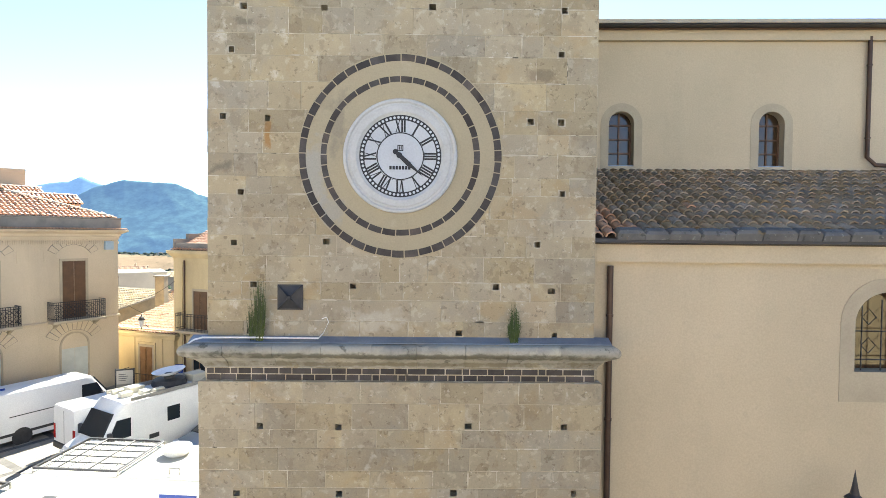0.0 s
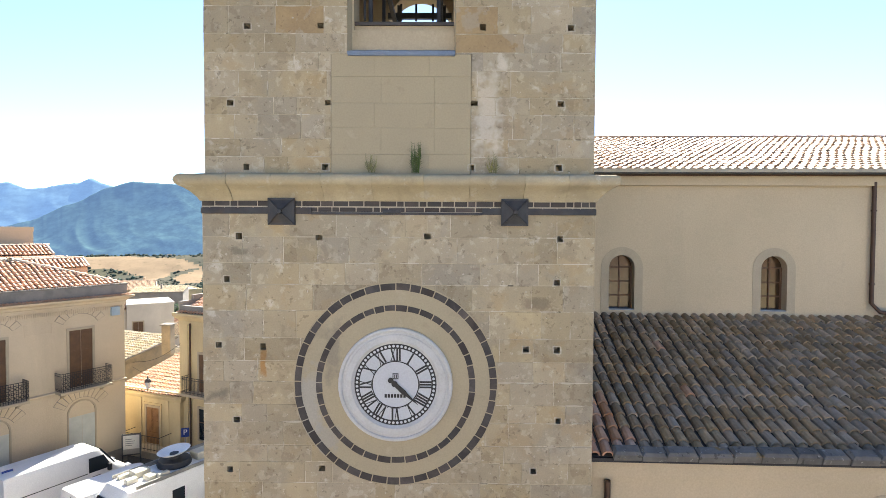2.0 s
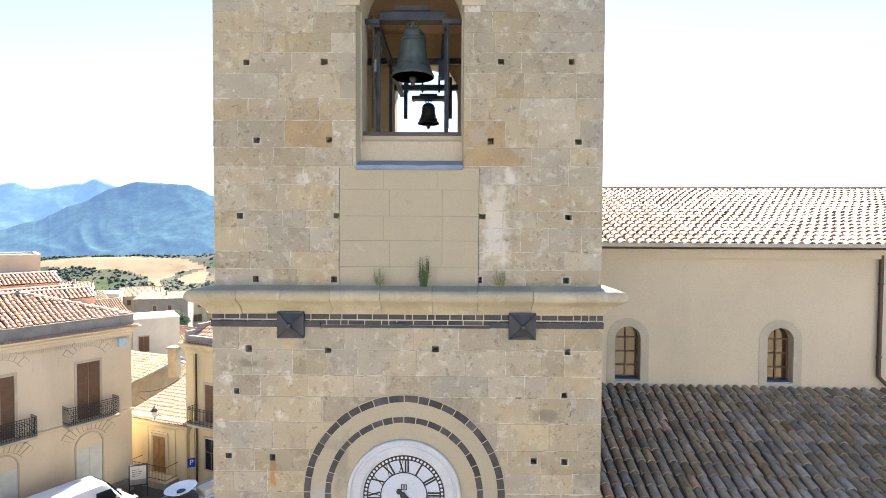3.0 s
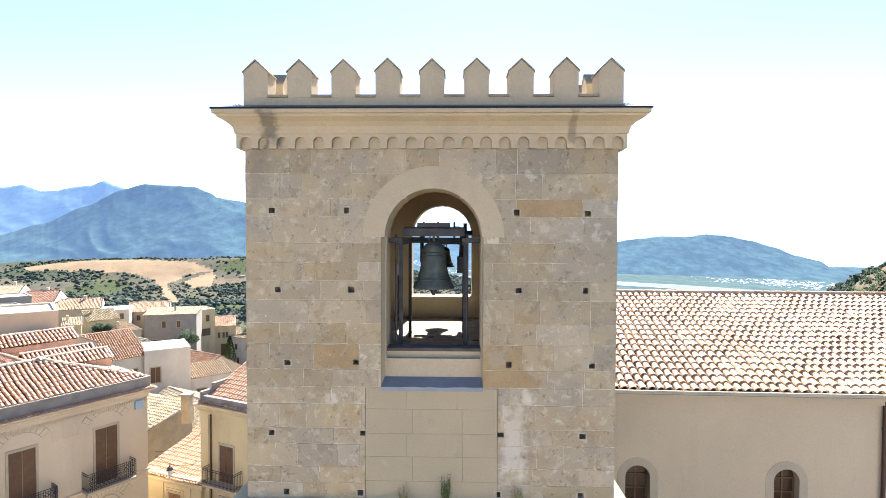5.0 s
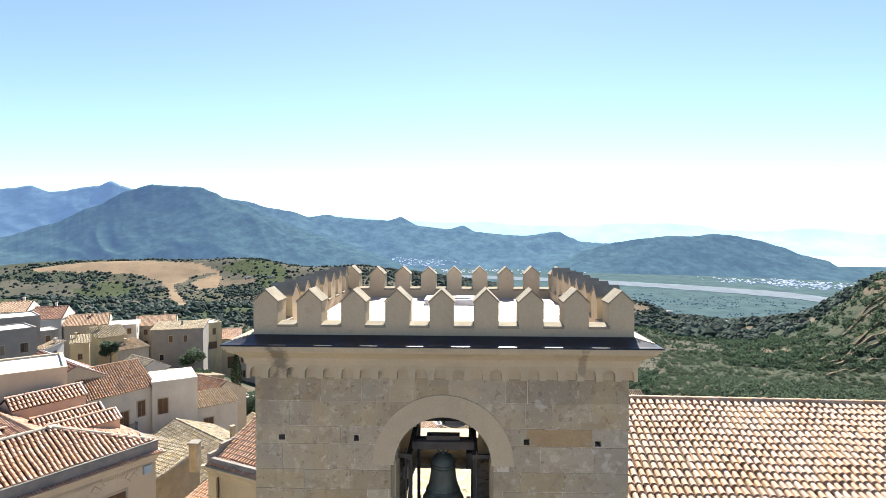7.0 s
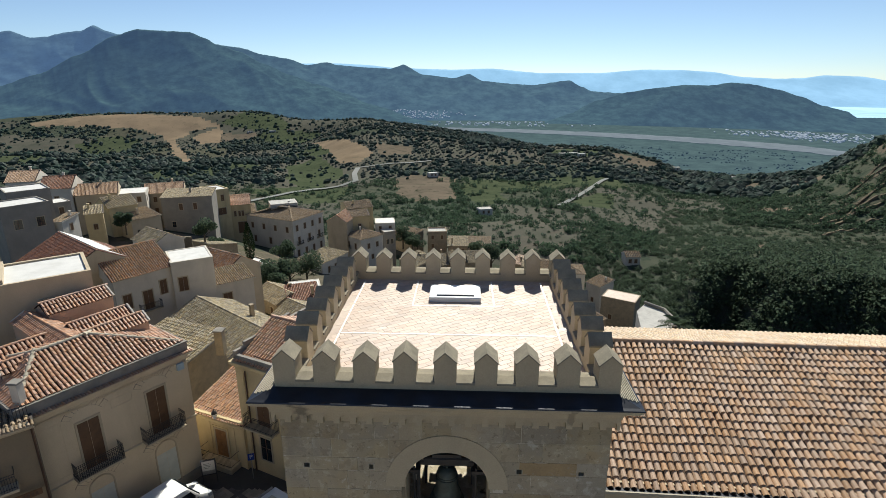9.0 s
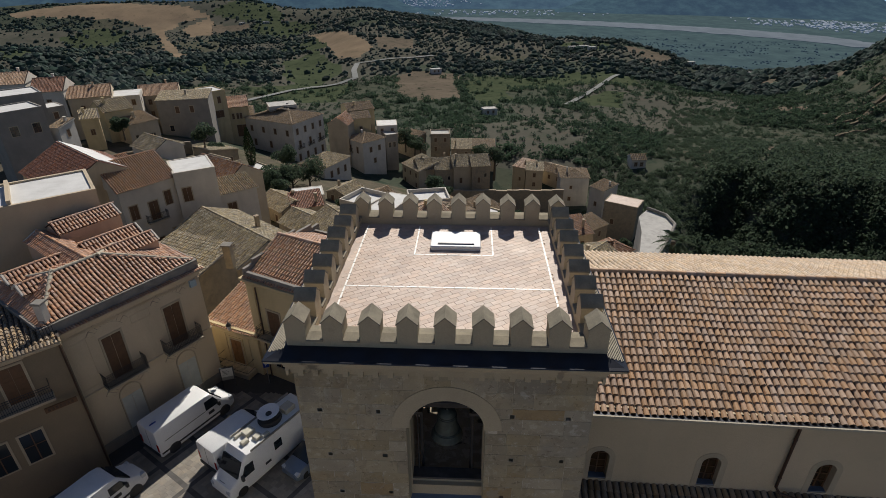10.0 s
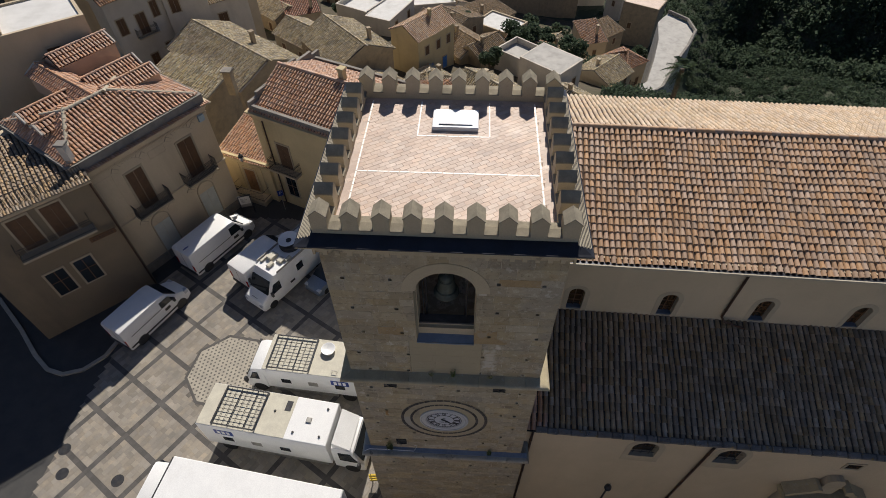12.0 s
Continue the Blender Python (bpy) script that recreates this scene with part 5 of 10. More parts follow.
def land(x, y):
    r = math.hypot(x, y)
    z = between(BASE, r)[0]
    front = max(0.0, min(1.0, (y + 40) / 60))
    z = z * front - 1.0 * (1 - front) * min(1, r / 60)
    if r <= 40:
        return z
    az = math.degrees(math.atan2(x, y))
    open_side = smooth(az, -18, -9) * front
    if open_side and r > 260:
        rb, zb = between(BROW, az)
        bump = zb - between(BASE, rb)[0]
        z = z + open_side * bump * smooth(r, 260, rb) if r < rb else z + open_side * (zb + (-152 - zb) * smooth(r, rb, rb + 420) - z)
    for cx, cy, h, sx, sy in SWELLS:
        q = ((x - cx) / sx) ** 2 + ((y - cy) / sy) ** 2
        if q < 9:
            z += h * math.exp(-q)
    # the gully on the right, with a wooded bank beyond it
    w = smooth(az, 21, 27) * front
    if w and r < 320:
        wob = 8 * noise.noise((az / 5, 0.0, 1.0))
        z += w * (-13 * smooth(r, 85, 128) + 17 * smooth(r, 156 + wob, 180 + wob) - 4 * smooth(r, 190, 300))
    k = min(1.0, (r - 40) / 200)
    flat = 1.0 - 0.9 * smooth(r, 1150, 1600)
    z += flat * k * ((7 - 4.5 * open_side) * noise.noise((x / 130, y / 130, 0.3)) + 2.0 * noise.noise((x / 38, y / 38, 2.7)))
    if r < 400:
        z += 0.6 * k * noise.noise((x / 11, y / 11, 5.0))
    return z


def inside(x, y, poly):
    c = False
    for (x0, y0), (x1, y1) in zip(poly, poly[1:] + poly[:1]):
        if (y0 > y) != (y1 > y) and x < (x1 - x0) * (y - y0) / (y1 - y0) + x0:
            c = not c
    return c


def in_any(x, y, fields):
    return any(lo_x < x < hi_x and lo_y < y < hi_y and inside(x, y, poly) for lo_x, hi_x, lo_y, hi_y, poly in fields)


def boxed(polys):
    return [(min(p[0] for p in q), max(p[0] for p in q), min(p[1] for p in q), max(p[1] for p in q), q) for q in polys]


def polar(az, r):
    return (r * math.sin(radians(az)), r * math.cos(radians(az)))


def on_hill(az, el, start=190):
    """The plan point on the hillside that is sighted from above the square at this bearing and slope."""
    r = start
    while r < 1400:
        x, y = polar(az, r)
        if math.degrees(math.atan2(land(x, y) - 27, r)) >= el:
            break
        r += 5
    return polar(az, r)


STRAW = boxed([[polar(*p) for p in ((-39.6, 1348), (-36.0, 1349), (-32.1, 1354), (-25.7, 1182), (-24.3, 1134), (-27.2, 1116), (-28.5, 1033), (-26.6, 699), (-28.1, 632), (-28.9, 930), (-29.5, 1106), (-31.9, 1195), (-35.3, 1254), (-38.9, 1300))],
               [polar(*p) for p in ((-26.9, 1084), (-24.3, 1130), (-24.6, 1012), (-26.5, 1000))],
               [on_hill(*p) for p in ((-16.0, -5.9), (-12.0, -5.75), (-9.6, -7.3), (-11.5, -8.3), (-13.4, -8.0), (-14.4, -7.0))]])
BARE = boxed([[on_hill(*p) for p in q] for q in (((-7.5, -9.81), (-5.5, -9.42), (-1.6, -9.73), (-1.1, -12.14), (-4.9, -12.37), (-7.2, -11.62)), ((27.2, -9.75), (27.4, -8.74), (28.4, -8.4), (28.5, -9.32)), ((28.1, -16.8), (28.6, -14.65), (29.6, -14.24), (29.5, -16.6)), ((13.4, -6.7), (18.9, -7.6), (20.5, -8.3), (17.3, -8.1)), ((-9.6, -6.2), (-5.5, -6.6), (-5.8, -7.4), (-9.0, -7.4)), ((-24.5, -4.9), (-21.2, -4.9), (-21.4, -5.4), (-24.4, -5.5)))])
GREEN = boxed([[on_hill(*p) for p in q] for q in (((11.1, -11.82), (13.4, -11.0), (15.6, -10.99), (15.4, -12.44), (12.0, -12.47)), ((12.4, -9.42), (14.7, -9.2), (15.6, -9.96), (13.0, -10.09)), ((0.0, -11.83), (3.6, -11.18), (4.9, -12.05), (1.8, -12.71)), ((-18.7, -8.48), (-15.5, -7.26), (-12.1, -9.3), (-15.7, -10.65), (-19.1, -9.91)), ((35.2, -8.95), (37.4, -8.22), (37.8, -8.87), (35.7, -9.62)))])
WOODS = boxed([[on_hill(*q) for q in ((-0.1, -6.3), (0.0, -5.9), (5.0, -6.1), (5.0, -6.6))], [on_hill(*q) for q in ((21.1, -9.0), (22.6, -8.8), (27.4, -8.7), (27.2, -9.3), (26.2, -10.17), (23.8, -10.39))], [polar(*q) for q in ((-39, 250), (-39, 620), (-31, 560), (-30, 300))]])


def parcel(x, y):
    """Which plot of farmland a point lies in: its nature from 0 to 1, the lie of its rows, and how near its hedge is."""
    size = 62 if math.hypot(x, y) < 520 else 95
    wx, wy = x + 14 * noise.noise((x / 60, y / 60, 31.0)), y + 14 * noise.noise((x / 60, y / 60, 47.0))
    i0, j0 = math.floor(wx / size), math.floor(wy / size)
    best = []
    for i in (i0 - 1, i0, i0 + 1):
        for j in (j0 - 1, j0, j0 + 1):
            cell = noise.cell_vector((i + 0.5, j + 0.5, size))
            cx, cy = (i + 0.5 + 0.38 * (2 * cell.x - 1)) * size, (j + 0.5 + 0.38 * (2 * cell.y - 1)) * size
            best.append((math.hypot(wx - cx, wy - cy), cell.z))
    best.sort()
    nature = (best[0][1] * 7.31) % 1.0
    return nature, best[0][1] * 180, best[1][0] - best[0][0]


SCRUB = surface("dry_scrub_ground", [(0.058, 0.071, 0.053), (0.077, 0.081, 0.060), (0.048, 0.062, 0.046)], 0.018, 0.55, 0.95, 0.0, (0.082, 0.067, 0.049), 0.016, 0.55, spots=((0.036, 0.050, 0.037), 0.22, 0.54), spec=0.0)
STRAW_M = surface("stubble_field", [(0.235, 0.178, 0.122), (0.18, 0.14, 0.10)], 0.02, 0.4, 0.95, 0.0, (0.12, 0.098, 0.068), 0.012, 0.5, spec=0.0, spots=((0.14, 0.115, 0.08), 0.09, 0.6))
MEADOW = surface("green_meadow", [(0.069, 0.081, 0.048), (0.055, 0.069, 0.040)], 0.05, 0.8, 0.95, 0.0, spots=((0.034, 0.045, 0.028), 0.2, 0.56), spec=0.0)
SOIL = surface("bare_brown_soil", [(0.145, 0.118, 0.09), (0.115, 0.096, 0.074)], 0.03, 0.5, 0.95, 0.0, (0.062, 0.066, 0.047), 0.05, 0.5, spec=0.0, spots=((0.075, 0.070, 0.052), 0.15, 0.56))
GROVE = surface("pale_grove_earth", [(0.100, 0.094, 0.077), (0.084, 0.085, 0.069), (0.071, 0.077, 0.058)], 0.02, 0.6, 0.95, 0.0, (0.045, 0.054, 0.040), 0.05, 0.5, spec=0.0, spots=((0.103, 0.091, 0.074), 0.1, 0.62))
FALLOW = surface("dry_fallow_grass", [(0.096, 0.090, 0.068), (0.079, 0.079, 0.058)], 0.03, 0.7, 0.95, 0.0, (0.046, 0.055, 0.039), 0.04, 0.6, spec=0.0, spots=((0.041, 0.050, 0.035), 0.2, 0.54))
EARTH = surface("trodden_earth", [(0.13, 0.11, 0.082), (0.095, 0.085, 0.066), (0.06, 0.068, 0.045)], 0.3, 8, 0.95, 0.1, (0.05, 0.064, 0.034), 0.2, 0.6, spec=0.0)
az = sorted({*[a * 0.25 for a in range(-200, 201)], *[a * 5.0 for a in range(-36, 36)]})
rad = [0.0] + [6 * 1.0195 ** k for k in range(180)]
while rad[-1] < 1500:
    rad.append(rad[-1] * 1.0115)
while rad[-1] < 5200:
    rad.append(rad[-1] * 1.05)
pts, faces, mats_ix = [(0, 0, -0.03)], [], []
for r in rad[1:]:
    for a in az:
        x, y = polar(a, r)
        pts.append((x, y, land(x, y) - 0.03))
n = len(az)
for i in range(len(rad) - 1):
    for k in range(n):
        j = (k + 1) % n
        if i == 0:
            faces.append((0, 1 + j, 1 + k))
        else:
            faces.append((1 + (i - 1) * n + k, 1 + (i - 1) * n + j, 1 + i * n + j, 1 + i * n + k))
        mid = polar((az[k] + az[j]) / 2 if j else az[k], (rad[i] + rad[i + 1]) / 2)
        ix = 0
        if 34 < rad[i] < 150 and -50 < az[k] < 20 and mid[0] < 34:
            ix = 3
        elif 180 < rad[i] < 1400 and -50 < az[k] < 50:
            mid = (mid[0] + 7 * noise.noise((mid[0] / 40, mid[1] / 40, 8.0)), mid[1] + 7 * noise.noise((mid[0] / 40, mid[1] / 40, 18.0)))
            if in_any(*mid, STRAW):
                ix = 1
            elif in_any(*mid, GREEN):
                ix = 2
            elif in_any(*mid, BARE):
                ix = 5
            elif not (az[k] > 22 and rad[i] < 330):
                nature = parcel(*mid)[0]
                if az[k] > 26.5:
                    nature = 0.7 + 0.45 * noise.noise((mid[0] / 30, mid[1] / 30, 5.0))
                    ix = 5 if nature > 0.76 else 0
                    mats_ix.append(ix)
                    continue
                ix = 4 if nature < 0.42 else 6 if nature < 0.56 else 2 if nature < 0.63 else 0
        mats_ix.append(ix)
me = bpy.data.meshes.new("ground")
me.from_pydata(pts, [], faces)
for m in (SCRUB, STRAW_M, MEADOW, EARTH, GROVE, SOIL, FALLOW):
    me.materials.append(m)
me.polygons.foreach_set("material_index", mats_ix)
me.polygons.foreach_set("use_smooth", [True] * len(faces))
me.update()
if me.polygons[len(faces) // 2].normal.z < 0:
    me.flip_normals()
tagged(new("ground", me), "dry green and straw coloured hillside falling to the valley", "ground", kind="structure")

TERRACE_STONE = surface("dry_stone_wall", [(0.19, 0.155, 0.115), (0.15, 0.125, 0.09)], 0.5, 4, 0.95, 0.3, (0.08, 0.08, 0.05), 0.4, 0.5, spec=0.0)
GRAVEL = surface("river_gravel", [(0.25, 0.25, 0.24), (0.20, 0.205, 0.195)], 0.01, 0.2, 0.9, 0.0, spec=0.0)
# dry stone terrace walls on the right-hand hill
for k, (a0, a1, el) in enumerate(((33.4, 38.5, -9.8), (33.0, 38.5, -10.5), (33.4, 38.2, -11.2), (34.6, 38.4, -7.6), (35.4, 38.4, -6.5), (33.8, 37.6, -12.2))):
    tw = Shape()
    last = None
    far = Vector(on_hill((a0 + a1) / 2, el)).length
    for j in range(40):
        a = a0 + (a1 - a0) * j / 39
        x, y = polar(a, far * (1 + 0.10 * (a - (a0 + a1) / 2) / 5) + 2.5 * math.sin(j * 0.3 + k))
        q = Vector((x, y, land(x, y)))
        if last and (j + 5 * k) % 17:
            d = Vector((q.y - last.y, last.x - q.x, 0)).normalized() * 0.5
            hh_ = Vector((0, 0, 1.1 + 0.25 * math.sin(j * 0.7 + k)))
            dn = Vector((0, 0, -1.5))
            tw.put([last - d + dn, q - d + dn, q + d + dn, last + d + dn, last - d + hh_, q - d + hh_, q + d + hh_, last + d + hh_], [(0, 3, 2, 1), (4, 5, 6, 7), (0, 1, 5, 4), (1, 2, 6, 5), (2, 3, 7, 6), (3, 0, 4, 7)])
        last = q
    tagged(part("terrace_wall", tw, TERRACE_STONE), "rough dry stone wall of a hillside terrace", "wall", kind="structure")


def lay_road(sightings, half, label, name="road"):
    """A pale road draped over the hillside through points sighted by bearing and slope."""
    rd = Shape()
    knots = [Vector(on_hill(*p)) for p in sightings]
    last = None
    for a, b in zip(knots, knots[1:]):
        steps = max(2, int((b - a).length / 5))
        for j in range(steps):
            x, y = a.lerp(b, j / steps)
            q = Vector((x, y, land(x, y) + 0.7))
            if last and (q - last).length > 0.1:
                d = Vector((q.y - last.y, last.x - q.x, 0)).normalized() * half
                rd.put([last - d, q - d, q + d, last + d], [(0, 1, 2, 3)])
            last = q
    return tagged(part(name, rd, GRAVEL), label, "road", kind="structure")


ROAD = ((-3.7, -8.05), (-7.3, -8.32), (-9.7, -8.52), (-11.4, -8.67), (-11.8, -9.31), (-11.7, -10.08), (-13.4, -10.5), (-16.3, -10.85), (-19.2, -11.06), (-22.0, -11.45), (-23.1, -11.71))
lay_road(ROAD, 2.2, "pale country road winding down the hillside")
lay_road(((10.0, -12.46), (11.4, -11.63), (13.1, -10.55), (14.8, -9.42)), 1.6, "pale dirt track climbing between the groves", "track")


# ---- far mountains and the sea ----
# Aerial haze is put into the material as a blue emission over the base colour.
def backdrop_material(name, tone, haze_glow, strength, grain=0.02, spread=2.1):
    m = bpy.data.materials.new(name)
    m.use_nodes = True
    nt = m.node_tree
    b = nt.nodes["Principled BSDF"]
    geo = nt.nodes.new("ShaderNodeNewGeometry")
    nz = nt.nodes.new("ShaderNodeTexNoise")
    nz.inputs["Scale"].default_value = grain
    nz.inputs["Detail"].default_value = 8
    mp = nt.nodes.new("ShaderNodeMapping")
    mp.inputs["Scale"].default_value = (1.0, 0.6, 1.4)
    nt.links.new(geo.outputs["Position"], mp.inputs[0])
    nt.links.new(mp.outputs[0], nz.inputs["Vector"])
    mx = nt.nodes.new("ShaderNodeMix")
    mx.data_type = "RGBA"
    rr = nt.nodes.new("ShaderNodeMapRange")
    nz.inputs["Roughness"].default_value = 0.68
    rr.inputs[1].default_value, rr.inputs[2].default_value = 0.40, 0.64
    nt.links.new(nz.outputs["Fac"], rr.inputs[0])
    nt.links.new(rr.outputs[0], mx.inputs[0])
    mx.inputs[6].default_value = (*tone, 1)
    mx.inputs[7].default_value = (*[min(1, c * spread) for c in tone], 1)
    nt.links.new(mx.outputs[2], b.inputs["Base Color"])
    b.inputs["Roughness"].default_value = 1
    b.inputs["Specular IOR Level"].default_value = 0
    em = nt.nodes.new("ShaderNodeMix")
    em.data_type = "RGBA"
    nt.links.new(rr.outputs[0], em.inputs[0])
    em.inputs[6].default_value = (*[c * 0.97 for c in haze_glow], 1)
    em.inputs[7].default_value = (*[c * 1.03 for c in haze_glow], 1)
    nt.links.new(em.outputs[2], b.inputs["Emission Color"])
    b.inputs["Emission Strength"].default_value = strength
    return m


def ridged(x, y, seed):
    v, amp, tot = 0.0, 1.0, 0.0
    for k in range(3):
        n = 1 - 2 * abs(noise.noise((x, y, seed + 3.7 * k)))
        v += amp * n
        tot += amp
        x, y, amp = x * 2.1 + 1.3 + 0.4 * y, y * 2.1 + 5.1, amp * 0.42
    return v / tot


def crest_at(line, a):
    if a <= line[0][0]:
        return line[0][1]
    for (a0, e0), (a1, e1) in zip(line, line[1:]):
        if a <= a1:
            t = (a - a0) / (a1 - a0)
            t = 0.5 * t + 0.5 * t * t * (3 - 2 * t)
            return e0 + (e1 - e0) * t
    return line[-1][1]


def mountains(name, line, r0, r1, a0, a1, material, label, rough=1.0, seed=0.0, fine=0.1, rows=76):
    """A range under a skyline of (bearing, height angle); spurs run down from the crest. Returns it and its points by bearing and share of the depth."""
    sh = []
    cols = int((a1 - a0) / fine)
    top = 0.84
    rc = r0 + top * (r1 - r0)
    for k in range(cols + 1):
        a = a0 + (a1 - a0) * k / cols
        el = crest_at(line, a) + rough * (0.05 * noise.noise((a * 2.1, seed, 3.0)) + 0.03 * noise.noise((a * 7.0, seed, 5.0)))
        broad = sum(crest_at(line, a + j) for j in (-6, -4, -2, 0, 2, 4, 6)) / 7
        crest, mean = 27 + rc * math.tan(radians(el)), 27 + rc * math.tan(radians(broad))
        for i in range(rows + 1):
            s = i / rows
            r = r0 + (r1 - r0) * s
            gx, gy = polar(a, r)
            u = min(1.0, s / top)
            along = radians(a) * rc
            wx = along / 430 + 0.3 * noise.noise((along / 420, r / 420, seed + 2))
            wy = r / 620 + 0.2 * noise.noise((along / 300, r / 300, seed + 9))
            spur = ridged(wx, wy, seed + 7)
            h = min(mean, crest) * (1 - u ** 4) + crest * u ** 4
            z = -152 + (h + 152) * (0.62 * u + 0.38 * u * u) + rough * (45 + 0.38 * (mean + 150)) * u ** 0.8 * (1 - u ** 2) * 0.8 * (spur + 0.03)
            if s > top:
                z -= (s - top) * 900
            sh.append((gx, gy, max(-152.0, z)))
    w = rows + 1
    me = bpy.data.meshes.new(name)
    me.from_pydata(sh, [], [(k * w + i, (k + 1) * w + i, (k + 1) * w + i + 1, k * w + i + 1) for k in range(cols) for i in range(rows)])
    me.polygons.foreach_set("use_smooth", [True] * len(me.polygons))
    me.materials.append(material)
    me.update()
    if me.polygons[0].normal.z < 0:
        me.flip_normals()
    return tagged(new(name, me), label, "mountains", kind="structure"), lambda a, u: sh[min(cols, max(0, int((a - a0) / (a1 - a0) * cols))) * w + int(u * rows)]


# blue of the painted haze; far layers give off more of it
HAZE_GLOW = (0.112, 0.192, 0.35)
MTN = backdrop_material("near_hazy_mountain", (0.020, 0.036, 0.030), HAZE_GLOW, 0.245, 0.022)
MTN_SECOND = backdrop_material("hazy_wooded_mountain", (0.024, 0.042, 0.038), HAZE_GLOW, 0.30, 0.018)
MTN_BACK = backdrop_material("hazy_back_mountain", (0.028, 0.046, 0.05), HAZE_GLOW, 0.42, 0.016)
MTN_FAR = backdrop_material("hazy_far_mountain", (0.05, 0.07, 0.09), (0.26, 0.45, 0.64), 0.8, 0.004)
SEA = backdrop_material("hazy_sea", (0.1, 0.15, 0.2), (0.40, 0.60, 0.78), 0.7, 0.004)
# plain and river carry a fainter share of the emitted haze
PLAIN = backdrop_material("hazy_valley_orchards", (0.040, 0.060, 0.050), HAZE_GLOW, 0.13, 0.03, 1.5)
RIVER = backdrop_material("hazy_river_gravel", (0.12, 0.135, 0.14), HAZE_GLOW, 0.14, 0.02, 1.3)
FAR_CREST = [(-60, 2.2), (-30, 2.0), (-18.4, 1.64), (-12.9, 1.68), (-10.6, 1.58), (-7.1, 1.25), (-1.3, 1.09), (2.2, 1.2), (7.4, 0.74), (13.0, 0.73), (17.2, 1.03), (20.3, 0.96), (22.8, 0.79), (25.6, 0.31), (28.3, 0.16), (30.0, 0.21), (31.6, 0.44), (34.0, 0.34), (36.3, -0.08), (50, 0.0)]
BACK_CREST = [(-70, 3.0), (-50, 3.1), (-43.4, 2.97), (-40.6, 3.53), (-39.3, 3.81), (-38.0, 3.34), (-36.9, 3.48), (-35.6, 3.85), (-34.4, 4.05), (-33.5, 4.51), (-32.7, 4.12), (-31.9, 3.87), (-28.3, 3.3), (-23.6, 2.38), (-20, 1.4)]
SECOND_CREST = [(-27, 3.0), (-24.5, 3.3), (-22.0, 3.04), (-19.9, 2.43), (-17.6, 2.08), (-15.9, 1.5), (-14.0, 1.79), (-12.9, 1.51), (-10.0, 1.3), (-7.7, 1.2), (-6.4, 1.59), (-4.5, 0.63), (-1.3, 0.29), (0.2, 0.69), (1.6, 0.0), (4.6, -0.28), (6.6, -0.39), (10.2, 0.06), (11.4, -0.55), (12.5, -1.0), (15.3, -1.15), (18.4, -1.45), (23.5, -2.34), (27, -3.2)]
MAIN_CREST = [(-60, -1.6), (-44.0, -1.43), (-41.1, -0.46), (-38.0, 0.6), (-35.0, 2.14), (-32.1, 3.76), (-30.3, 4.36), (-28.2, 4.3), (-26.1, 4.27), (-24.9, 3.8), (-24.0, 3.31), (-22.0, 2.67), (-20.0, 1.63), (-17.4, 0.55), (-15.2, -0.28), (-11.8, -1.31), (-8.4, -2.42), (-4.9, -3.75), (-3.5, -4.1)]
HILL_CREST = [(8.0, -4.0), (10.4, -3.11), (13.1, -1.83), (15.8, -1.03), (18.4, -0.64), (20.9, -0.36), (22.9, -0.41), (24.7, -0.14), (26.1, -0.24), (28.4, -0.73), (30.2, -1.31), (31.9, -2.05), (33.6, -2.44), (34.4, -2.95), (36, -2.9), (40, -2.8), (50, -2.8)]
mountains("mountain_range_far", FAR_CREST, 4000, 4850, -70, 75, MTN_FAR, "pale hills on the horizon with a blue haze glow", 0.5, 3.0, 0.3, 24)
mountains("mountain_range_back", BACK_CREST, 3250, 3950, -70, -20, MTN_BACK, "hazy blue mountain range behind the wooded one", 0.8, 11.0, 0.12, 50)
_, on_second = mountains("mountain_range_middle", SECOND_CREST, 2560, 3450, -27, 27, MTN_SECOND, "wooded mountain chain across the river with a blue haze glow", 0.8, 5.0)
mountains("mountain_range", MAIN_CREST, 2250, 3000, -60, -3.5, MTN, "wooded mountain across the valley with a blue haze glow", 0.95, 0.0)
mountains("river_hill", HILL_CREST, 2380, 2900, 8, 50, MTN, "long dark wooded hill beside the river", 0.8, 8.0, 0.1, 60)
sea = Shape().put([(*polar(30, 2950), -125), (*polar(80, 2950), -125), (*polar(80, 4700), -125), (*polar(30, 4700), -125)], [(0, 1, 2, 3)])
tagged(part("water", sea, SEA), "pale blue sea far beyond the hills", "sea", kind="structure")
floor_ = Shape()
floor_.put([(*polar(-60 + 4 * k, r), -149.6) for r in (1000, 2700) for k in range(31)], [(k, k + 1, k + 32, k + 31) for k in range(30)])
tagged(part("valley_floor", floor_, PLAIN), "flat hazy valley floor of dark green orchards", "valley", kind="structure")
# the pale gravel bed of the river
rv = Shape()
BANKS = [(-12, 2150, 2250), (-4.9, 2085, 2200), (10.5, 1908, 2060), (21.3, 1795, 1950), (28.5, 1714, 1880), (32.8, 1654, 1800), (34.5, 1635, 1744), (44, 1500, 1600)]
prev = None
for k in range(225):
    a = -12 + 56 * k / 224
    rn, rf = between(BANKS, a)
    rn, rf = rn + 22 * noise.noise((k * 0.17, 0, 0)) + 8 * noise.noise((k * 0.7, 7, 0)), rf + 26 * noise.noise((k * 0.19, 4, 0)) + 8 * noise.noise((k * 0.8, 2, 0))
    cur = (*polar(a, rn), *polar(a, rf))
    if prev:
        rv.put([(prev[0], prev[1], -148.6), (cur[0], cur[1], -148.6), (cur[2], cur[3], -148.6), (prev[2], prev[3], -148.6)], [(0, 1, 2, 3)])
    prev = cur
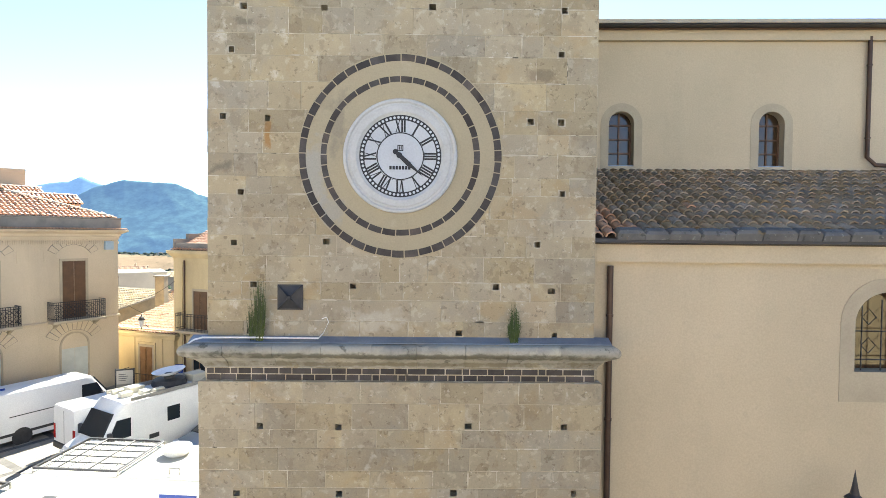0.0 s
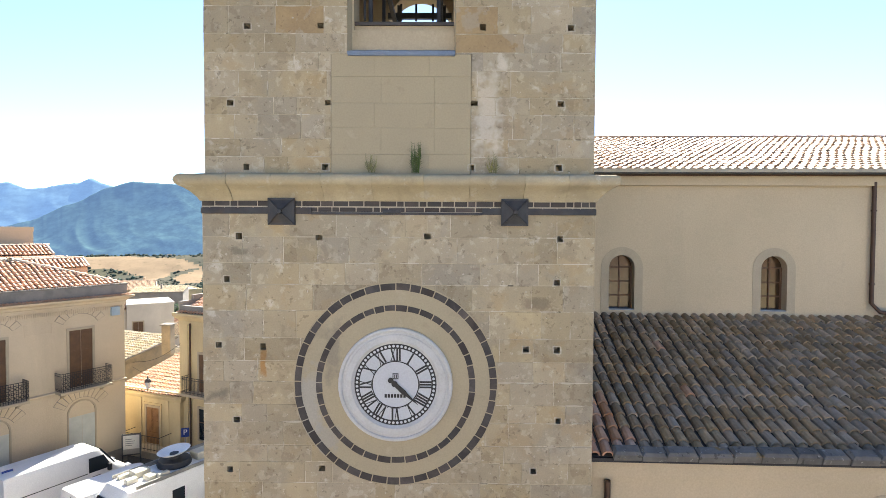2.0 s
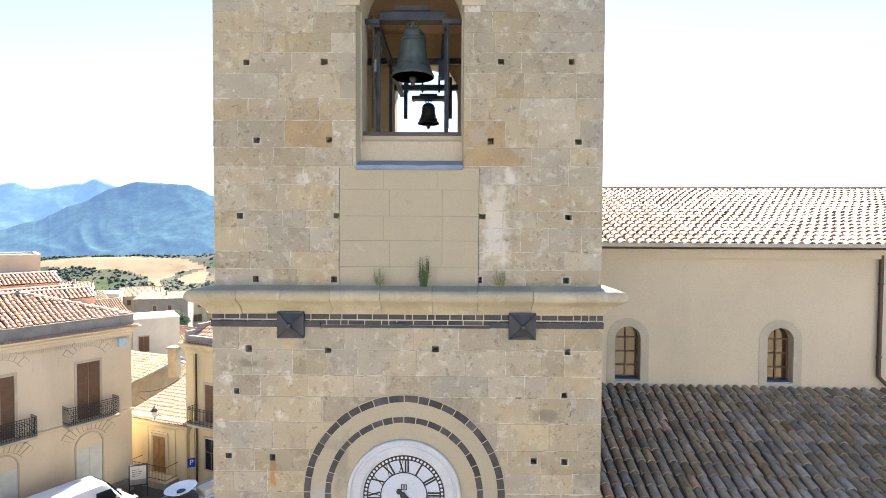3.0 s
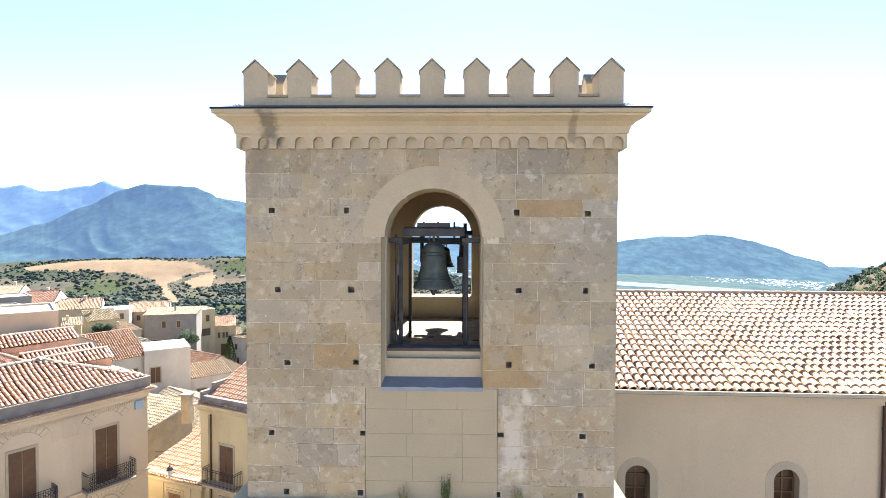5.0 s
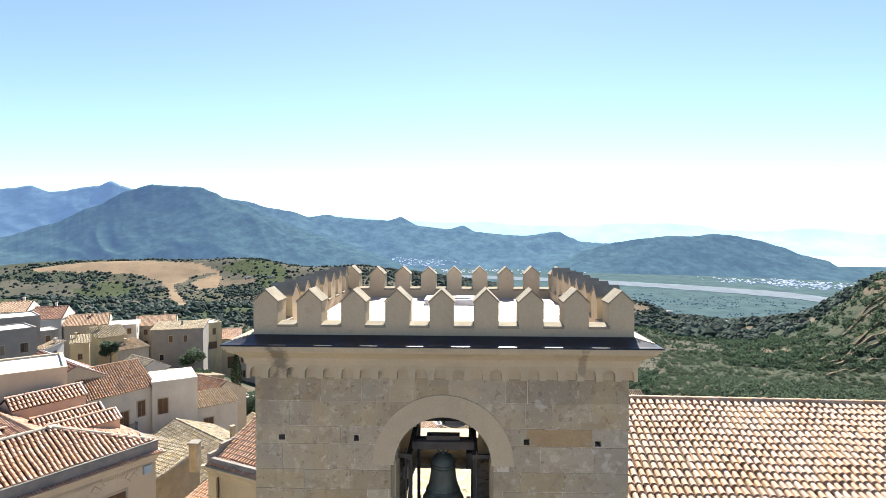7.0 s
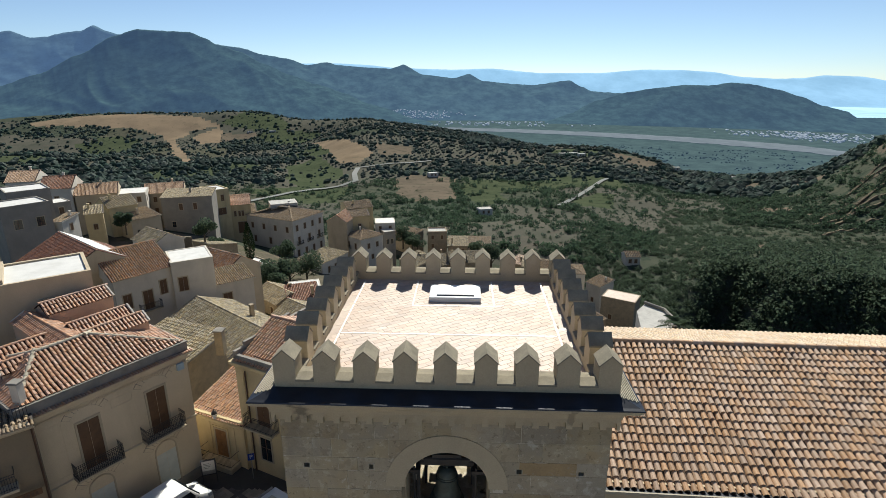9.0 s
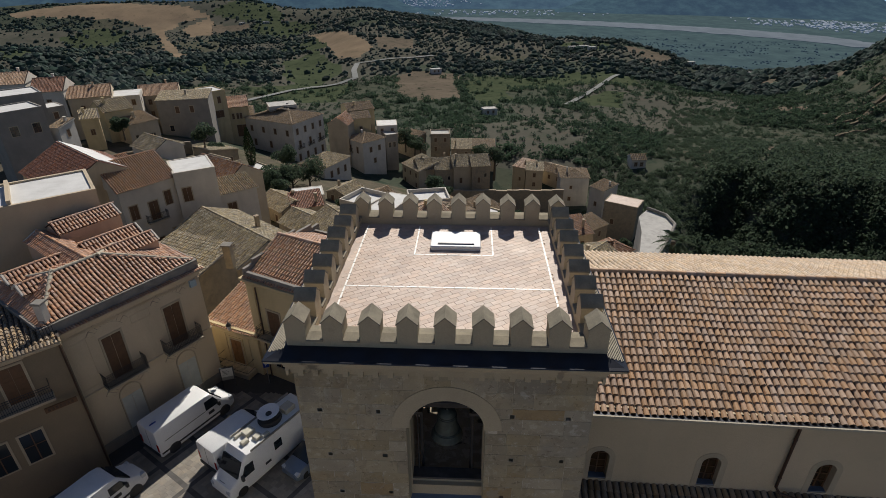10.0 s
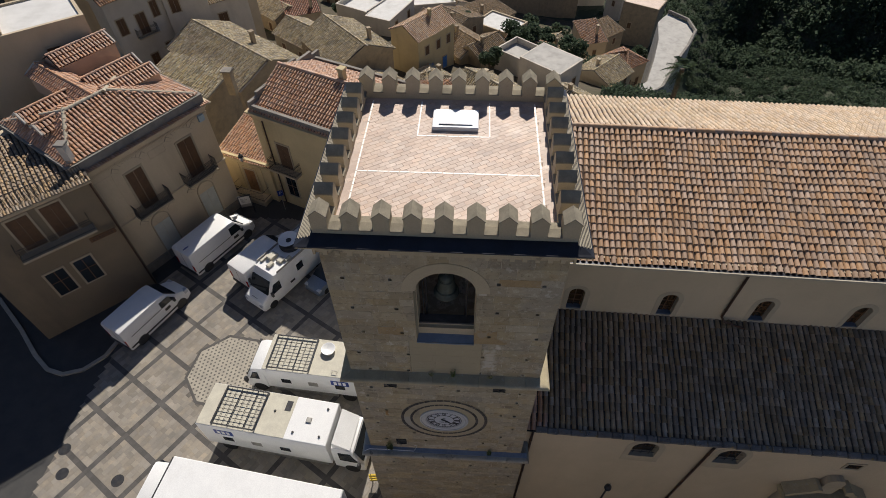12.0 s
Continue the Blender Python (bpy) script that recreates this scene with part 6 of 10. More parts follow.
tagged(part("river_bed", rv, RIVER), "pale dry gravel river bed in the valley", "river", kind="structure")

# ---- houses ----
W_CREAM = surface("cream_house_render", [(0.50, 0.41, 0.29), (0.45, 0.37, 0.26)], 0.5, 20, 0.93, 0.1, (0.30, 0.25, 0.18), 0.5, 0.45, streak=1.0)
W_YELLOW = surface("yellow_house_render", [(0.56, 0.455, 0.265), (0.50, 0.405, 0.24)], 0.5, 20, 0.93, 0.1, (0.31, 0.23, 0.13), 0.5, 0.45, streak=1.0)
W_DULL = surface("dull_ochre_render", [(0.224, 0.179, 0.122), (0.191, 0.156, 0.109)], 0.5, 20, 0.93, 0.12, (0.125, 0.104, 0.077), 0.6, 0.5, streak=1.0)
W_PEACH = surface("peach_house_render", [(0.56, 0.40, 0.28), (0.50, 0.36, 0.26)], 0.5, 20, 0.93, 0.1, (0.36, 0.27, 0.2), 0.4, 0.35, streak=1.0)
W_WHITE = surface("white_house_render", [(0.58, 0.535, 0.465), (0.50, 0.46, 0.40)], 0.4, 20, 0.93, 0.1, (0.33, 0.31, 0.28), 0.4, 0.5, streak=1.0)
W_GREY = surface("grey_cement_render", [(0.28, 0.255, 0.222), (0.23, 0.21, 0.185)], 0.5, 20, 0.95, 0.15, (0.17, 0.16, 0.145), 0.4, 0.5, streak=1.0)
W_STONE = surface("rubble_house_wall", [(0.36, 0.29, 0.2), (0.28, 0.23, 0.165)], 1.2, 12, 0.95, 0.4, (0.17, 0.145, 0.11), 0.8, 0.5)
ROOF_WHITE = surface("white_roof_coating", [(0.62, 0.61, 0.59), (0.54, 0.53, 0.51)], 0.8, 20, 0.8, 0.05, (0.45, 0.44, 0.41), 0.8, 0.35)
ROOF_GREY = surface("grey_roof_cement", [(0.44, 0.42, 0.39), (0.36, 0.345, 0.32)], 0.8, 20, 0.85, 0.08, (0.24, 0.23, 0.21), 0.8, 0.4)
BLUE_PAINT = surface("blue_shutter_paint", [(0.06, 0.20, 0.50), (0.05, 0.16, 0.42)], 3, 40, 0.55, 0.05)
PALE_BLUE = surface("pale_blue_plastic", [(0.36, 0.45, 0.50), (0.33, 0.41, 0.46)], 3, 40, 0.5, 0.03)
CONCRETE = surface("aged_concrete", [(0.26, 0.235, 0.205), (0.20, 0.185, 0.165)], 1.2, 25, 0.92, 0.2, (0.14, 0.13, 0.11), 1.2, 0.5)
SHUTTER = surface("brown_shutter", [(0.13, 0.07, 0.035), (0.10, 0.055, 0.03)], 3, 50, 0.6, 0.1)
SHUTTER_PALE = surface("pale_door_paint", [(0.50, 0.51, 0.46), (0.44, 0.45, 0.41)], 2, 40, 0.6, 0.05)
rh = random.Random(21)
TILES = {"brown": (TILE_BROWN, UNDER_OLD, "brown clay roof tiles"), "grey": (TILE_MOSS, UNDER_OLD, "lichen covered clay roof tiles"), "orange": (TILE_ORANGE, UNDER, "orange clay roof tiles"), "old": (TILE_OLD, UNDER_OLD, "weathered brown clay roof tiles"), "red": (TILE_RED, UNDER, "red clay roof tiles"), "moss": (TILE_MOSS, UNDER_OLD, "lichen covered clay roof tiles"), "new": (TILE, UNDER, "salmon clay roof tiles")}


def roof_plane(roof, p, u, v, wl, vl, wr, mats, pitch, row, rnd, cut=None):
    """Tiles on one plane, starting at p; cut(a, b) leaves out what lies past a hip."""
    s = Shape()
    tile_slope(s, p, u, v, wl, vl, pitch, row, rnd, 3, cut)
    part("roof_tiles", s, mats[0], roof, mats[2], 50, "stuff")


def house(x, y, turn, w, d, zb, ze, wall, roof="gable", rise=1.5, tiles="old", windows=(), label="", ridge="x", over=0.25, pitch=0.28, row=0.42, parapet=0.5, rise2=None):
    """A house with its front wall along local x and its front-left corner at (x, y)."""
    h = thing("house", pose(x, y, zb, 0, 0, turn), label, "house", "hillside houses")
    H = ze - zb
    s = Shape().box(0, w, 0, d, 0, H)
    body = part("wall", s, wall, h)
    o = over
    if roof == "flat":
        part("roof", Shape().box(0.2, w - 0.2, 0.2, d - 0.2, H, H + 0.06), {"grey": ROOF_GREY, "terra": TERRACE}.get(tiles, ROOF_WHITE), h, {"grey": "flat grey cement roof", "terra": "flat terracotta paved roof terrace"}.get(tiles, "flat white coated roof"))
        pp = Shape()
        pp.box(-0.03, w + 0.03, -0.03, 0.22, H - 0.1, H + parapet)
        pp.box(-0.03, w + 0.03, d - 0.22, d + 0.03, H - 0.1, H + parapet)
        pp.box(-0.03, 0.22, 0.22, d - 0.22, H - 0.1, H + parapet)
        pp.box(w - 0.22, w + 0.03, 0.22, d - 0.22, H - 0.1, H + parapet)
        part("roof_parapet", pp, wall, h)
    else:
        mats = TILES[tiles]
        if ridge == "y":
            rm, rw, rd_ = pose(w, 0, H, 0, 0, 90), d, w
        else:
            rm, rw, rd_ = pose(0, 0, H), w, d
        rs_ = Shape()
        hip = rd_ / 2 if roof == "hip" else 0.0
        if roof == "shed":
            a, b = Vector((-o, -o, 0)), Vector((-o, rd_ + o, rise))
            corners = [(-o, -o, 0), (rw + o, -o, 0), (rw + o, rd_ + o, rise), (-o, rd_ + o, rise)]
            rs_.put(corners + [(p[0], p[1], p[2] - 0.14) for p in corners], [(0, 1, 2, 3), (4, 5, 6, 7), (0, 1, 5, 4), (1, 2, 6, 5), (2, 3, 7, 6), (3, 0, 4, 7)])
            rs_.put([(0, 0, -0.05), (0, rd_, -0.05), (0, rd_, rise - 0.1), (rw, 0, -0.05), (rw, rd_, -0.05), (rw, rd_, rise - 0.1)], [(0, 1, 2), (3, 4, 5), (1, 4, 5, 2)])
        else:
            c = [(-o, -o, 0), (rw + o, -o, 0), (rw + o, rd_ + o, 0), (-o, rd_ + o, 0), (hip - (0 if hip else o), rd_ / 2, rise), (rw - hip + (0 if hip else o), rd_ / 2, rise)]
            rs_.put(c, [(0, 1, 5, 4), (2, 3, 4, 5), (1, 2, 5), (3, 0, 4), (3, 2, 1, 0)])
        ro = part("roof", rs_, mats[1] if roof == "hip" else wall, h)
        ro.matrix_basis = rm
        sl = Vector((0, rd_ / 2 + o, rise)) if roof != "shed" else Vector((0, rd_ + 2 * o, rise))
        ln = sl.length
        v = sl.normalized()
        bed = Shape()
        for f in ((1,) if roof == "shed" else (1, -1)):
            u = Vector((f, 0, 0))
            vv = Vector((0, v.y * f, v.z))
            nn = u.cross(vv)
            p0 = Vector((-o if f > 0 else rw + o, -o if f > 0 else rd_ + o, 0.02))
            cut = (lambda a, b: min(a, rw + 2 * o - a) > b * (hip + o) / ln) if hip else None
            roof_plane(ro, p0, u, vv, rw + 2 * o, ln, 0, mats, pitch, row, rh, cut)
            if not hip:
                q = [p0 + 0.01 * nn, p0 + u * (rw + 2 * o) + 0.01 * nn, p0 + u * (rw + 2 * o) + vv * ln + 0.01 * nn, p0 + vv * ln + 0.01 * nn]
                bed.put(q, [(0, 1, 2, 3)])
                bed.put([a - 0.05 * nn for a in q], [(0, 1, 2, 3)])
        if hip:
            he = Vector((hip + o, 0, rise))
            hl = he.length
            he.normalize()
            for f in (1, -1):
                u = Vector((0, -f, 0))
                vv = Vector((he.x * f, 0, he.z))
                p0 = Vector((-o if f > 0 else rw + o, rd_ + o if f > 0 else -o, 0.02))
                roof_plane(ro, p0, u, vv, rd_ + 2 * o, hl, 0, mats, pitch, row, rh, lambda a, b: min(a, rd_ + 2 * o - a) > b * (rd_ / 2 + o) / hl)
        else:
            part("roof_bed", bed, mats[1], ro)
        cap = Shape()
        if roof == "gable":
            xx = -o
            while xx < rw + o:
                barrel(cap, Vector((xx, rd_ / 2, rise + 0.03)), Vector((0, 1, 0)), Vector((1, 0, 0)), Vector((0, 0, 1)), 0.15, 0.14, 0.5, 4, 0.01)
                xx += 0.44
            part("ridge_tiles", cap, mats[0], ro, "", 50, "stuff")
        elif roof == "hip":
            tops = [Vector((hip, rd_ / 2, rise)), Vector((rw - hip, rd_ / 2, rise))]
            for a, b in ((Vector((-o, -o, 0)), tops[0]), (Vector((-o, rd_ + o, 0)), tops[0]), (Vector((rw + o, -o, 0)), tops[1]), (Vector((rw + o, rd_ + o, 0)), tops[1]), (tops[0], tops[1])):
                dd = b - a
                if dd.length < 0.3:
                    continue
                vv = dd.normalized()
                u = vv.cross(Vector((0, 0, 1))).normalized()
                k = 0.0
                while k < dd.length:
                    barrel(cap, a + vv * k + Vector((0, 0, 0.04)), u, vv, u.cross(vv), 0.15, 0.14, 0.5, 4, 0.01)
                    k += 0.44
            part("ridge_tiles", cap, mats[0], ro, "", 50, "stuff")
    if not windows and "blank" not in label and H > 5:
        windows = [(face, ln_ * (j + 0.5) / n_, ze - 2.3 - 3.1 * st, 0.85, 1.35, "shut") for face, ln_ in (("f", w), ("r" if turn > 0 else "l", d)) for n_ in (max(1, int(ln_ / 3.2)),) for j in range(n_) for st in range(2 if H > 9 else 1) if rh.random() < 0.8]
    if roof != "flat" and rh.random() < 0.55:
        cx, cy = w * rh.uniform(0.2, 0.8), d * rh.uniform(0.25, 0.75)
        cs = Shape().box(cx - 0.22, cx + 0.22, cy - 0.22, cy + 0.22, H, H + rise + 0.7)
        cs.slab(cx - 0.3, cx + 0.3, cy - 0.3, cy + 0.3, H + rise + 0.7, H + rise + 0.8, 0.03)
        part("chimney", cs, wall, h)
    for face, a, z, ww, hh, kind in windows:
        opening(h, body, face, a, z - zb, ww, hh, kind, w, d)
    return h


RAIL = surface("black_painted_iron", [(0.016, 0.016, 0.018), (0.03, 0.028, 0.027)], 4, 60, 0.6, 0.1)
BALUSTER = Shape().tube([(0, 0, 0), (0, 0, 1.0)], 0.014, 4).mesh("baluster", RAIL)
FACE = {"f": lambda a, w, d: pose(a, 0, 0), "l": lambda a, w, d: pose(0, d - a, 0, 0, 0, -90), "r": lambda a, w, d: pose(w, a, 0, 0, 0, 90), "b": lambda a, w, d: pose(w - a, d, 0, 0, 0, 180)}


def opening(h, body, face, a, z, ww, hh, kind, w, d):
    """A window or door on one face: frame, leaves and, for balconies, slab and railing."""
    m = FACE[face](a, w, d)
    name = "door" if kind in ("door", "gate") else "window"
    fr = Shape().band([(-ww / 2 - 0.12, z - 0.08), (ww / 2 + 0.12, z - 0.08), (ww / 2 + 0.12, z + hh + 0.14), (-ww / 2 - 0.12, z + hh + 0.14)], [(-ww / 2, z), (ww / 2, z), (ww / 2, z + hh), (-ww / 2, z + hh)], "y", -0.05, 0.02)
    o = part(name, fr, STONE_FRAME, h)
    o.matrix_basis = m
    if kind in ("shut", "balcony", "door", "gate", "blue"):
        mat = {"shut": SHUTTER, "blue": BLUE_PAINT, "balcony": SHUTTER, "door": WOOD_LIGHT, "gate": SHUTTER_PALE}[kind]
        for sx in (-1, 1):
            lf = Shape()
            x0, x1 = sorted((sx * 0.01, sx * (ww / 2 - 0.01)))
            lf.box(x0, x1, -0.015, 0.015, z, z + hh)
            n = 3
            for k in range(n):
                za, zc = z + 0.1 + k * (hh - 0.1) / n, z + (k + 1) * (hh - 0.1) / n
                lf.box(x0 + 0.07, x1 - 0.07, -0.028, -0.012, za, zc)
            part("leaf", lf, mat, o)
    else:
        part("pane", Shape().box(-ww / 2, ww / 2, -0.01, 0.0, z, z + hh), GLASS, o)
        sash = Shape().box(-0.03, 0.03, -0.025, 0.0, z, z + hh)
        sash.box(-ww / 2, ww / 2, -0.025, 0.0, z + hh * 0.55, z + hh * 0.55 + 0.05)
        part("sash", sash, WHITE_STONE if kind == "white" else WOOD, o)
    if kind == "balcony":
        bw, bd = ww / 2 + 0.75, 0.75
        bal = part("balcony", Shape().slab(-bw, bw, -bd, 0.0, z - 0.16, z - 0.02, 0.02), STONE_FRAME, h)
        bal.matrix_basis = m
        for sx in (-0.75, 0.75):
            part("bracket", Shape().prism([(-bd * 0.8, z - 0.17), (0.0, z - 0.17), (0.0, z - 0.5), (-0.15, z - 0.42)], "x", sx * bw - 0.07, sx * bw + 0.07), STONE_FRAME, bal)
        rl = Shape()
        zt = z + 1.0
        path = [(-bw + 0.04, 0.0), (-bw + 0.04, -bd + 0.04), (bw - 0.04, -bd + 0.04), (bw - 0.04, 0.0)]
        for zz in (zt, zt - 0.13, z + 0.12):
            rl.tube([(p, q, zz) for p, q in path], 0.018, 5)
        for (p, q), (p2, q2) in zip(path, path[1:]):
            n = max(2, round(math.hypot(p2 - p, q2 - q) / 0.11))
            for k in range(n + 1):
                t = k / n
                b = part("baluster", BALUSTER, IRON, bal)
                b.location = (p + (p2 - p) * t, q + (q2 - q) * t, z)
        if h is palace:
            # close scrollwork that fills the railing
            n = round((2 * bw - 0.08) / 0.2)
            for k in range(n):
                cx = -bw + 0.04 + (k + 0.5) * (2 * bw - 0.08) / n
                for zz, r in ((z + 0.27, 0.085), (z + 0.5, 0.07), (z + 0.72, 0.085)):
                    rl.tube([(cx + r * math.cos(a), -bd + 0.04 - 0.05 * math.sin((zz - z) * 3.1), zz + r * math.sin(a)) for a in [math.pi * q / 4 for q in range(9)]], 0.016, 4)
        part("railing", rl, RAIL, bal, "black wrought iron balcony railing")

# ---- the houses round the square ----
PALE_CREAM = surface("pale_cream_render", [(0.57, 0.47, 0.335), (0.52, 0.43, 0.305)], 0.5, 20, 0.93, 0.08, (0.36, 0.30, 0.215), 0.5, 0.45, streak=1.0)
C, Y, P, W, G, S = W_CREAM, W_YELLOW, W_PEACH, W_WHITE, W_GREY, W_STONE
palace = thing("corner_palace", pose(-23.9, 24.3, 0, 0, 0, 58.4), "cream corner house with iron balconies and a hipped tile roof", "house", "houses round the square")
PW, PD, PH = 9.7, 8.2, 9.6
pal_wall = part("wall", Shape().box(0, PW, 0, PD, -0.2, PH), PALE_CREAM, palace)


def sweep_round(w, d, prof):
    """A moulding round a house of w by d; prof is (outwards, height)."""
    s = Shape()
    n = len(prof)
    pts = [p for o, z in prof for p in ((-o, -o, z), (w + o, -o, z), (w + o, d + o, z), (-o, d + o, z))]
    return s.put(pts, [(i * 4 + k, i * 4 + (k + 1) % 4, ((i + 1) % n) * 4 + (k + 1) % 4, ((i + 1) % n) * 4 + k) for i in range(n) for k in range(4)])


part("cornice", sweep_round(PW, PD, [(-0.2, 9.55), (0.05, 9.55), (0.06, 9.72), (0.12, 9.76), (0.14, 9.88), (0.3, 9.95), (0.42, 10.02), (0.44, 10.1), (-0.2, 10.14)]), PALE_CREAM, palace, "moulded cream cornice")
part("dentil_band", sweep_round(PW, PD, [(-0.1, 9.3), (0.035, 9.3), (0.035, 9.42), (-0.1, 9.42)]), PALE_CREAM, palace)
fl = Shape()
for k in range(int(PW / 0.1)):
    fl.box(0.1 * k + 0.02, 0.1 * k + 0.075, -0.06, -0.03, 9.3, 9.52)
part("fluting", fl, PALE_CREAM, palace, "fluted band under the cornice", kind="stuff")
part("roof_parapet", sweep_round(PW, PD, [(-0.06, 10.1), (0.12, 10.1), (0.12, 10.74), (0.16, 10.76), (0.16, 10.82), (-0.06, 10.82)]), CONCRETE, palace, "grey weathered concrete parapet")
part("string_course", sweep_round(PW, PD, [(-0.1, 4.93), (0.05, 4.93), (0.09, 5.0), (0.09, 5.06), (0.0, 5.1), (-0.1, 5.1)]), PALE_CREAM, palace)
part("plinth", sweep_round(PW, PD, [(-0.1, -0.1), (0.06, -0.1), (0.06, 0.8), (-0.1, 0.85)]), CONCRETE, palace)
et = Shape()
for k in range(int(PW / 0.17) + 5):
    barrel(et, Vector((-0.4 + 0.17 * k, -0.46, 10.13)), Vector((1, 0, 0)), Vector((0, 1, 0.12)).normalized(), Vector((0, -0.12, 1)).normalized(), 0.075, 0.065, 0.34, 4, 0.01)
part("cornice_tiles", et, TILE_ORANGE, palace, "row of small clay tiles on the cornice", 50, "stuff")


def fan(parent, x, z, half, n, inner, outer):
    """A fan of rusticated plaster stones over an opening."""
    def at(a, r):
        return (x + half * 1.5 * math.cos(radians(a)) * r, z - half * 0.55 + half * 1.5 * math.sin(radians(a)) * r)
    part("fan_bed", Shape().prism([at(a, inner) for a in range(150, 29, -10)] + [at(a, outer) for a in range(30, 151, 10)], "y", -0.012, 0.01), CONCRETE, parent)
    for k in range(n):
        a0, a1 = 150 - 120 * k / n - 0.8, 150 - 120 * (k + 1) / n + 0.8
        p = [(x + half * 1.5 * math.cos(radians(a)) * r, z - half * 0.55 + half * 1.5 * math.sin(radians(a)) * r) for a, r in ((a0, inner + 0.015), (a1, inner + 0.015), (a1, outer - 0.015), (a0, outer - 0.015))]
        part("fan_stone", Shape().prism(p, "y", -0.035, 0.01), PALE_CREAM, parent)


for xc in (3.2, 7.3):
    opening(palace, pal_wall, "f", xc, 5.15, 1.2, 3.2, "balcony", PW, PD)
    fan(palace, xc, 8.75, 0.95, 9, 0.72, 1.05)
    g = part("door", Shape().band([(xc - 0.76, 0.0)] + arc(xc, 3.6, 0.76, 180, 0, 12) + [(xc + 0.76, 0.0)], [(xc - 0.68, 0.0)] + arc(xc, 3.6, 0.68, 180, 0, 12) + [(xc + 0.68, 0.0)], "y", -0.06, 0.02), STONE_FRAME, palace)
    part("leaf", Shape().box(xc - 0.67, xc - 0.01, -0.012, 0.012, 0, 3.45), SHUTTER_PALE, g, "pale painted door leaf")
    part("leaf", Shape().box(xc + 0.01, xc + 0.67, -0.012, 0.012, 0, 3.45), SHUTTER_PALE, g, "pale painted door leaf")
    part("transom", Shape().prism([(xc - 0.67, 3.5), (xc + 0.67, 3.5)] + arc(xc, 3.6, 0.67, 0, 180, 10), "y", -0.012, 0.012), PALE_CREAM, g)
    fan(palace, xc, 4.0, 1.0, 11, 0.68, 1.1)
part("panel_moulding", Shape().band([(0.5, 5.4), (1.9, 5.4), (1.9, 8.9), (0.5, 8.9)], [(0.56, 5.46), (1.84, 5.46), (1.84, 8.84), (0.56, 8.84)], "y", -0.02, 0.01), PALE_CREAM, palace)
part("panel_moulding", Shape().band([(4.6, 8.3), (5.9, 8.3), (5.9, 8.95), (4.6, 8.95)], [(4.66, 8.36), (5.84, 8.36), (5.84, 8.89), (4.66, 8.89)], "y", -0.02, 0.01), PALE_CREAM, palace)
part("meter_box", Shape().slab(8.9, 9.35, -0.22, 0, 8.95, 9.45, 0.03), PALE_BLUE, palace, "pale blue plastic box under the cornice")
# hipped roof with two raised wings
mats = TILES["orange"]
hr = Shape()
o0, zr, ze, YR, XL, XR = -0.06, 12.2, 10.78, 3.3, 2.4, 5.3
c = [(-o0, -o0, ze), (PW + o0, -o0, ze), (PW + o0, PD + o0, ze), (-o0, PD + o0, ze), (XL, YR, zr), (XR, YR, zr)]
hr.put(c, [(0, 1, 5, 4), (2, 3, 4, 5), (1, 2, 5), (3, 0, 4), (3, 2, 1, 0)])
proof = part("roof", hr, mats[1], palace)
for p0, u, run, wid, ha_, hb_ in (((0.06, 0.06, ze), (1, 0, 0), (0, YR - 0.06, zr - ze), PW - 0.12, XL, PW - XR), ((PW - 0.06, 0.06, ze), (0, 1, 0), (XR - PW + 0.06, 0, zr - ze), PD - 0.12, YR, PD - YR),
                                  ((PW - 0.06, PD - 0.06, ze), (-1, 0, 0), (0, YR - PD + 0.06, zr - ze), PW - 0.12, PW - XR, XL), ((0.06, PD - 0.06, ze), (0, -1, 0), (XL - 0.06, 0, zr - ze), PD - 0.12, PD - YR, YR)):
    vv = Vector(run)
    ln = vv.length
    roof_plane(proof, Vector(p0) + Vector((0, 0, 0.02)), Vector(u), vv.normalized(), wid, ln, 0, mats, 0.25, 0.4, rh, lambda a, b, wid=wid, ln=ln, p=ha_, q=hb_: a > b * p / ln - 0.08 and wid - a > b * q / ln - 0.08)
hips = Shape()
for a, b in (((0.2, 0.2, ze + 0.02), c[4]), ((PW - 0.2, 0.2, ze + 0.02), c[5]), ((0.2, PD - 0.2, ze + 0.02), c[4]), ((PW - 0.2, PD - 0.2, ze + 0.02), c[5]), (c[4], c[5])):
    a, b = Vector(a), Vector(b)
    vv = (b - a).normalized()
    u = vv.cross(Vector((0, 0, 1))).normalized()
    k = 0.0
    while k < (b - a).length:
        barrel(hips, a + vv * k + Vector((0, 0, 0.05)), u, vv, u.cross(vv), 0.14, 0.13, 0.48, 4, 0.01)
        k += 0.42
part("hip_tiles", hips, WHITE_STONE, proof, "pale mortared hip tiles", 50, "stuff")


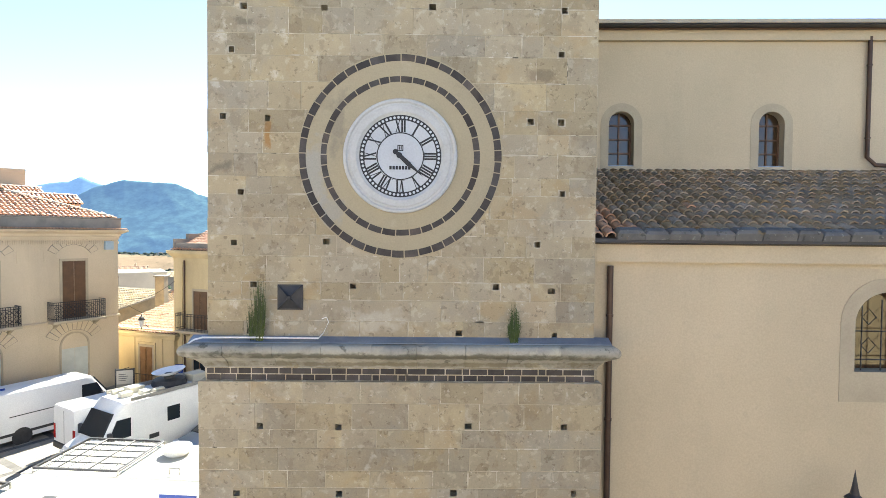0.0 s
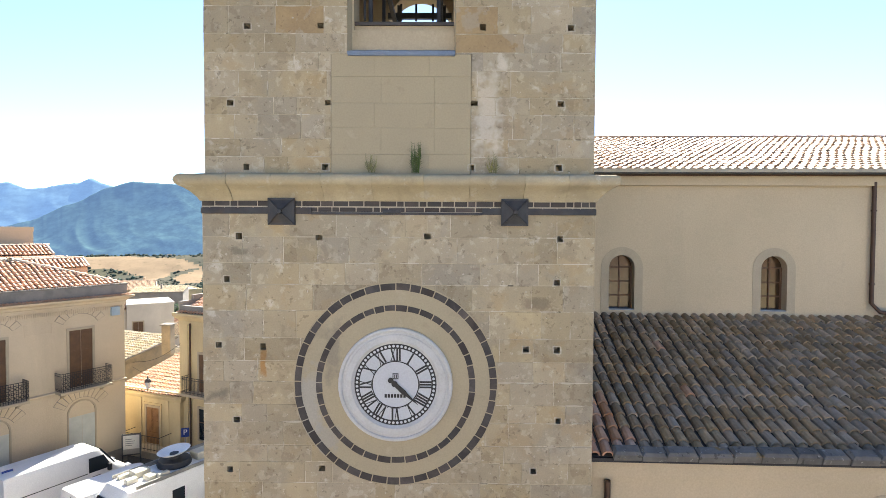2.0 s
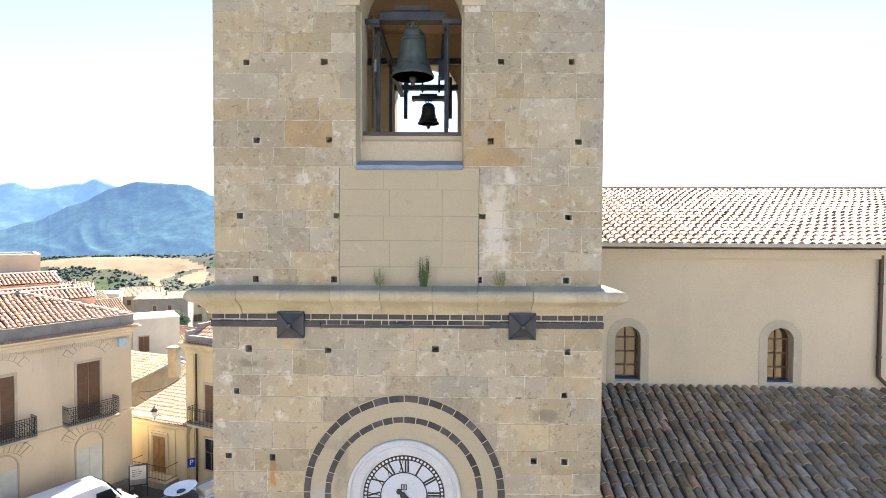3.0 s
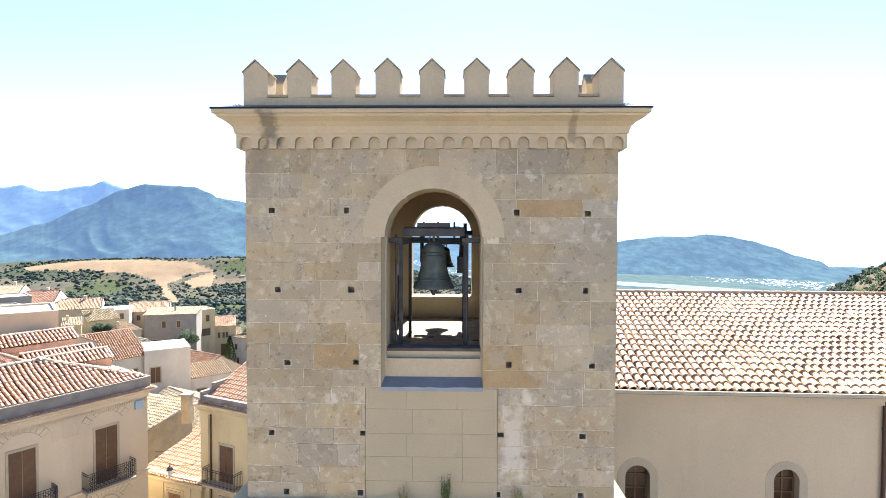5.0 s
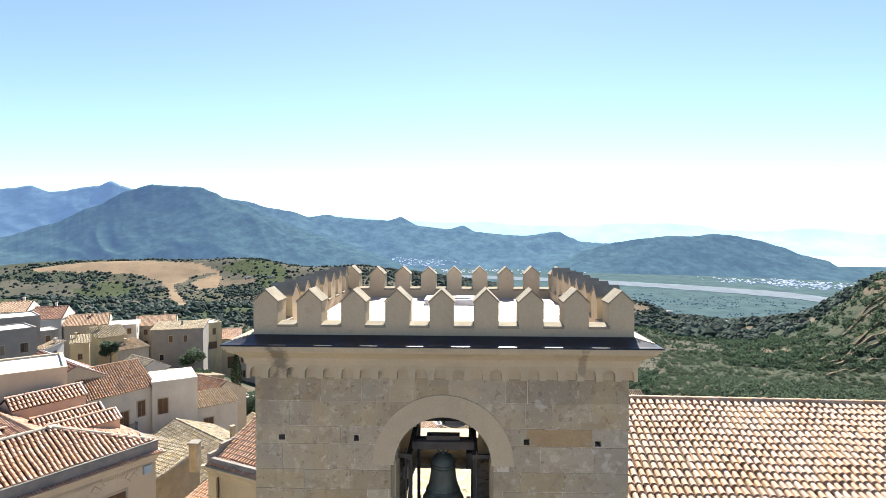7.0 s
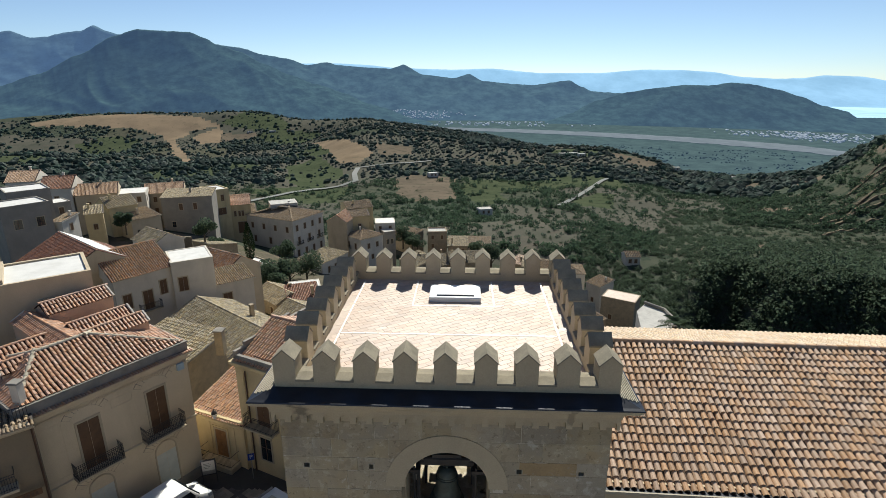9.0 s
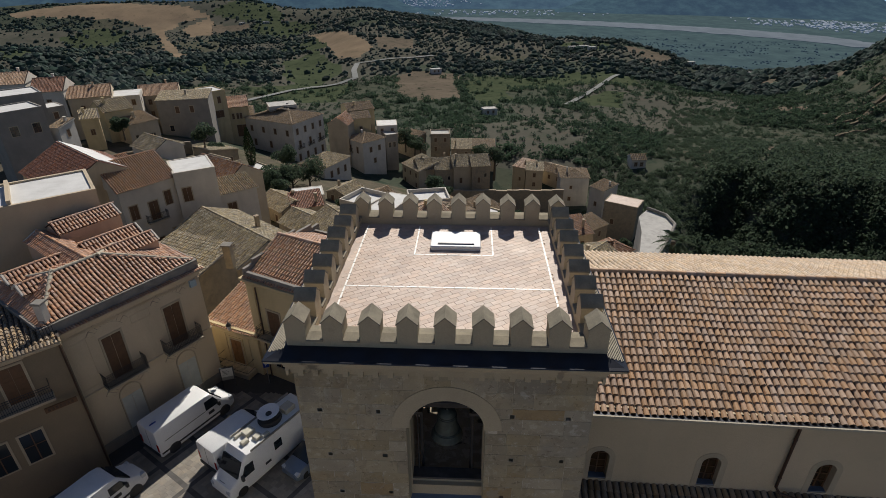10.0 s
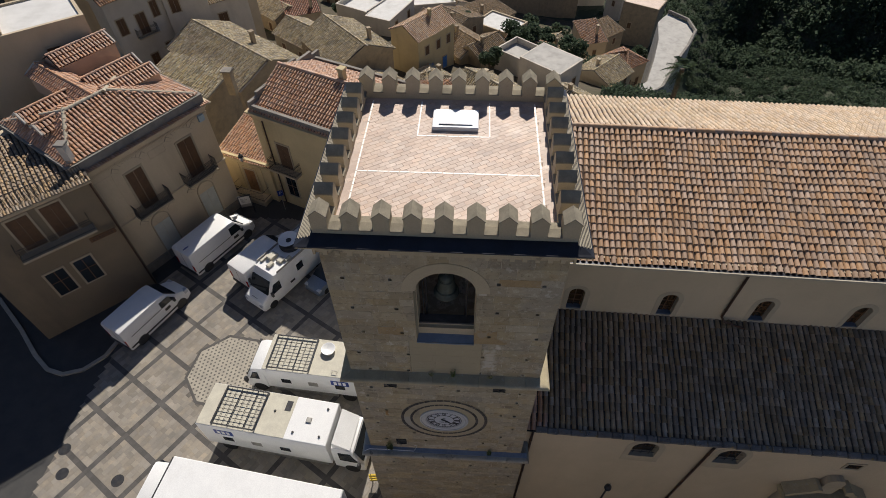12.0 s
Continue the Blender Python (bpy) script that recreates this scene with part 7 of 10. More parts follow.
def roof_dormer(axis, a0, a1, c, w, ze_, zr_, arched=False):
    """A narrow gabled roof from a0 to a1 along one axis, on plastered walls; arched ones have an open front."""
    def at(a, b, z):
        return Vector((a, b, z)) if axis == "x" else Vector((b, a, z))
    h = w / 2
    body = Shape().prism([(c - h + 0.08, ze_ - 1.3), (c + h - 0.08, ze_ - 1.3), (c + h - 0.08, ze_), (c, zr_ - 0.04), (c - h + 0.08, ze_)], axis, a0 + 0.12, a1 - 0.05)
    dm = part("dormer", body, P, palace, "peach plastered roof dormer")
    for sg in (-1, 1):
        e0, e1, r0, r1 = at(a0, c + sg * h, ze_), at(a1, c + sg * h, ze_), at(a0, c, zr_), at(a1, c, zr_)
        u, v = (e1 - e0).normalized(), (r0 - e0)
        ln = v.length
        v.normalize()
        start = e0
        if u.cross(v).z < 0:
            u, start = -u, e1
        roof_plane(dm, start + Vector((0, 0, 0.03)), u, v, a1 - a0, ln, 0, TILES["orange"], 0.24, 0.4, rh)
        part("dormer_bed", Shape().put([e0, e1, r1, r0], [(0, 1, 2, 3)]), UNDER, dm)
    cap = Shape()
    k = a0
    while k < a1 - 0.2:
        barrel(cap, at(k, c, zr_ + 0.05), at(0, 1, 0), at(1, 0, 0), Vector((0, 0, 1)), 0.11, 0.10, 0.42, 4, 0.01)
        k += 0.38
    part("ridge_tiles", cap, TILE_ORANGE, dm, "", 50, "stuff")
    part("gable_edge", Shape().tube([at(a1 if not arched else a0, c - h, ze_ + 0.06), at(a1 if not arched else a0, c, zr_ + 0.08), at(a1 if not arched else a0, c + h, ze_ + 0.06)], 0.09, 6), W_WHITE, dm, "white mortared gable edge")
    if arched:
        part("opening", Shape().prism([(c - 0.42, ze_ - 1.2), (c + 0.42, ze_ - 1.2), (c + 0.42, ze_ - 0.35)] + arc(c, ze_ - 0.35, 0.42, 0, 180, 8)[1:], "x", a0 + 0.1, a0 + 0.14), BLACK, dm, "dark arched opening")


roof_dormer("x", 0.55, 3.9, 3.75, 1.5, 11.55, 12.03, True)
roof_dormer("x", 0.55, 3.9, 5.7, 1.6, 11.65, 12.13, True)
roof_dormer("x", 5.3, 9.2, 3.9, 1.6, 11.68, 12.18)
roof_dormer("x", 5.2, 9.2, 6.0, 1.6, 11.68, 12.18)
roof_dormer("y", 3.3, 10.5, 4.5, 1.9, 11.75, 12.25)
roof_dormer("x", 5.0, 9.4, 9.4, 2.2, 12.3, 12.9)
chm = thing("chimney", pose(-24.0, 24.9, 10.6), "small pale plastered chimney on the parapet", "chimney")
part("shaft", Shape().slab(-0.22, 0.22, -0.22, 0.22, 0, 1.5, 0.02), W_WHITE, chm)
part("cap", Shape().slab(-0.3, 0.3, -0.3, 0.3, 1.5, 1.62, 0.03), CONCRETE, chm)

hb = house(-28.2, 18.7, 43.5, 7.6, 8.0, 0, 10.3, W_DULL, "shed", 0.05, "old", [("f", 3.2, 7.35, 1.15, 2.4, "shut"), ("f", 5.0, 7.35, 1.15, 2.4, "shut"), ("f", 2.9, 3.0, 1.1, 2.1, "win"), ("f", 4.6, 3.0, 1.1, 2.1, "win")], "dull ochre rendered house with a railed low tile roof", over=0.05)
part("long_balcony", Shape().slab(2.1, 6.4, -0.8, 0, 7.1, 7.26, 0.02), STONE_FRAME, hb)
rl = Shape()
for zz in (8.2, 8.05, 7.4):
    rl.tube([(2.15, 0, zz), (2.15, -0.75, zz), (6.35, -0.75, zz), (6.35, 0, zz)], 0.02, 5)
for k in range(40):
    rl.tube([(2.15 + 4.2 * k / 39, -0.75, 7.26), (2.15 + 4.2 * k / 39, -0.75, 8.2)], 0.01, 4)
part("railing", rl, IRON, hb, "black wrought iron balcony railing")
for k in range(52):
    part("terrace_baluster", BALUSTER, IRON, hb).location = (0.1 + 7.4 * k / 51, 0.06, 10.4)
part("terrace_rail", Shape().tube([(0.1, 0.06, 11.4), (7.5, 0.06, 11.4)], 0.022, 5), IRON, hb)
ct = Shape()
for k in range(45):
    barrel(ct, Vector((0.1 + 0.17 * k, -0.42, 10.42)), Vector((1, 0, 0)), Vector((0, 1, 0.15)).normalized(), Vector((0, -0.15, 1)).normalized(), 0.075, 0.065, 0.42, 4, 0.01)
part("cornice_tiles", ct, TILE_OLD, hb, "row of small clay tiles on the cornice", 50, "stuff")
part("cornice", Shape().prism([(0.0, 10.0), (-0.1, 10.05), (-0.3, 10.25), (-0.42, 10.3), (-0.42, 10.41), (0.0, 10.45)], "x", 0.0, 7.6), C, hb)
part("door_head", Shape().box(2.4, 5.8, -0.12, 0, 10.0, 10.15), C, hb)
part("wall_pipe", Shape().tube([(7.5, -0.08, 0), (7.5, -0.08, 10.7)], 0.06, 8), PIPE, hb)
part("sign_board", Shape().slab(5.7, 7.3, -0.62, -0.55, 6.35, 6.7, 0.01), WOOD, hb, "dark sign board with plain raised letters")
hbar = Shape()
for k in range(7):
    hbar.box(5.85 + 0.19 * k, 5.97 + 0.19 * k, -0.64, -0.61, 6.43, 6.62)
part("sign_letters", hbar, PIPE, hb)

hy = house(-15.9, 33.5, -24, 11.0, 8.0, 0, 8.9, Y, "gable", 1.7, "orange", [("f", 2.2, 4.15, 1.15, 2.3, "balcony"), ("f", 2.1, 1.2, 1.0, 1.9, "win"), ("l", 4.0, 4.4, 1.0, 2.0, "shut")], "yellow rendered house with a red clay tile roof", "x", 0.12, 0.25, 0.4)
part("cornice", sweep_round(11.0, 8.0, [(-0.2, 8.2), (0.04, 8.2), (0.06, 8.45), (0.2, 8.6), (0.32, 8.72), (0.34, 8.9), (-0.2, 8.92)]), Y, hy, "moulded yellow cornice")
part("roof_parapet", sweep_round(11.0, 8.0, [(-0.25, 8.9), (0.0, 8.9), (0.0, 9.35), (-0.25, 9.35)]), CONCRETE, hy, "grey weathered concrete parapet")
for k in range(9):
    pw = Shape().box(-0.12, 0.12, k * 0.95, k * 0.95 + 0.96, 8.9, 9.6 + 0.17 * (k if k < 5 else 8 - k) + 0.15 * (k % 2))
    part("gable_step", pw, CONCRETE, hy, "stepped dark gable wall")
part("pilaster", Shape().box(0.0, 0.7, -0.06, 0.02, 0, 8.2), Y, hy)
part("wall_pipe", Shape().tube([(0.95, -0.1, 0), (0.95, -0.1, 8.3)], 0.055, 8), PIPE, hy)

hl = house(-20.6, 34.9, -20, 5.2, 9.5, 0, 3.75, Y, "shed", 2.2, "orange", [("f", 2.9, 0.5, 1.05, 2.3, "door")], "low yellow house with an orange tile roof", "x", 0.15, 0.25, 0.4)
part("terrace_parapet", sweep_round(5.2, 1.6, [(-0.2, 3.4), (0.1, 3.4), (0.22, 3.6), (0.22, 3.7), (0.05, 3.75), (0.05, 3.95), (-0.2, 3.95)]), Y, hl, "yellow terrace parapet")
rl = Shape()
for zz in (1.35, 0.55):
    rl.tube([(1.4, 0, zz), (1.4, -0.9, zz), (4.4, -0.9, zz), (4.4, 0, zz)], 0.02, 5)
for k in range(26):
    rl.tube([(1.4 + 3.0 * k / 25, -0.9, 0.4), (1.4 + 3.0 * k / 25, -0.9, 1.35)], 0.01, 4)
part("railing", rl, IRON, hl, "black iron railing")
for a in (0.0, 1.7, 4.0, 4.95):
    part("pilaster", Shape().box(a, a + 0.25, -0.05, 0.0, 0, 3.4), Y, hl)
part("door_surround", Shape().band([(2.15, 0.42), (3.65, 0.42), (3.65, 3.1), (2.15, 3.1)], [(2.25, 0.42), (3.55, 0.42), (3.55, 2.98), (2.25, 2.98)], "y", -0.06, 0.0), Y, hl)
part("landing", Shape().slab(1.3, 4.5, -1.0, 0, 0.0, 0.42, 0.02), STONE_FRAME, hl)
ch2 = thing("chimney", pose(-21.6, 43.0, 4.75), "brown brick chimney on the tile roof", "chimney")
part("shaft", Shape().box(-0.35, 0.35, -0.35, 0.35, -0.6, 1.7), W_STONE, ch2)
part("cap", Shape().slab(-0.45, 0.45, -0.45, 0.45, 1.7, 1.82, 0.03), CONCRETE, ch2)
hh = house(-34.2, 31.7, 40, 8.4, 5.6, 0, 14.0, C, "flat", 0, "old", [("f", 5.6, 11.2, 0.9, 1.4, "shut")], "cream rendered house with a flat white roof terrace", parapet=0.2)
part("terrace_wall", Shape().box(3.0, 3.25, 0.2, 5.4, 14.0, 14.5), C, hh)
house(-44.5, 27.5, 40, 10.5, 6.0, 0, 13.6, C, "flat", 0, "old", [], "cream rendered house with a flat roof")

# ---- houses down the slope ----
house(-31.6, 42.7, -21, 7.4, 6.0, -8, 3.7, S, "shed", 1.3, "moss", [], "low stone house with a lichen covered roof")
house(-63.0, 47.0, 20, 9.0, 12.0, -6, 7.0, S, "gable", 2.5, "moss", [], "stone house with a broad lichened roof", "y")

# the lanes behind the tower
ha = house(-57.8, 64.3, -36, 12.4, 10, -9, 5.2, C, "gable", 2.8, "red", [], "cream house with a broad dark red tile roof")
part("coated_slope", Shape().put([(0, 10.4, -0.1), (12.4, 10.4, -0.1), (12.4, 5.1, 2.98), (0, 5.1, 2.98), (0, 10.4, -0.02), (12.4, 10.4, -0.02), (12.4, 5.1, 3.06), (0, 5.1, 3.06)], [(0, 1, 2, 3), (4, 5, 6, 7), (0, 1, 5, 4), (1, 2, 6, 5), (2, 3, 7, 6), (3, 0, 4, 7)]), ROOF_WHITE, ha, "white coated rear roof slope").matrix_basis = pose(0, 0, 14.2)
house(-42.4, 59.6, 57, 7.4, 8.0, -9, 4.4, W, "gable", 2.8, "brown", [("f", 1.3, 0.4, 1.0, 1.9, "shut"), ("f", 3.8, -0.4, 1.2, 2.5, "balcony"), ("f", 5.9, 1.0, 0.9, 1.9, "shut"), ("f", 3.6, -4.8, 1.0, 1.8, "shut"), ("f", 6.0, -4.2, 1.0, 1.8, "shut"), ("l", 3.5, 0.2, 0.9, 1.8, "shut")], "white rendered house with balconies and a brown roof")
house(-38.2, 65.2, 34, 5.2, 6.0, -9, 4.9, W, "flat", 0, "old", [("f", 1.2, 0.9, 1.1, 1.9, "shut"), ("f", 2.6, -3.4, 1.1, 1.9, "shut")], "tall white rendered house with a flat white roof", parapet=0.12)
house(-34.4, 68.6, 42, 5.4, 4, -10, 0.6, W, "shed", 1.0, "old", [("f", 1.6, -2.2, 1.2, 1.3, "shut")], "low white rendered annexe with a lean-to roof")
house(-37.7, 77.9, 60, 7.3, 10, -16, -1.6, C, "gable", 2.4, "brown", [], "cream rendered gabled house with a blank wall", "y")
house(-36.8, 60.2, -37, 14.8, 8.4, -9, -0.9, S, "gable", 1.9, "moss", [], "old stone house under a wide lichened tile roof", "x", 0.3)
house(-23.6, 70.2, -49, 10.4, 8.4, -16, -4.5, S, "gable", 2.0, "moss", [], "old stone house with a lichen covered roof", "x", 0.3)
house(-7.3, 70.7, 52, 7.7, 5.4, -18, -5.0, Y, "gable", 1.5, "new", [("f", 1.8, -7.6, 0.8, 1.3, "shut"), ("f", 4.2, -7.6, 0.8, 1.3, "shut"), ("f", 6.4, -7.6, 0.8, 1.3, "shut"), ("f", 2.6, -11.4, 0.9, 2.0, "blue"), ("f", 5.6, -11.2, 0.9, 1.8, "blue")], "yellow house with blue shutters and a salmon roof")
house(-18.3, 91.1, 62, 7.0, 6.6, -22, -11.3, W, "flat", 0, "old", [("f", 2.0, -15, 0.9, 1.6, "shut")], "white house with a walled roof terrace", parapet=0.9)
house(-13.9, 88.4, 68, 9.0, 4.8, -22, -10.7, W, "flat", 0, "old", [], "white house with a flat coated roof", parapet=0.08)
house(-11.0, 97.0, 12, 8.0, 6.0, -22, -12.6, W, "flat", 0, "old", [], "low white house with a roof terrace", parapet=0.8)
house(-33.5, 95.5, 20, 6.0, 5.0, -20, -11.0, W, "flat", 0, "old", [], "low white coated shed between the houses", parapet=0.1)
house(-30.8, 87.0, 24, 5.5, 5.0, -18, -9.6, C, "shed", 1.3, "red", [], "small house with a red lean-to roof")
house(-39.0, 92.0, -40, 8.0, 6.0, -20, -10.2, S, "gable", 1.5, "moss", [], "low stone house with a lichened roof")
house(-30.0, 77.5, -38, 8.0, 6.0, -18, -7.6, S, "gable", 1.6, "moss", [], "stone house with a lichened roof")
house(12.0, 65.6, 49, 5.4, 6.8, -16, -6.5, W, "flat", 0, "grey", [("f", 1.5, -9.8, 0.8, 1.2, "shut"), ("f", 3.8, -9.8, 0.8, 1.2, "shut")], "white house with a flat grey roof", parapet=0.06)
house(8.4, 72.4, 49, 5.0, 6.2, -20, -9.6, W, "flat", 0, "grey", [("f", 1.2, -12.6, 0.9, 1.7, "win"), ("f", 3.4, -12.6, 0.9, 1.7, "win")], "white house with an open roof terrace", parapet=0.9)
house(9.0, 61.6, -46, 9.5, 6.0, -16, -8.0, S, "gable", 1.6, "moss", [], "stone house with a lichened roof")
house(-5.5, 62.5, 50, 6.5, 6.0, -16, -8.8, S, "hip", 1.5, "moss", [], "small stone house with a lichened hipped roof")
house(1.0, 66.0, -40, 6.5, 5.0, -18, -9.6, S, "gable", 1.4, "moss", [], "stone house with a lichened roof")
house(-15.5, 61.0, -42, 9.0, 6.5, -14, -6.8, S, "gable", 1.7, "moss", [], "stone house with a lichened roof")
house(-10.5, 87.0, -49, 13.7, 6.5, -22, -10.6, S, "gable", 1.8, "old", [], "long stone house with a weathered roof")
house(1.6, 75.9, 46, 6.2, 5.4, -20, -10.6, S, "gable", 1.5, "old", [], "stone house with a weathered roof")
# the quarter on the slope, house by house
def footing(x, y, z):
    """The foot of a wall that stands in sloping ground."""
    return min(z, land(x, y) - 2.0)


house(-79.6, 135.3, 16, 12.5, 8.0, footing(-79.6, 135.3, -19.6), -1.6, G, "shed", 0.9, "moss", [("f", 4.7, -5.0, 0.9, 1.7, "shut"), ("f", 8.2, -5.0, 0.9, 1.7, "shut"), ("f", 2.5, -9.6, 0.9, 1.5, "win")], "large bare grey cement house with a lichened roof")
house(-76.2, 116.6, 60, 7.0, 6.0, footing(-76.2, 116.6, -12.9), -2.9, C, "shed", 1.3, "old", [("f", 4.4, -7.1, 0.4, 1.3, "win"), ("f", 4.9, -7.1, 0.4, 1.3, "win"), ("f", 5.5, -7.1, 0.4, 1.3, "win"), ("f", 1.4, -6.3, 0.6, 0.9, "win")], "small cream house with three narrow windows")
house(-81.6, 117.5, 53, 6.3, 7.5, footing(-81.6, 117.5, -12.3), -0.3, Y, "gable", 2.0, "moss", [("f", 2.8, -3.8, 0.5, 1.4, "shut"), ("f", 3.4, -3.8, 0.5, 1.4, "shut"), ("f", 5.0, -4.1, 0.6, 1.2, "win")], "ochre house with a lichened roof and paired windows")
house(-82.5, 110.7, 34, 3.4, 5.0, footing(-82.5, 110.7, -10.1), -0.1, Y, "shed", 1.0, "moss", [("f", 1.7, -3.6, 0.8, 1.2, "shut")], "low ochre annexe with a lean-to roof")
house(-94.0, 124.0, 29, 9.0, 9.0, footing(-94.0, 124.0, -10.8), 1.2, C, "gable", 2.0, "new", [("f", 2.7, -2.0, 0.9, 1.4, "shut"), ("f", 5.4, -2.0, 0.9, 1.4, "shut")], "cream house with a pale salmon roof")
house(-100.6, 121.8, 20, 6.5, 9.0, footing(-100.6, 121.8, -8.9), 3.1, W, "gable", 2.4, "red", [("f", 3.2, -0.1, 0.9, 1.4, "shut"), ("r", 4.5, 0.5, 0.9, 1.4, "shut")], "white house with a red brown tile roof")
house(-108.6, 121.8, 22, 5.9, 9.0, footing(-108.6, 121.8, -7.3), 4.7, W, "gable", 2.0, "new", [("f", 3.6, 1.7, 0.9, 1.4, "shut")], "white house with a salmon roof at the edge of town")
house(-88.5, 131.4, 25, 6.5, 8.0, footing(-88.5, 131.4, -9.8), 0.1, W, "flat", 0, "old", [], "long low house with a white coated roof", parapet=0.1)
house(-86.3, 139.7, 25, 9.5, 9.0, footing(-86.3, 139.7, -12.6), -1.5, C, "gable", 2.0, "new", [], "cream house with a salmon tile roof")
house(-88.9, 99.2, 48, 7.3, 8.0, footing(-88.9, 99.2, -3.2), 6.8, G, "flat", 0, "old", [("f", 5.0, 3.2, 1.1, 1.8, "shut"), ("f", 1.8, 3.2, 1.1, 1.8, "shut")], "grey house with a white coated roof terrace", parapet=0.25)
house(-82.4, 89.9, 55, 7.7, 7.0, footing(-82.4, 89.9, -4.0), 6.0, G, "flat", 0, "old", [("f", 5.8, 1.8, 1.2, 1.7, "win"), ("f", 2.3, 1.8, 1.2, 1.7, "win")], "grey cement house with a low white parapet", parapet=0.25)
house(-85.4, 105.4, 54, 3.7, 5.0, footing(-85.4, 105.4, -5.6), 3.4, G, "flat", 0, "old", [], "small grey house with a white roof edge", parapet=0.15)
house(-79.1, 97.0, 3, 2.0, 5.0, footing(-79.1, 97.0, -6.0), 1.9, W, "shed", 0.6, "old", [], "low white outhouse with a tile roof")
house(-72.3, 148.5, 48, 5.2, 8.0, footing(-72.3, 148.5, -17.4), -2.4, Y, "flat", 0, "old", [("f", 3.1, -5.6, 0.9, 1.8, "shut"), ("f", 2.6, -9.6, 2.4, 2.0, "shut")], "narrow yellow house with open balconies", parapet=0.3)
house(-70.0, 152.9, 24, 6.4, 9.0, footing(-70.0, 152.9, -22.6), -7.5, Y, "gable", 2.2, "orange", [("f", 1.9, -10.9, 0.6, 1.6, "shut"), ("f", 3.1, -10.9, 0.6, 1.6, "shut"), ("f", 4.0, -10.9, 0.6, 1.6, "shut"), ("f", 3.9, -16.1, 3.0, 3.4, "shut")], "ochre yellow house with an orange tile roof")
house(-49.1, 147.2, 66, 13.6, 17.7, footing(-49.1, 147.2, -29.6), -10.6, W, "hip", 2.4, "old", [("f", 1.7, -13.9, 0.9, 1.7, "shut"), ("f", 5.1, -13.9, 0.9, 1.7, "shut"), ("f", 8.5, -13.9, 0.9, 1.7, "shut"), ("f", 11.9, -13.9, 0.9, 1.7, "shut"), ("f", 2.3, -17.9, 0.9, 2.1, "balcony"), ("f", 6.8, -17.9, 0.9, 2.1, "balcony"), ("f", 11.3, -17.9, 0.9, 2.1, "balcony"), ("f", 1.7, -21.6, 0.9, 2.0, "shut"), ("f", 5.1, -21.6, 0.9, 2.0, "shut"), ("f", 8.5, -21.6, 0.9, 2.0, "shut"), ("f", 11.9, -21.6, 0.9, 2.0, "shut"), ("l", 2.2, -14.2, 0.9, 1.6, "shut"), ("l", 6.6, -14.2, 0.9, 1.6, "shut"), ("l", 11.0, -14.2, 0.9, 1.6, "shut"), ("l", 15.5, -14.2, 0.9, 1.6, "shut"), ("l", 2.9, -18.4, 0.9, 1.9, "shut"), ("l", 8.8, -18.4, 0.9, 1.9, "shut"), ("l", 14.7, -18.4, 0.9, 1.9, "shut")], "large white house of three storeys with balconies")
house(-58.1, 155.7, 26, 7.9, 6.0, footing(-58.1, 155.7, -12.8), -7.8, W, "flat", 0, "grey", [("f", 2.4, -10.1, 1.0, 1.3, "win")], "grey roofed penthouse room of the white house", parapet=0.1)
house(-67.0, 160.1, 23, 2.3, 6.0, footing(-67.0, 160.1, -23.1), -11.1, C, "shed", 1.2, "old", [], "narrow cream house against the white one")
house(-38.0, 169.2, 26, 8.5, 10.0, footing(-38.0, 169.2, -28.1), -12.1, Y, "gable", 1.4, "old", [("f", 1.7, -17.1, 0.9, 1.8, "shut"), ("f", 4.3, -19.2, 0.9, 2.0, "shut"), ("f", 6.8, -19.2, 0.9, 2.0, "shut")], "yellow house with a weathered double roof")
house(-36.7, 164.9, 21, 6.5, 4.0, footing(-36.7, 164.9, -21.6), -13.6, Y, "shed", 1.3, "old", [("f", 3.3, -18.0, 0.9, 1.9, "shut")], "yellow front wing with a lean-to roof")
house(-42.6, 160.2, -7, 6.3, 8.0, footing(-42.6, 160.2, -27.0), -14.0, C, "gable", 2.2, "brown", [("l", 4.0, -18.0, 0.8, 1.4, "shut")], "cream house with a dark brown roof", "y")
house(-29.6, 171.5, 10, 6.6, 7.0, footing(-29.6, 171.5, -25.4), -17.4, W, "flat", 0, "old", [], "low white house with a coated roof", parapet=0.1)
house(-31.5, 156.0, 48, 8.7, 8.9, footing(-31.5, 156.0, -31.5), -18.5, W, "hip", 1.7, "old", [("f", 3.0, -21.9, 0.9, 1.6, "shut"), ("f", 6.3, -21.9, 0.9, 1.6, "shut"), ("f", 4.4, -25.5, 0.9, 1.5, "shut"), ("l", 2.7, -22.1, 0.9, 1.9, "balcony"), ("l", 6.2, -22.1, 0.9, 1.9, "shut")], "white house with a low hipped tile roof")
house(-37.4, 133.0, 65, 11.1, 8.5, footing(-37.4, 133.0, -29.3), -18.3, W, "hip", 2.0, "moss", [("f", 2.8, -21.7, 0.9, 1.8, "shut"), ("f", 5.6, -21.7, 0.9, 1.8, "shut"), ("f", 8.7, -21.7, 0.9, 1.8, "shut"), ("f", 4.5, -25.7, 0.9, 1.9, "shut")], "white house with a broad lichened roof")
house(-26.1, 167.3, 26, 3.9, 8.0, footing(-26.1, 167.3, -32.3), -19.3, G, "flat", 0, "grey", [("f", 1.2, -23.3, 0.8, 1.6, "win"), ("f", 2.7, -23.3, 0.8, 1.6, "win")], "grey house with a flat cement roof", parapet=0.2)
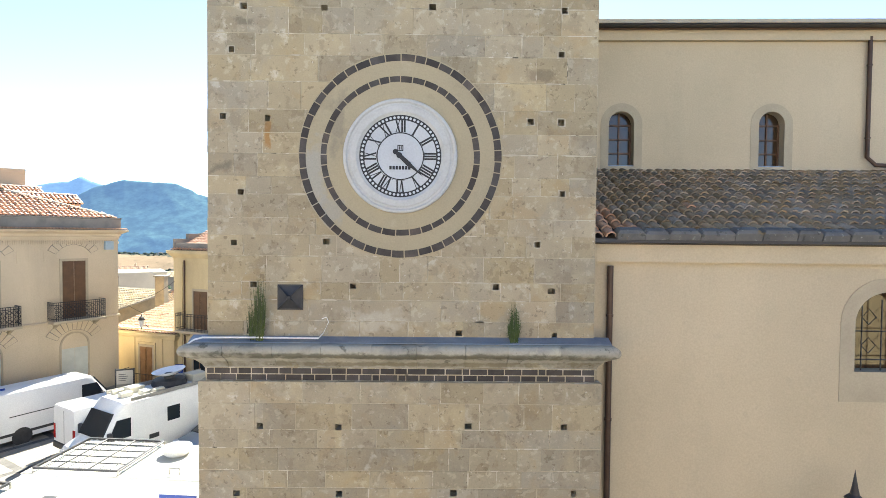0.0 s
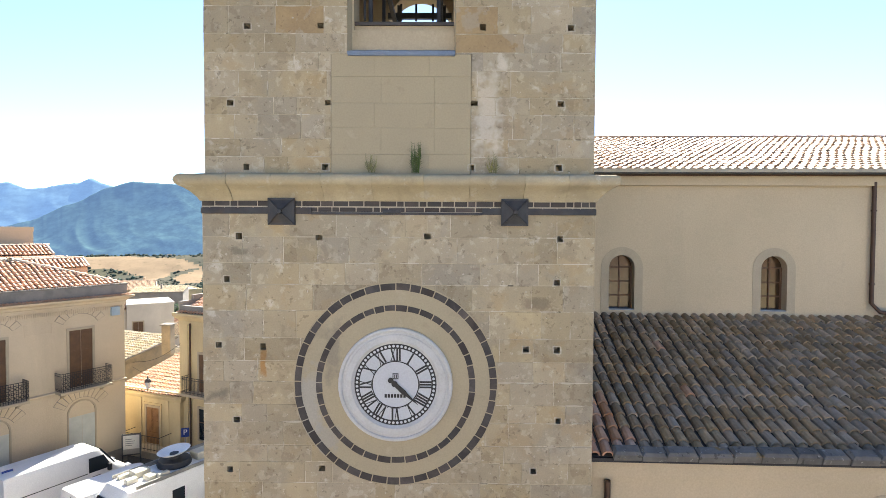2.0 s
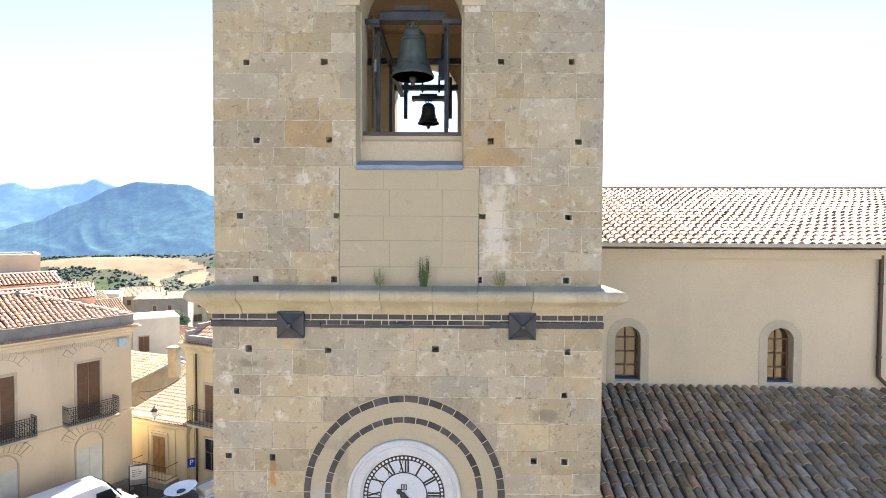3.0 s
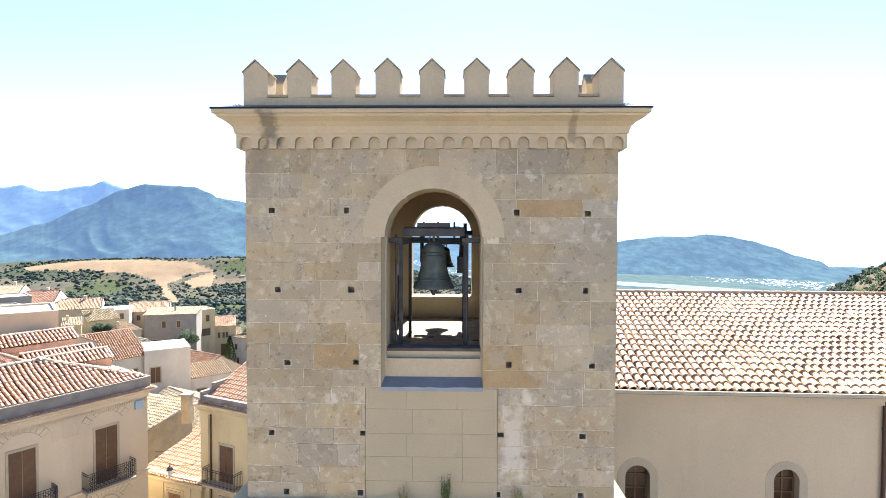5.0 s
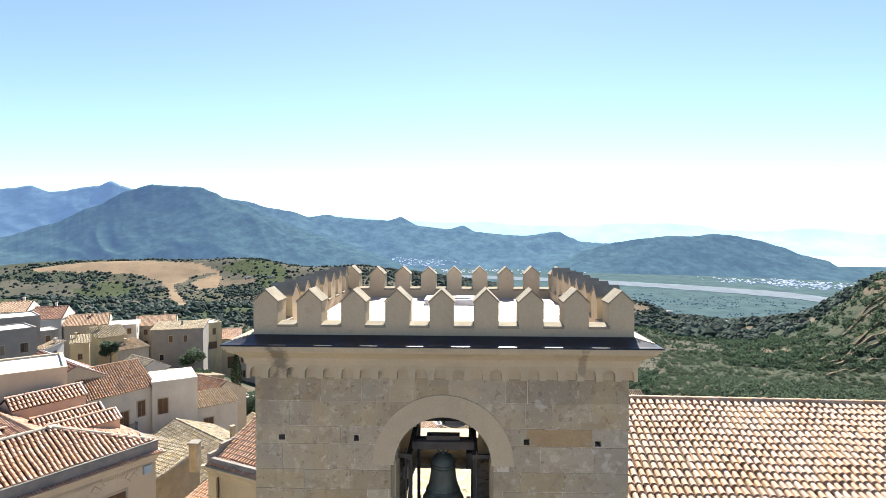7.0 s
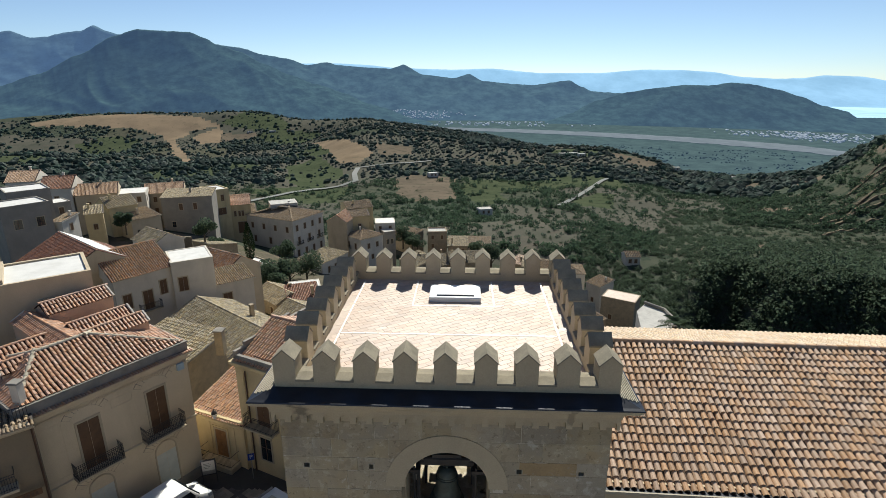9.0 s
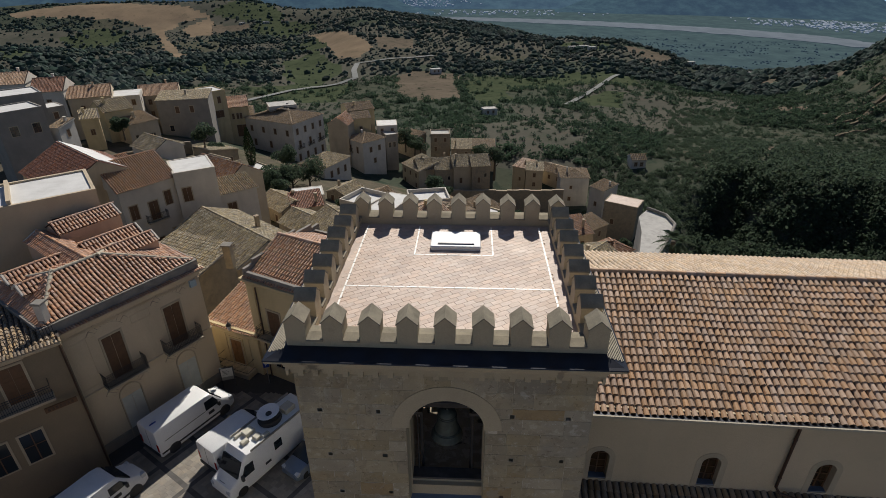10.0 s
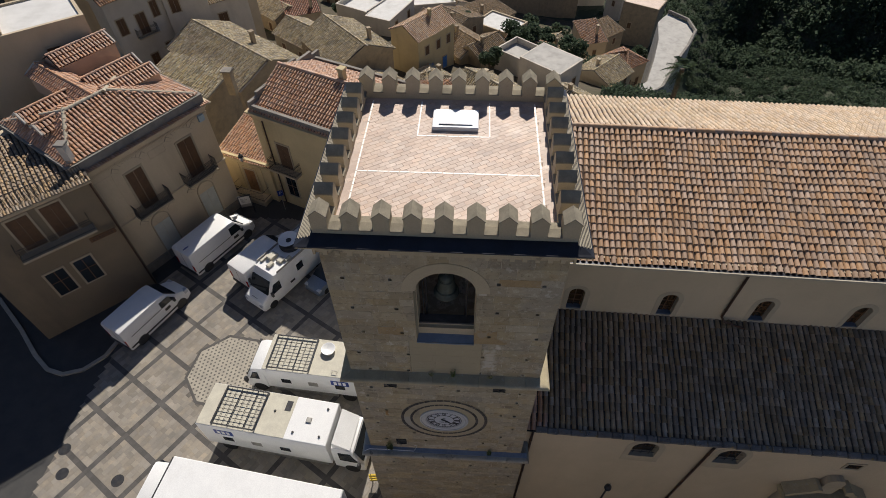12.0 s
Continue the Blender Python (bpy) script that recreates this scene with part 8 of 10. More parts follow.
house(-14.6, 153.9, 17, 5.0, 9.0, footing(-14.6, 153.9, -40.1), -26.1, S, "gable", 2.3, "moss", [("f", 2.0, -31.3, 0.8, 1.7, "shut")], "old stone row house with a lichened roof")
house(-9.7, 154.3, 15, 5.8, 9.0, footing(-9.7, 154.3, -40.0), -26.0, S, "gable", 2.3, "moss", [("f", 2.3, -31.2, 0.8, 1.7, "shut"), ("f", 4.3, -29.4, 0.7, 1.1, "win")], "old stone row house with a lichened roof")
house(-4.1, 154.9, 13, 5.5, 9.0, footing(-4.1, 154.9, -39.2), -25.2, C, "gable", 2.3, "moss", [("f", 2.2, -30.4, 0.8, 1.7, "shut")], "old stone row house with a lichened roof")
house(1.3, 155.0, 10, 5.6, 9.0, footing(1.3, 155.0, -39.0), -25.0, S, "gable", 2.3, "moss", [("f", 2.2, -30.2, 0.8, 1.7, "shut"), ("f", 4.2, -28.4, 0.7, 1.1, "win")], "old stone row house with a lichened roof")
house(-20.4, 160.7, -53, 9.7, 7.0, footing(-20.4, 160.7, -39.1), -26.1, C, "shed", 1.8, "moss", [], "cream end house of the old row")
house(-12.8, 180.4, 5, 6.6, 6.0, footing(-12.8, 180.4, -31.9), -22.9, S, "flat", 0, "grey", [], "roofless brown stone house", parapet=0.5)
house(-5.7, 178.6, 1, 6.8, 7.0, footing(-5.7, 178.6, -34.0), -27.0, S, "shed", 1.6, "moss", [], "low stone house with a lichened roof")
house(1.4, 179.7, -1, 7.8, 7.0, footing(1.4, 179.7, -33.9), -26.9, C, "shed", 1.2, "old", [], "low cream house with a pale tile roof")
house(-25.8, 187.1, -37, 9.2, 6.0, footing(-25.8, 187.1, -30.5), -24.5, S, "shed", 1.0, "old", [], "low stone barn on the slope")
house(14.8, 169.7, -32, 4.6, 7.0, footing(14.8, 169.7, -40.7), -29.7, C, "shed", 0.8, "new", [("f", 2.7, -34.2, 0.7, 1.2, "shut")], "tall cream house with a pale roof")
house(18.8, 166.1, -6, 5.4, 5.0, footing(18.8, 166.1, -38.8), -29.8, C, "shed", 1.2, "moss", [], "cream house with a small roof terrace")
house(23.4, 175.4, -42, 10.1, 8.0, footing(23.4, 175.4, -41.5), -32.5, C, "gable", 1.4, "old", [], "long cream house with a weathered roof")
house(28.7, 158.3, -3, 8.6, 9.0, footing(28.7, 158.3, -43.3), -29.3, W, "hip", 1.6, "old", [("f", 3.3, -32.9, 0.7, 1.0, "shut"), ("f", 3.1, -36.8, 0.8, 1.2, "shut"), ("l", 2.2, -32.3, 0.7, 1.2, "shut"), ("l", 5.4, -32.3, 0.7, 1.2, "shut")], "white gable ended house on the slope")
house(36.2, 151.4, -52, 5.3, 6.0, footing(36.2, 151.4, -38.3), -29.3, W, "shed", 1.0, "old", [], "small white house with a lean-to roof")
house(36.5, 134.4, -30, 8.7, 6.0, footing(36.5, 134.4, -40.9), -26.9, S, "flat", 0, "terra", [("f", 2.6, -32.9, 0.9, 1.4, "shut")], "tall brown stone house with a flat red roof", parapet=0.12)
house(23.2, 106.5, 17, 5.0, 6.5, footing(23.2, 106.5, -30.5), -23.5, C, "shed", 1.8, "brown", [("f", 2.5, -26.5, 0.8, 1.4, "shut")], "low house with a pink brown lean-to roof")
house(28.8, 112.5, 40, 5.6, 5.0, footing(28.8, 112.5, -33.0), -25.0, S, "shed", 1.2, "old", [], "old stone house with a broken roof")
house(29.8, 95.9, 37, 5.6, 6.3, footing(29.8, 95.9, -34.9), -22.9, C, "hip", 1.6, "brown", [("f", 1.7, -27.4, 0.9, 1.6, "balcony"), ("f", 3.9, -27.4, 0.9, 1.6, "shut"), ("f", 1.7, -30.9, 0.9, 1.6, "shut")], "tall cream house with a brown hipped roof")
# pale paved lane end with its parapet
lane = [(39.1, 113.8), (42.0, 117.8), (45.2, 113.9), (45.5, 109.0), (42.6, 103.0), (38.9, 96.7), (34.4, 87.8), (30.0, 84.0), (28.0, 86.0), (32.4, 90.5), (35.3, 98.6), (37.6, 106.0)]
tagged(part("lane", Shape().prism(lane, "z", -40, -22.0), ROOF_GREY), "pale cement lane ending in a rounded terrace", "lane", kind="structure")
wl = Shape()
edge = [Vector((*q, 0)) for q in lane[1:8]]
wl.tube([q + Vector((0, 0, -21.5)) for q in edge], 0.35, 6)
pw_ = thing("lane_parapet", pose(0, 0, 0), "low pale parapet wall along the lane", "wall")
part("coping", wl, CONCRETE, pw_)

# older houses that fill the slope between them
FILL = random.Random(33)
taken = [(o.matrix_basis @ Vector((4.5, 4, 0))).to_2d() for o in scene.objects if o.name.startswith("house")]
for x0, x1, y0, y1, count in ((-66, -46, 88, 118, 7), (-30, 6, 88, 112, 10), (-22, 14, 48, 66, 5), (-150, -110, 60, 110, 8), (4, 26, 76, 100, 5)):
    made, tries = 0, 0
    while made < count and tries < 300:
        tries += 1
        x, y = FILL.uniform(x0, x1), FILL.uniform(y0, y1)
        if min((q - Vector((x, y))).length for q in taken) < 8.2 or (abs(x + 36) < 8 and abs(y - 107) < 9):
            continue
        w, d = FILL.uniform(5.5, 8.5), FILL.uniform(5, 7)
        z = land(x, y)
        taken.append(Vector((x, y)))
        mat = FILL.choice((C, S, S, W, G, S))
        turn = FILL.choice((-40, -34, 52, 58)) + FILL.uniform(-5, 5)
        c, sn = math.cos(radians(turn)), math.sin(radians(turn))
        house(x - (w * c - d * sn) / 2, y - (w * sn + d * c) / 2, turn, w, d, z - 5, z + FILL.uniform(2.0, 3.8), mat, FILL.choice(("gable", "gable", "gable", "shed", "flat")), FILL.uniform(1.2, 1.9), FILL.choice(("old", "moss", "moss", "old", "brown", "grey")),
              [("f", w * k, z + 0.6, 0.9, 1.4, "shut") for k in (0.3, 0.7)], {C: "cream rendered old house on the slope", S: "rough stone old house on the slope", W: "white rendered old house on the slope", G: "grey cement old house on the slope"}[mat], FILL.choice("xy"), parapet=0.3)
        made += 1

# farmhouses across the slopes
for a, el, w, tl in ((10.6, -7.3, 13, "grey"), (9.7, -7.4, 9, "grey"), (11.6, -7.4, 8, "grey"), (-3.9, -9.75, 8, "grey"), (3.5, -6.2, 10, "old"), (20.6, -8.35, 9, "grey"), (1.6, -13.8, 7, "grey"), (17.3, -18.9, 5, "old"), (-19.9, -4.9, 11, "grey"), (-18.2, -4.85, 11, "old"), (-22.0, -4.9, 9, "grey"), (-27.5, -3.0, 9, "old"), (-30.9, -2.65, 9, "old"), (26.0, -8.9, 8, "grey")):
    x, y = on_hill(a, el)
    z = land(x, y)
    house(x, y, 20 - a, w, 5, z - 4, z + 3.2, W, "flat" if tl == "grey" else "gable", 1.4, tl, [("f", w * 0.3, z + 1.0, 1.0, 1.4, "shut"), ("f", w * 0.7, z + 1.0, 1.0, 1.4, "shut")], "white farmhouse among the olive groves", "x", 0.25, 0.6, 0.9, 0.2)

# unseen far side of the square, behind the camera, added for warm bounce light
for x0, wdt, hgt, mat in ((-62, 16, 11, C), (-46, 13, 10, Y), (-33, 15, 12, P), (-18, 14, 10.5, C), (-4, 16, 12, W), (12, 14, 11, C), (26, 16, 10, Y)):
    house(x0 + wdt, -19.0, 180, wdt - 0.1, 9.0, 0, hgt, mat, "gable", 1.8, "orange", [("f", a, z, 1.1, 2.0, "shut") for z in (1.2, 5.2) for a in (2.5, 6.5, 10.5)], "unseen rendered house across the square for bounce light", "x", 0.25, 0.5, 0.8)


def ruin(x0, y0, x1, y1, top0, top1, label, arches):
    """An old roofless wall with an uneven top and blind arches."""
    s = Shape()
    d = Vector((x1 - x0, y1 - y0, 0))
    ln = d.length
    n = 16
    crest = [top0 + (top1 - top0) * k / n + 0.5 * noise.noise((k * 0.7, x0, 0.0)) for k in range(n + 1)]
    s.prism([(0, -22), (ln, -22)] + [(ln * k / n, crest[k]) for k in range(n, -1, -1)], "y", 0, 0.7)
    w_ = part("ruined_wall", s, W_DULL)
    w_.matrix_basis = pose(x0, y0, 0, 0, 0, math.degrees(math.atan2(d.y, d.x)))
    for c_, z_, r_ in arches:
        part("blind_arch", Shape().prism([(c_ - r_, z_ - 2.0), (c_ + r_, z_ - 2.0)] + arc(c_, z_, r_, 0, 180, 10), "y", -0.03, 0.02), BLACK, w_, "dark arched opening")
        part("arch_ring", Shape().band([(c_ - r_ - 0.25, z_ - 2.0)] + arc(c_, z_, r_ + 0.25, 180, 0, 10) + [(c_ + r_ + 0.25, z_ - 2.0)], [(c_ - r_, z_ - 2.0)] + arc(c_, z_, r_, 180, 0, 10) + [(c_ + r_, z_ - 2.0)], "y", -0.08, 0.02), S, w_)
    return tagged(w_, label, "wall", kind="structure")


ruin(-75.1, 110.0, -64.0, 119.2, -7.2, -7.2, "old roofless wall with blind arches", [(7.0, -9.4, 0.7), (4.0, -9.2, 0.6)])
ruin(-62.7, 119.5, -55.4, 119.2, -8.4, -9.8, "broken old wall with an arched opening", [(3.2, -11.0, 0.6)])
rw = Shape()
for k in range(12):
    xa, xb = -11.4 + (39.9) * k / 12, -11.4 + (39.9) * (k + 1) / 12
    ya = 148.9 + (1.8) * k / 12
    top = -30.6 + 0.12 * (k % 3)
    rw.box(xa, xb, ya + 0.1 * (k % 2), ya + 0.9, -60, top)
tagged(part("retaining_wall", rw, S), "long dark stone retaining wall under the old houses", "wall", kind="structure")

# ---- the square ----
PAVE = surface("square_paving_stone", [(0.285, 0.252, 0.208), (0.225, 0.204, 0.175), (0.325, 0.278, 0.22)], 0.7, 20, 0.85, 0.2, (0.19, 0.17, 0.15), 0.35, 0.45, 0.16)
PAVE_BED = surface("paving_joint", [(0.15, 0.135, 0.115), (0.11, 0.10, 0.09)], 2, 30, 0.95, 0.1)
LAVA_FLAT = surface("dark_lava_strip", [(0.075, 0.07, 0.066), (0.10, 0.094, 0.088)], 1.5, 25, 0.75, 0.15, vary=0.15)
CURB = surface("pale_kerb_stone", [(0.40, 0.365, 0.30), (0.32, 0.295, 0.25)], 1.5, 25, 0.85, 0.15)
ASPHALT = surface("worn_asphalt", [(0.05, 0.05, 0.05), (0.065, 0.063, 0.06)], 1.0, 60, 0.9, 0.2)
tagged(part("road", Shape().put([(-60, -19, -0.012), (42, -19, -0.012), (42, 38, -0.012), (-60, 38, -0.012)], [(0, 1, 2, 3)]), ASPHALT), "dark asphalt street round the square", "road", kind="structure")
sq = tagged(part("pavement", Shape().put([(-24.6, -12, -0.004), (3.0, -12, -0.004), (3.0, 9.2, -0.004), (-3.7, 9.2, -0.004), (-3.7, 31.0, -0.004), (-17.6, 31.0, -0.004), (-23.2, 23.0, -0.004), (-23.2, 17.6, -0.004)], [tuple(range(8))]), PAVE_BED), "stone paved square with a grid of dark lava strips", "pavement", kind="structure")
SQ_POLY = [(-24.6, -12), (3.0, -12), (3.0, 9.2), (-3.7, 9.2), (-3.7, 31.0), (-17.6, 31.0), (-23.2, 23.0), (-23.2, 17.6)]
TURN = radians(58.4)
ca, sa = math.cos(TURN), math.sin(TURN)
GX, GY, SW = 2.55, 2.95, 0.32
RC, RR = (-15.0, 17.0), 2.7


def to_world(p, q):
    return (-19.84 + p * ca - q * sa, 12.3 + p * sa + q * ca)


stones, strips = Shape(), Shape()
rp = random.Random(4)


def flat_piece(s, p0, p1, q0, q1, h):
    corners = [to_world(p, q) for p, q in ((p0, q0), (p1, q0), (p1, q1), (p0, q1))]
    cx, cy = sum(c[0] for c in corners) / 4, sum(c[1] for c in corners) / 4
    if not inside(cx, cy, SQ_POLY) or math.hypot(cx - RC[0], cy - RC[1]) < RR:
        return
    s.put([(x, y, -0.006) for x, y in corners] + [(cx + (x - cx) * 0.97, cy + (y - cy) * 0.97, h) for x, y in corners], [(4, 5, 6, 7), (0, 1, 5, 4), (1, 2, 6, 5), (2, 3, 7, 6), (3, 0, 4, 7)])


for i in range(-14, 16):
    for j in range(-12, 12):
        p, q = i * GX, j * GY
        xw, yw = to_world(p + GX / 2, q + GY / 2)
        if not (-32 < xw < 8 and -16 < yw < 36):
            continue
        for k in range(6):
            flat_piece(strips, p + SW / 2 + (GX - SW) * k / 6, p + SW / 2 + (GX - SW) * (k + 1) / 6, q - SW / 2, q + SW / 2, 0.003)
        for k in range(7):
            flat_piece(strips, p - SW / 2, p + SW / 2, q + SW / 2 + (GY - SW) * k / 7, q + SW / 2 + (GY - SW) * (k + 1) / 7, 0.003)
        flat_piece(strips, p - SW / 2, p + SW / 2, q - SW / 2, q + SW / 2, 0.003)
        rows = 8
        for a in range(rows):
            q0, q1 = q + SW / 2 + (GY - SW) * a / rows, q + SW / 2 + (GY - SW) * (a + 1) / rows
            pp = p + SW / 2
            end = p + GX - SW / 2
            while pp < end - 0.01:
                ln = rp.uniform(0.26, 0.5)
                if end - pp - ln < 0.2:
                    ln = end - pp
                flat_piece(stones, pp, pp + ln, q0, q1, 0.004 + rp.uniform(0, 0.004))
                pp += ln
part("paving_stones", stones, PAVE, sq, "warm grey rectangular paving stones", 0, "stuff")
part("lava_strips", strips, LAVA_FLAT, sq, "dark lava paving strips", 0, "stuff")
part("rosette", Shape().prism([(RC[0] + RR * 0.96 * math.cos(radians(a + 15)), RC[1] + RR * 0.96 * math.sin(radians(a + 15))) for a in range(0, 360, 45)], "z", -0.004, 0.0), CURB, sq, "pale cobbled octagon in the paving")
rim = Shape()
oct_o = [(RC[0] + RR * 1.03 * math.cos(radians(a + 15)), RC[1] + RR * 1.03 * math.sin(radians(a + 15))) for a in range(0, 360, 45)]
oct_i = [(RC[0] + RR * 0.97 * math.cos(radians(a + 15)), RC[1] + RR * 0.97 * math.sin(radians(a + 15))) for a in range(0, 360, 45)]
rim.band(oct_o, oct_i, "z", -0.004, 0.012)
part("rosette_rim", rim, LAVA_FLAT, sq)
st = Shape()
for i in range(-14, 15):
    for j in range(-14, 15):
        x, y = RC[0] + 0.26 * i, RC[1] + 0.26 * j + (0.13 if i % 2 else 0)
        if inside(x, y, oct_i) and math.hypot(x - RC[0], y - RC[1]) < RR * 0.9:
            dark = 0.055
            st.box(x - dark, x + dark, y - dark, y + dark, 0, 0.01)
part("rosette_cobbles", st, PAVE_BED, sq, "small dark cobbles set in the octagon", 0, "stuff")
for x, y in ((-23.1, 11.3), (-22.5, 9.9), (-19.1, 9.7)):
    mh = Shape().lathe([(0.36, -0.01), (0.36, 0.012), (0.33, 0.016), (0.31, 0.012), (0.0, 0.012)], (x, y, 0), 24)
    tagged(part("manhole_cover", mh, IRON), "round cast iron manhole cover in the paving", "manhole cover", "manhole covers")
path = [(-36.0, 23.2), (-33.7, 21.84), (-30.5, 19.3), (-28.4, 17.4), (-27.0, 16.4), (-25.8, 16.1), (-24.6, 16.5), (-23.6, 17.6), (-23.2, 19.2)]
kerb = Shape()
for (x0, y0), (x1, y1) in zip(path, path[1:]):
    d = Vector((x1 - x0, y1 - y0, 0)).normalized()
    nrm = Vector((-d.y, d.x, 0)) * 0.13
    kerb.put([(x0 + nrm.x, y0 + nrm.y, -0.02), (x1 + nrm.x, y1 + nrm.y, -0.02), (x1 - nrm.x, y1 - nrm.y, -0.02), (x0 - nrm.x, y0 - nrm.y, -0.02), (x0 + nrm.x, y0 + nrm.y, 0.12), (x1 + nrm.x, y1 + nrm.y, 0.12), (x1 - nrm.x, y1 - nrm.y, 0.12), (x0 - nrm.x, y0 - nrm.y, 0.12)],
             [(4, 5, 6, 7), (0, 1, 5, 4), (1, 2, 6, 5), (2, 3, 7, 6), (3, 0, 4, 7)])
tagged(part("kerb", kerb, CURB), "curved pale stone kerb of the pavement", "kerb", kind="structure")

# ---- vehicles ----
V_WHITE = surface("white_vehicle_paint", [(0.78, 0.78, 0.77), (0.74, 0.74, 0.735)], 1.5, 20, 0.35, 0.0, (0.6, 0.59, 0.56), 1.0, 0.25, spec=0.5)
V_CREAM = surface("cream_roof_paint", [(0.56, 0.53, 0.43), (0.48, 0.45, 0.37)], 1.5, 20, 0.6, 0.05, (0.33, 0.3, 0.25), 1.2, 0.4)
V_SILVER = surface("silver_blue_paint", [(0.20, 0.24, 0.30), (0.18, 0.22, 0.28)], 1.5, 20, 0.3, 0.0, metal=0.5)
TYRE = surface("tyre_rubber", [(0.02, 0.02, 0.02), (0.028, 0.028, 0.028)], 5, 50, 0.8, 0.1)
RIM = surface("wheel_steel", [(0.35, 0.35, 0.36), (0.28, 0.28, 0.29)], 5, 40, 0.4, 0.0, metal=0.8)
PLASTIC = surface("black_plastic", [(0.03, 0.03, 0.032), (0.045, 0.045, 0.047)], 4, 40, 0.6, 0.05)
RED_LENS = surface("red_lamp_lens", [(0.45, 0.02, 0.015), (0.38, 0.02, 0.015)], 5, 40, 0.2, 0.0)
LAMP = surface("clear_lamp_lens", [(0.55, 0.57, 0.6), (0.5, 0.52, 0.55)], 5, 40, 0.15, 0.0)
BLUE = surface("blue_panel", [(0.02, 0.05, 0.25), (0.018, 0.045, 0.22)], 5, 40, 0.4, 0.0)
STEEL = surface("galvanised_steel", [(0.40, 0.39, 0.36), (0.30, 0.29, 0.27)], 4, 40, 0.5, 0.05, metal=0.6)


def wheel(parent, x, y, r, w=0.22):
    t = part("wheel", Shape().lathe([(r * 0.6, -w / 2), (r * 0.93, -w / 2), (r, -w / 2 + 0.04), (r, w / 2 - 0.04), (r * 0.93, w / 2), (r * 0.6, w / 2)], (0, 0, 0), 20, "y"), TYRE, parent, "", 40)
    t.location = (x, y, r)
    part("rim", Shape().lathe([(r * 0.6, -w / 2 + 0.02), (r * 0.45, -w / 2 + 0.05), (r * 0.15, -w / 2 + 0.015), (r * 0.15, w / 2 - 0.015), (r * 0.45, w / 2 - 0.05), (r * 0.6, w / 2 - 0.02)], (0, 0, 0), 16, "y"), RIM, t)


def shell(s, sections, n=None):
    """A body from cross sections along x: (x, half width, z0, z1, corner)."""
    rings = []
    for x, hw, z0, z1, c in sections:
        rings.append([(x, -hw, z0), (x, -hw * 1.0, z0 + (z1 - z0) * 0.45), (x, -hw * 0.97, z1 - c * 1.6), (x, -hw + c * 0.8, z1 - c * 0.35), (x, -hw + c * 2.0, z1), (x, hw - c * 2.0, z1), (x, hw - c * 0.8, z1 - c * 0.35), (x, hw * 0.97, z1 - c * 1.6), (x, hw * 1.0, z0 + (z1 - z0) * 0.45), (x, hw, z0)])
    m = 10
    pts = [p for r in rings for p in r]
    fs = [(i * m + k, i * m + (k + 1) % m, (i + 1) * m + (k + 1) % m, (i + 1) * m + k) for i in range(len(rings) - 1) for k in range(m)]
    fs += [tuple(range(m)), tuple(range(len(pts) - 1, len(pts) - m - 1, -1))]
    return s.put(pts, fs)


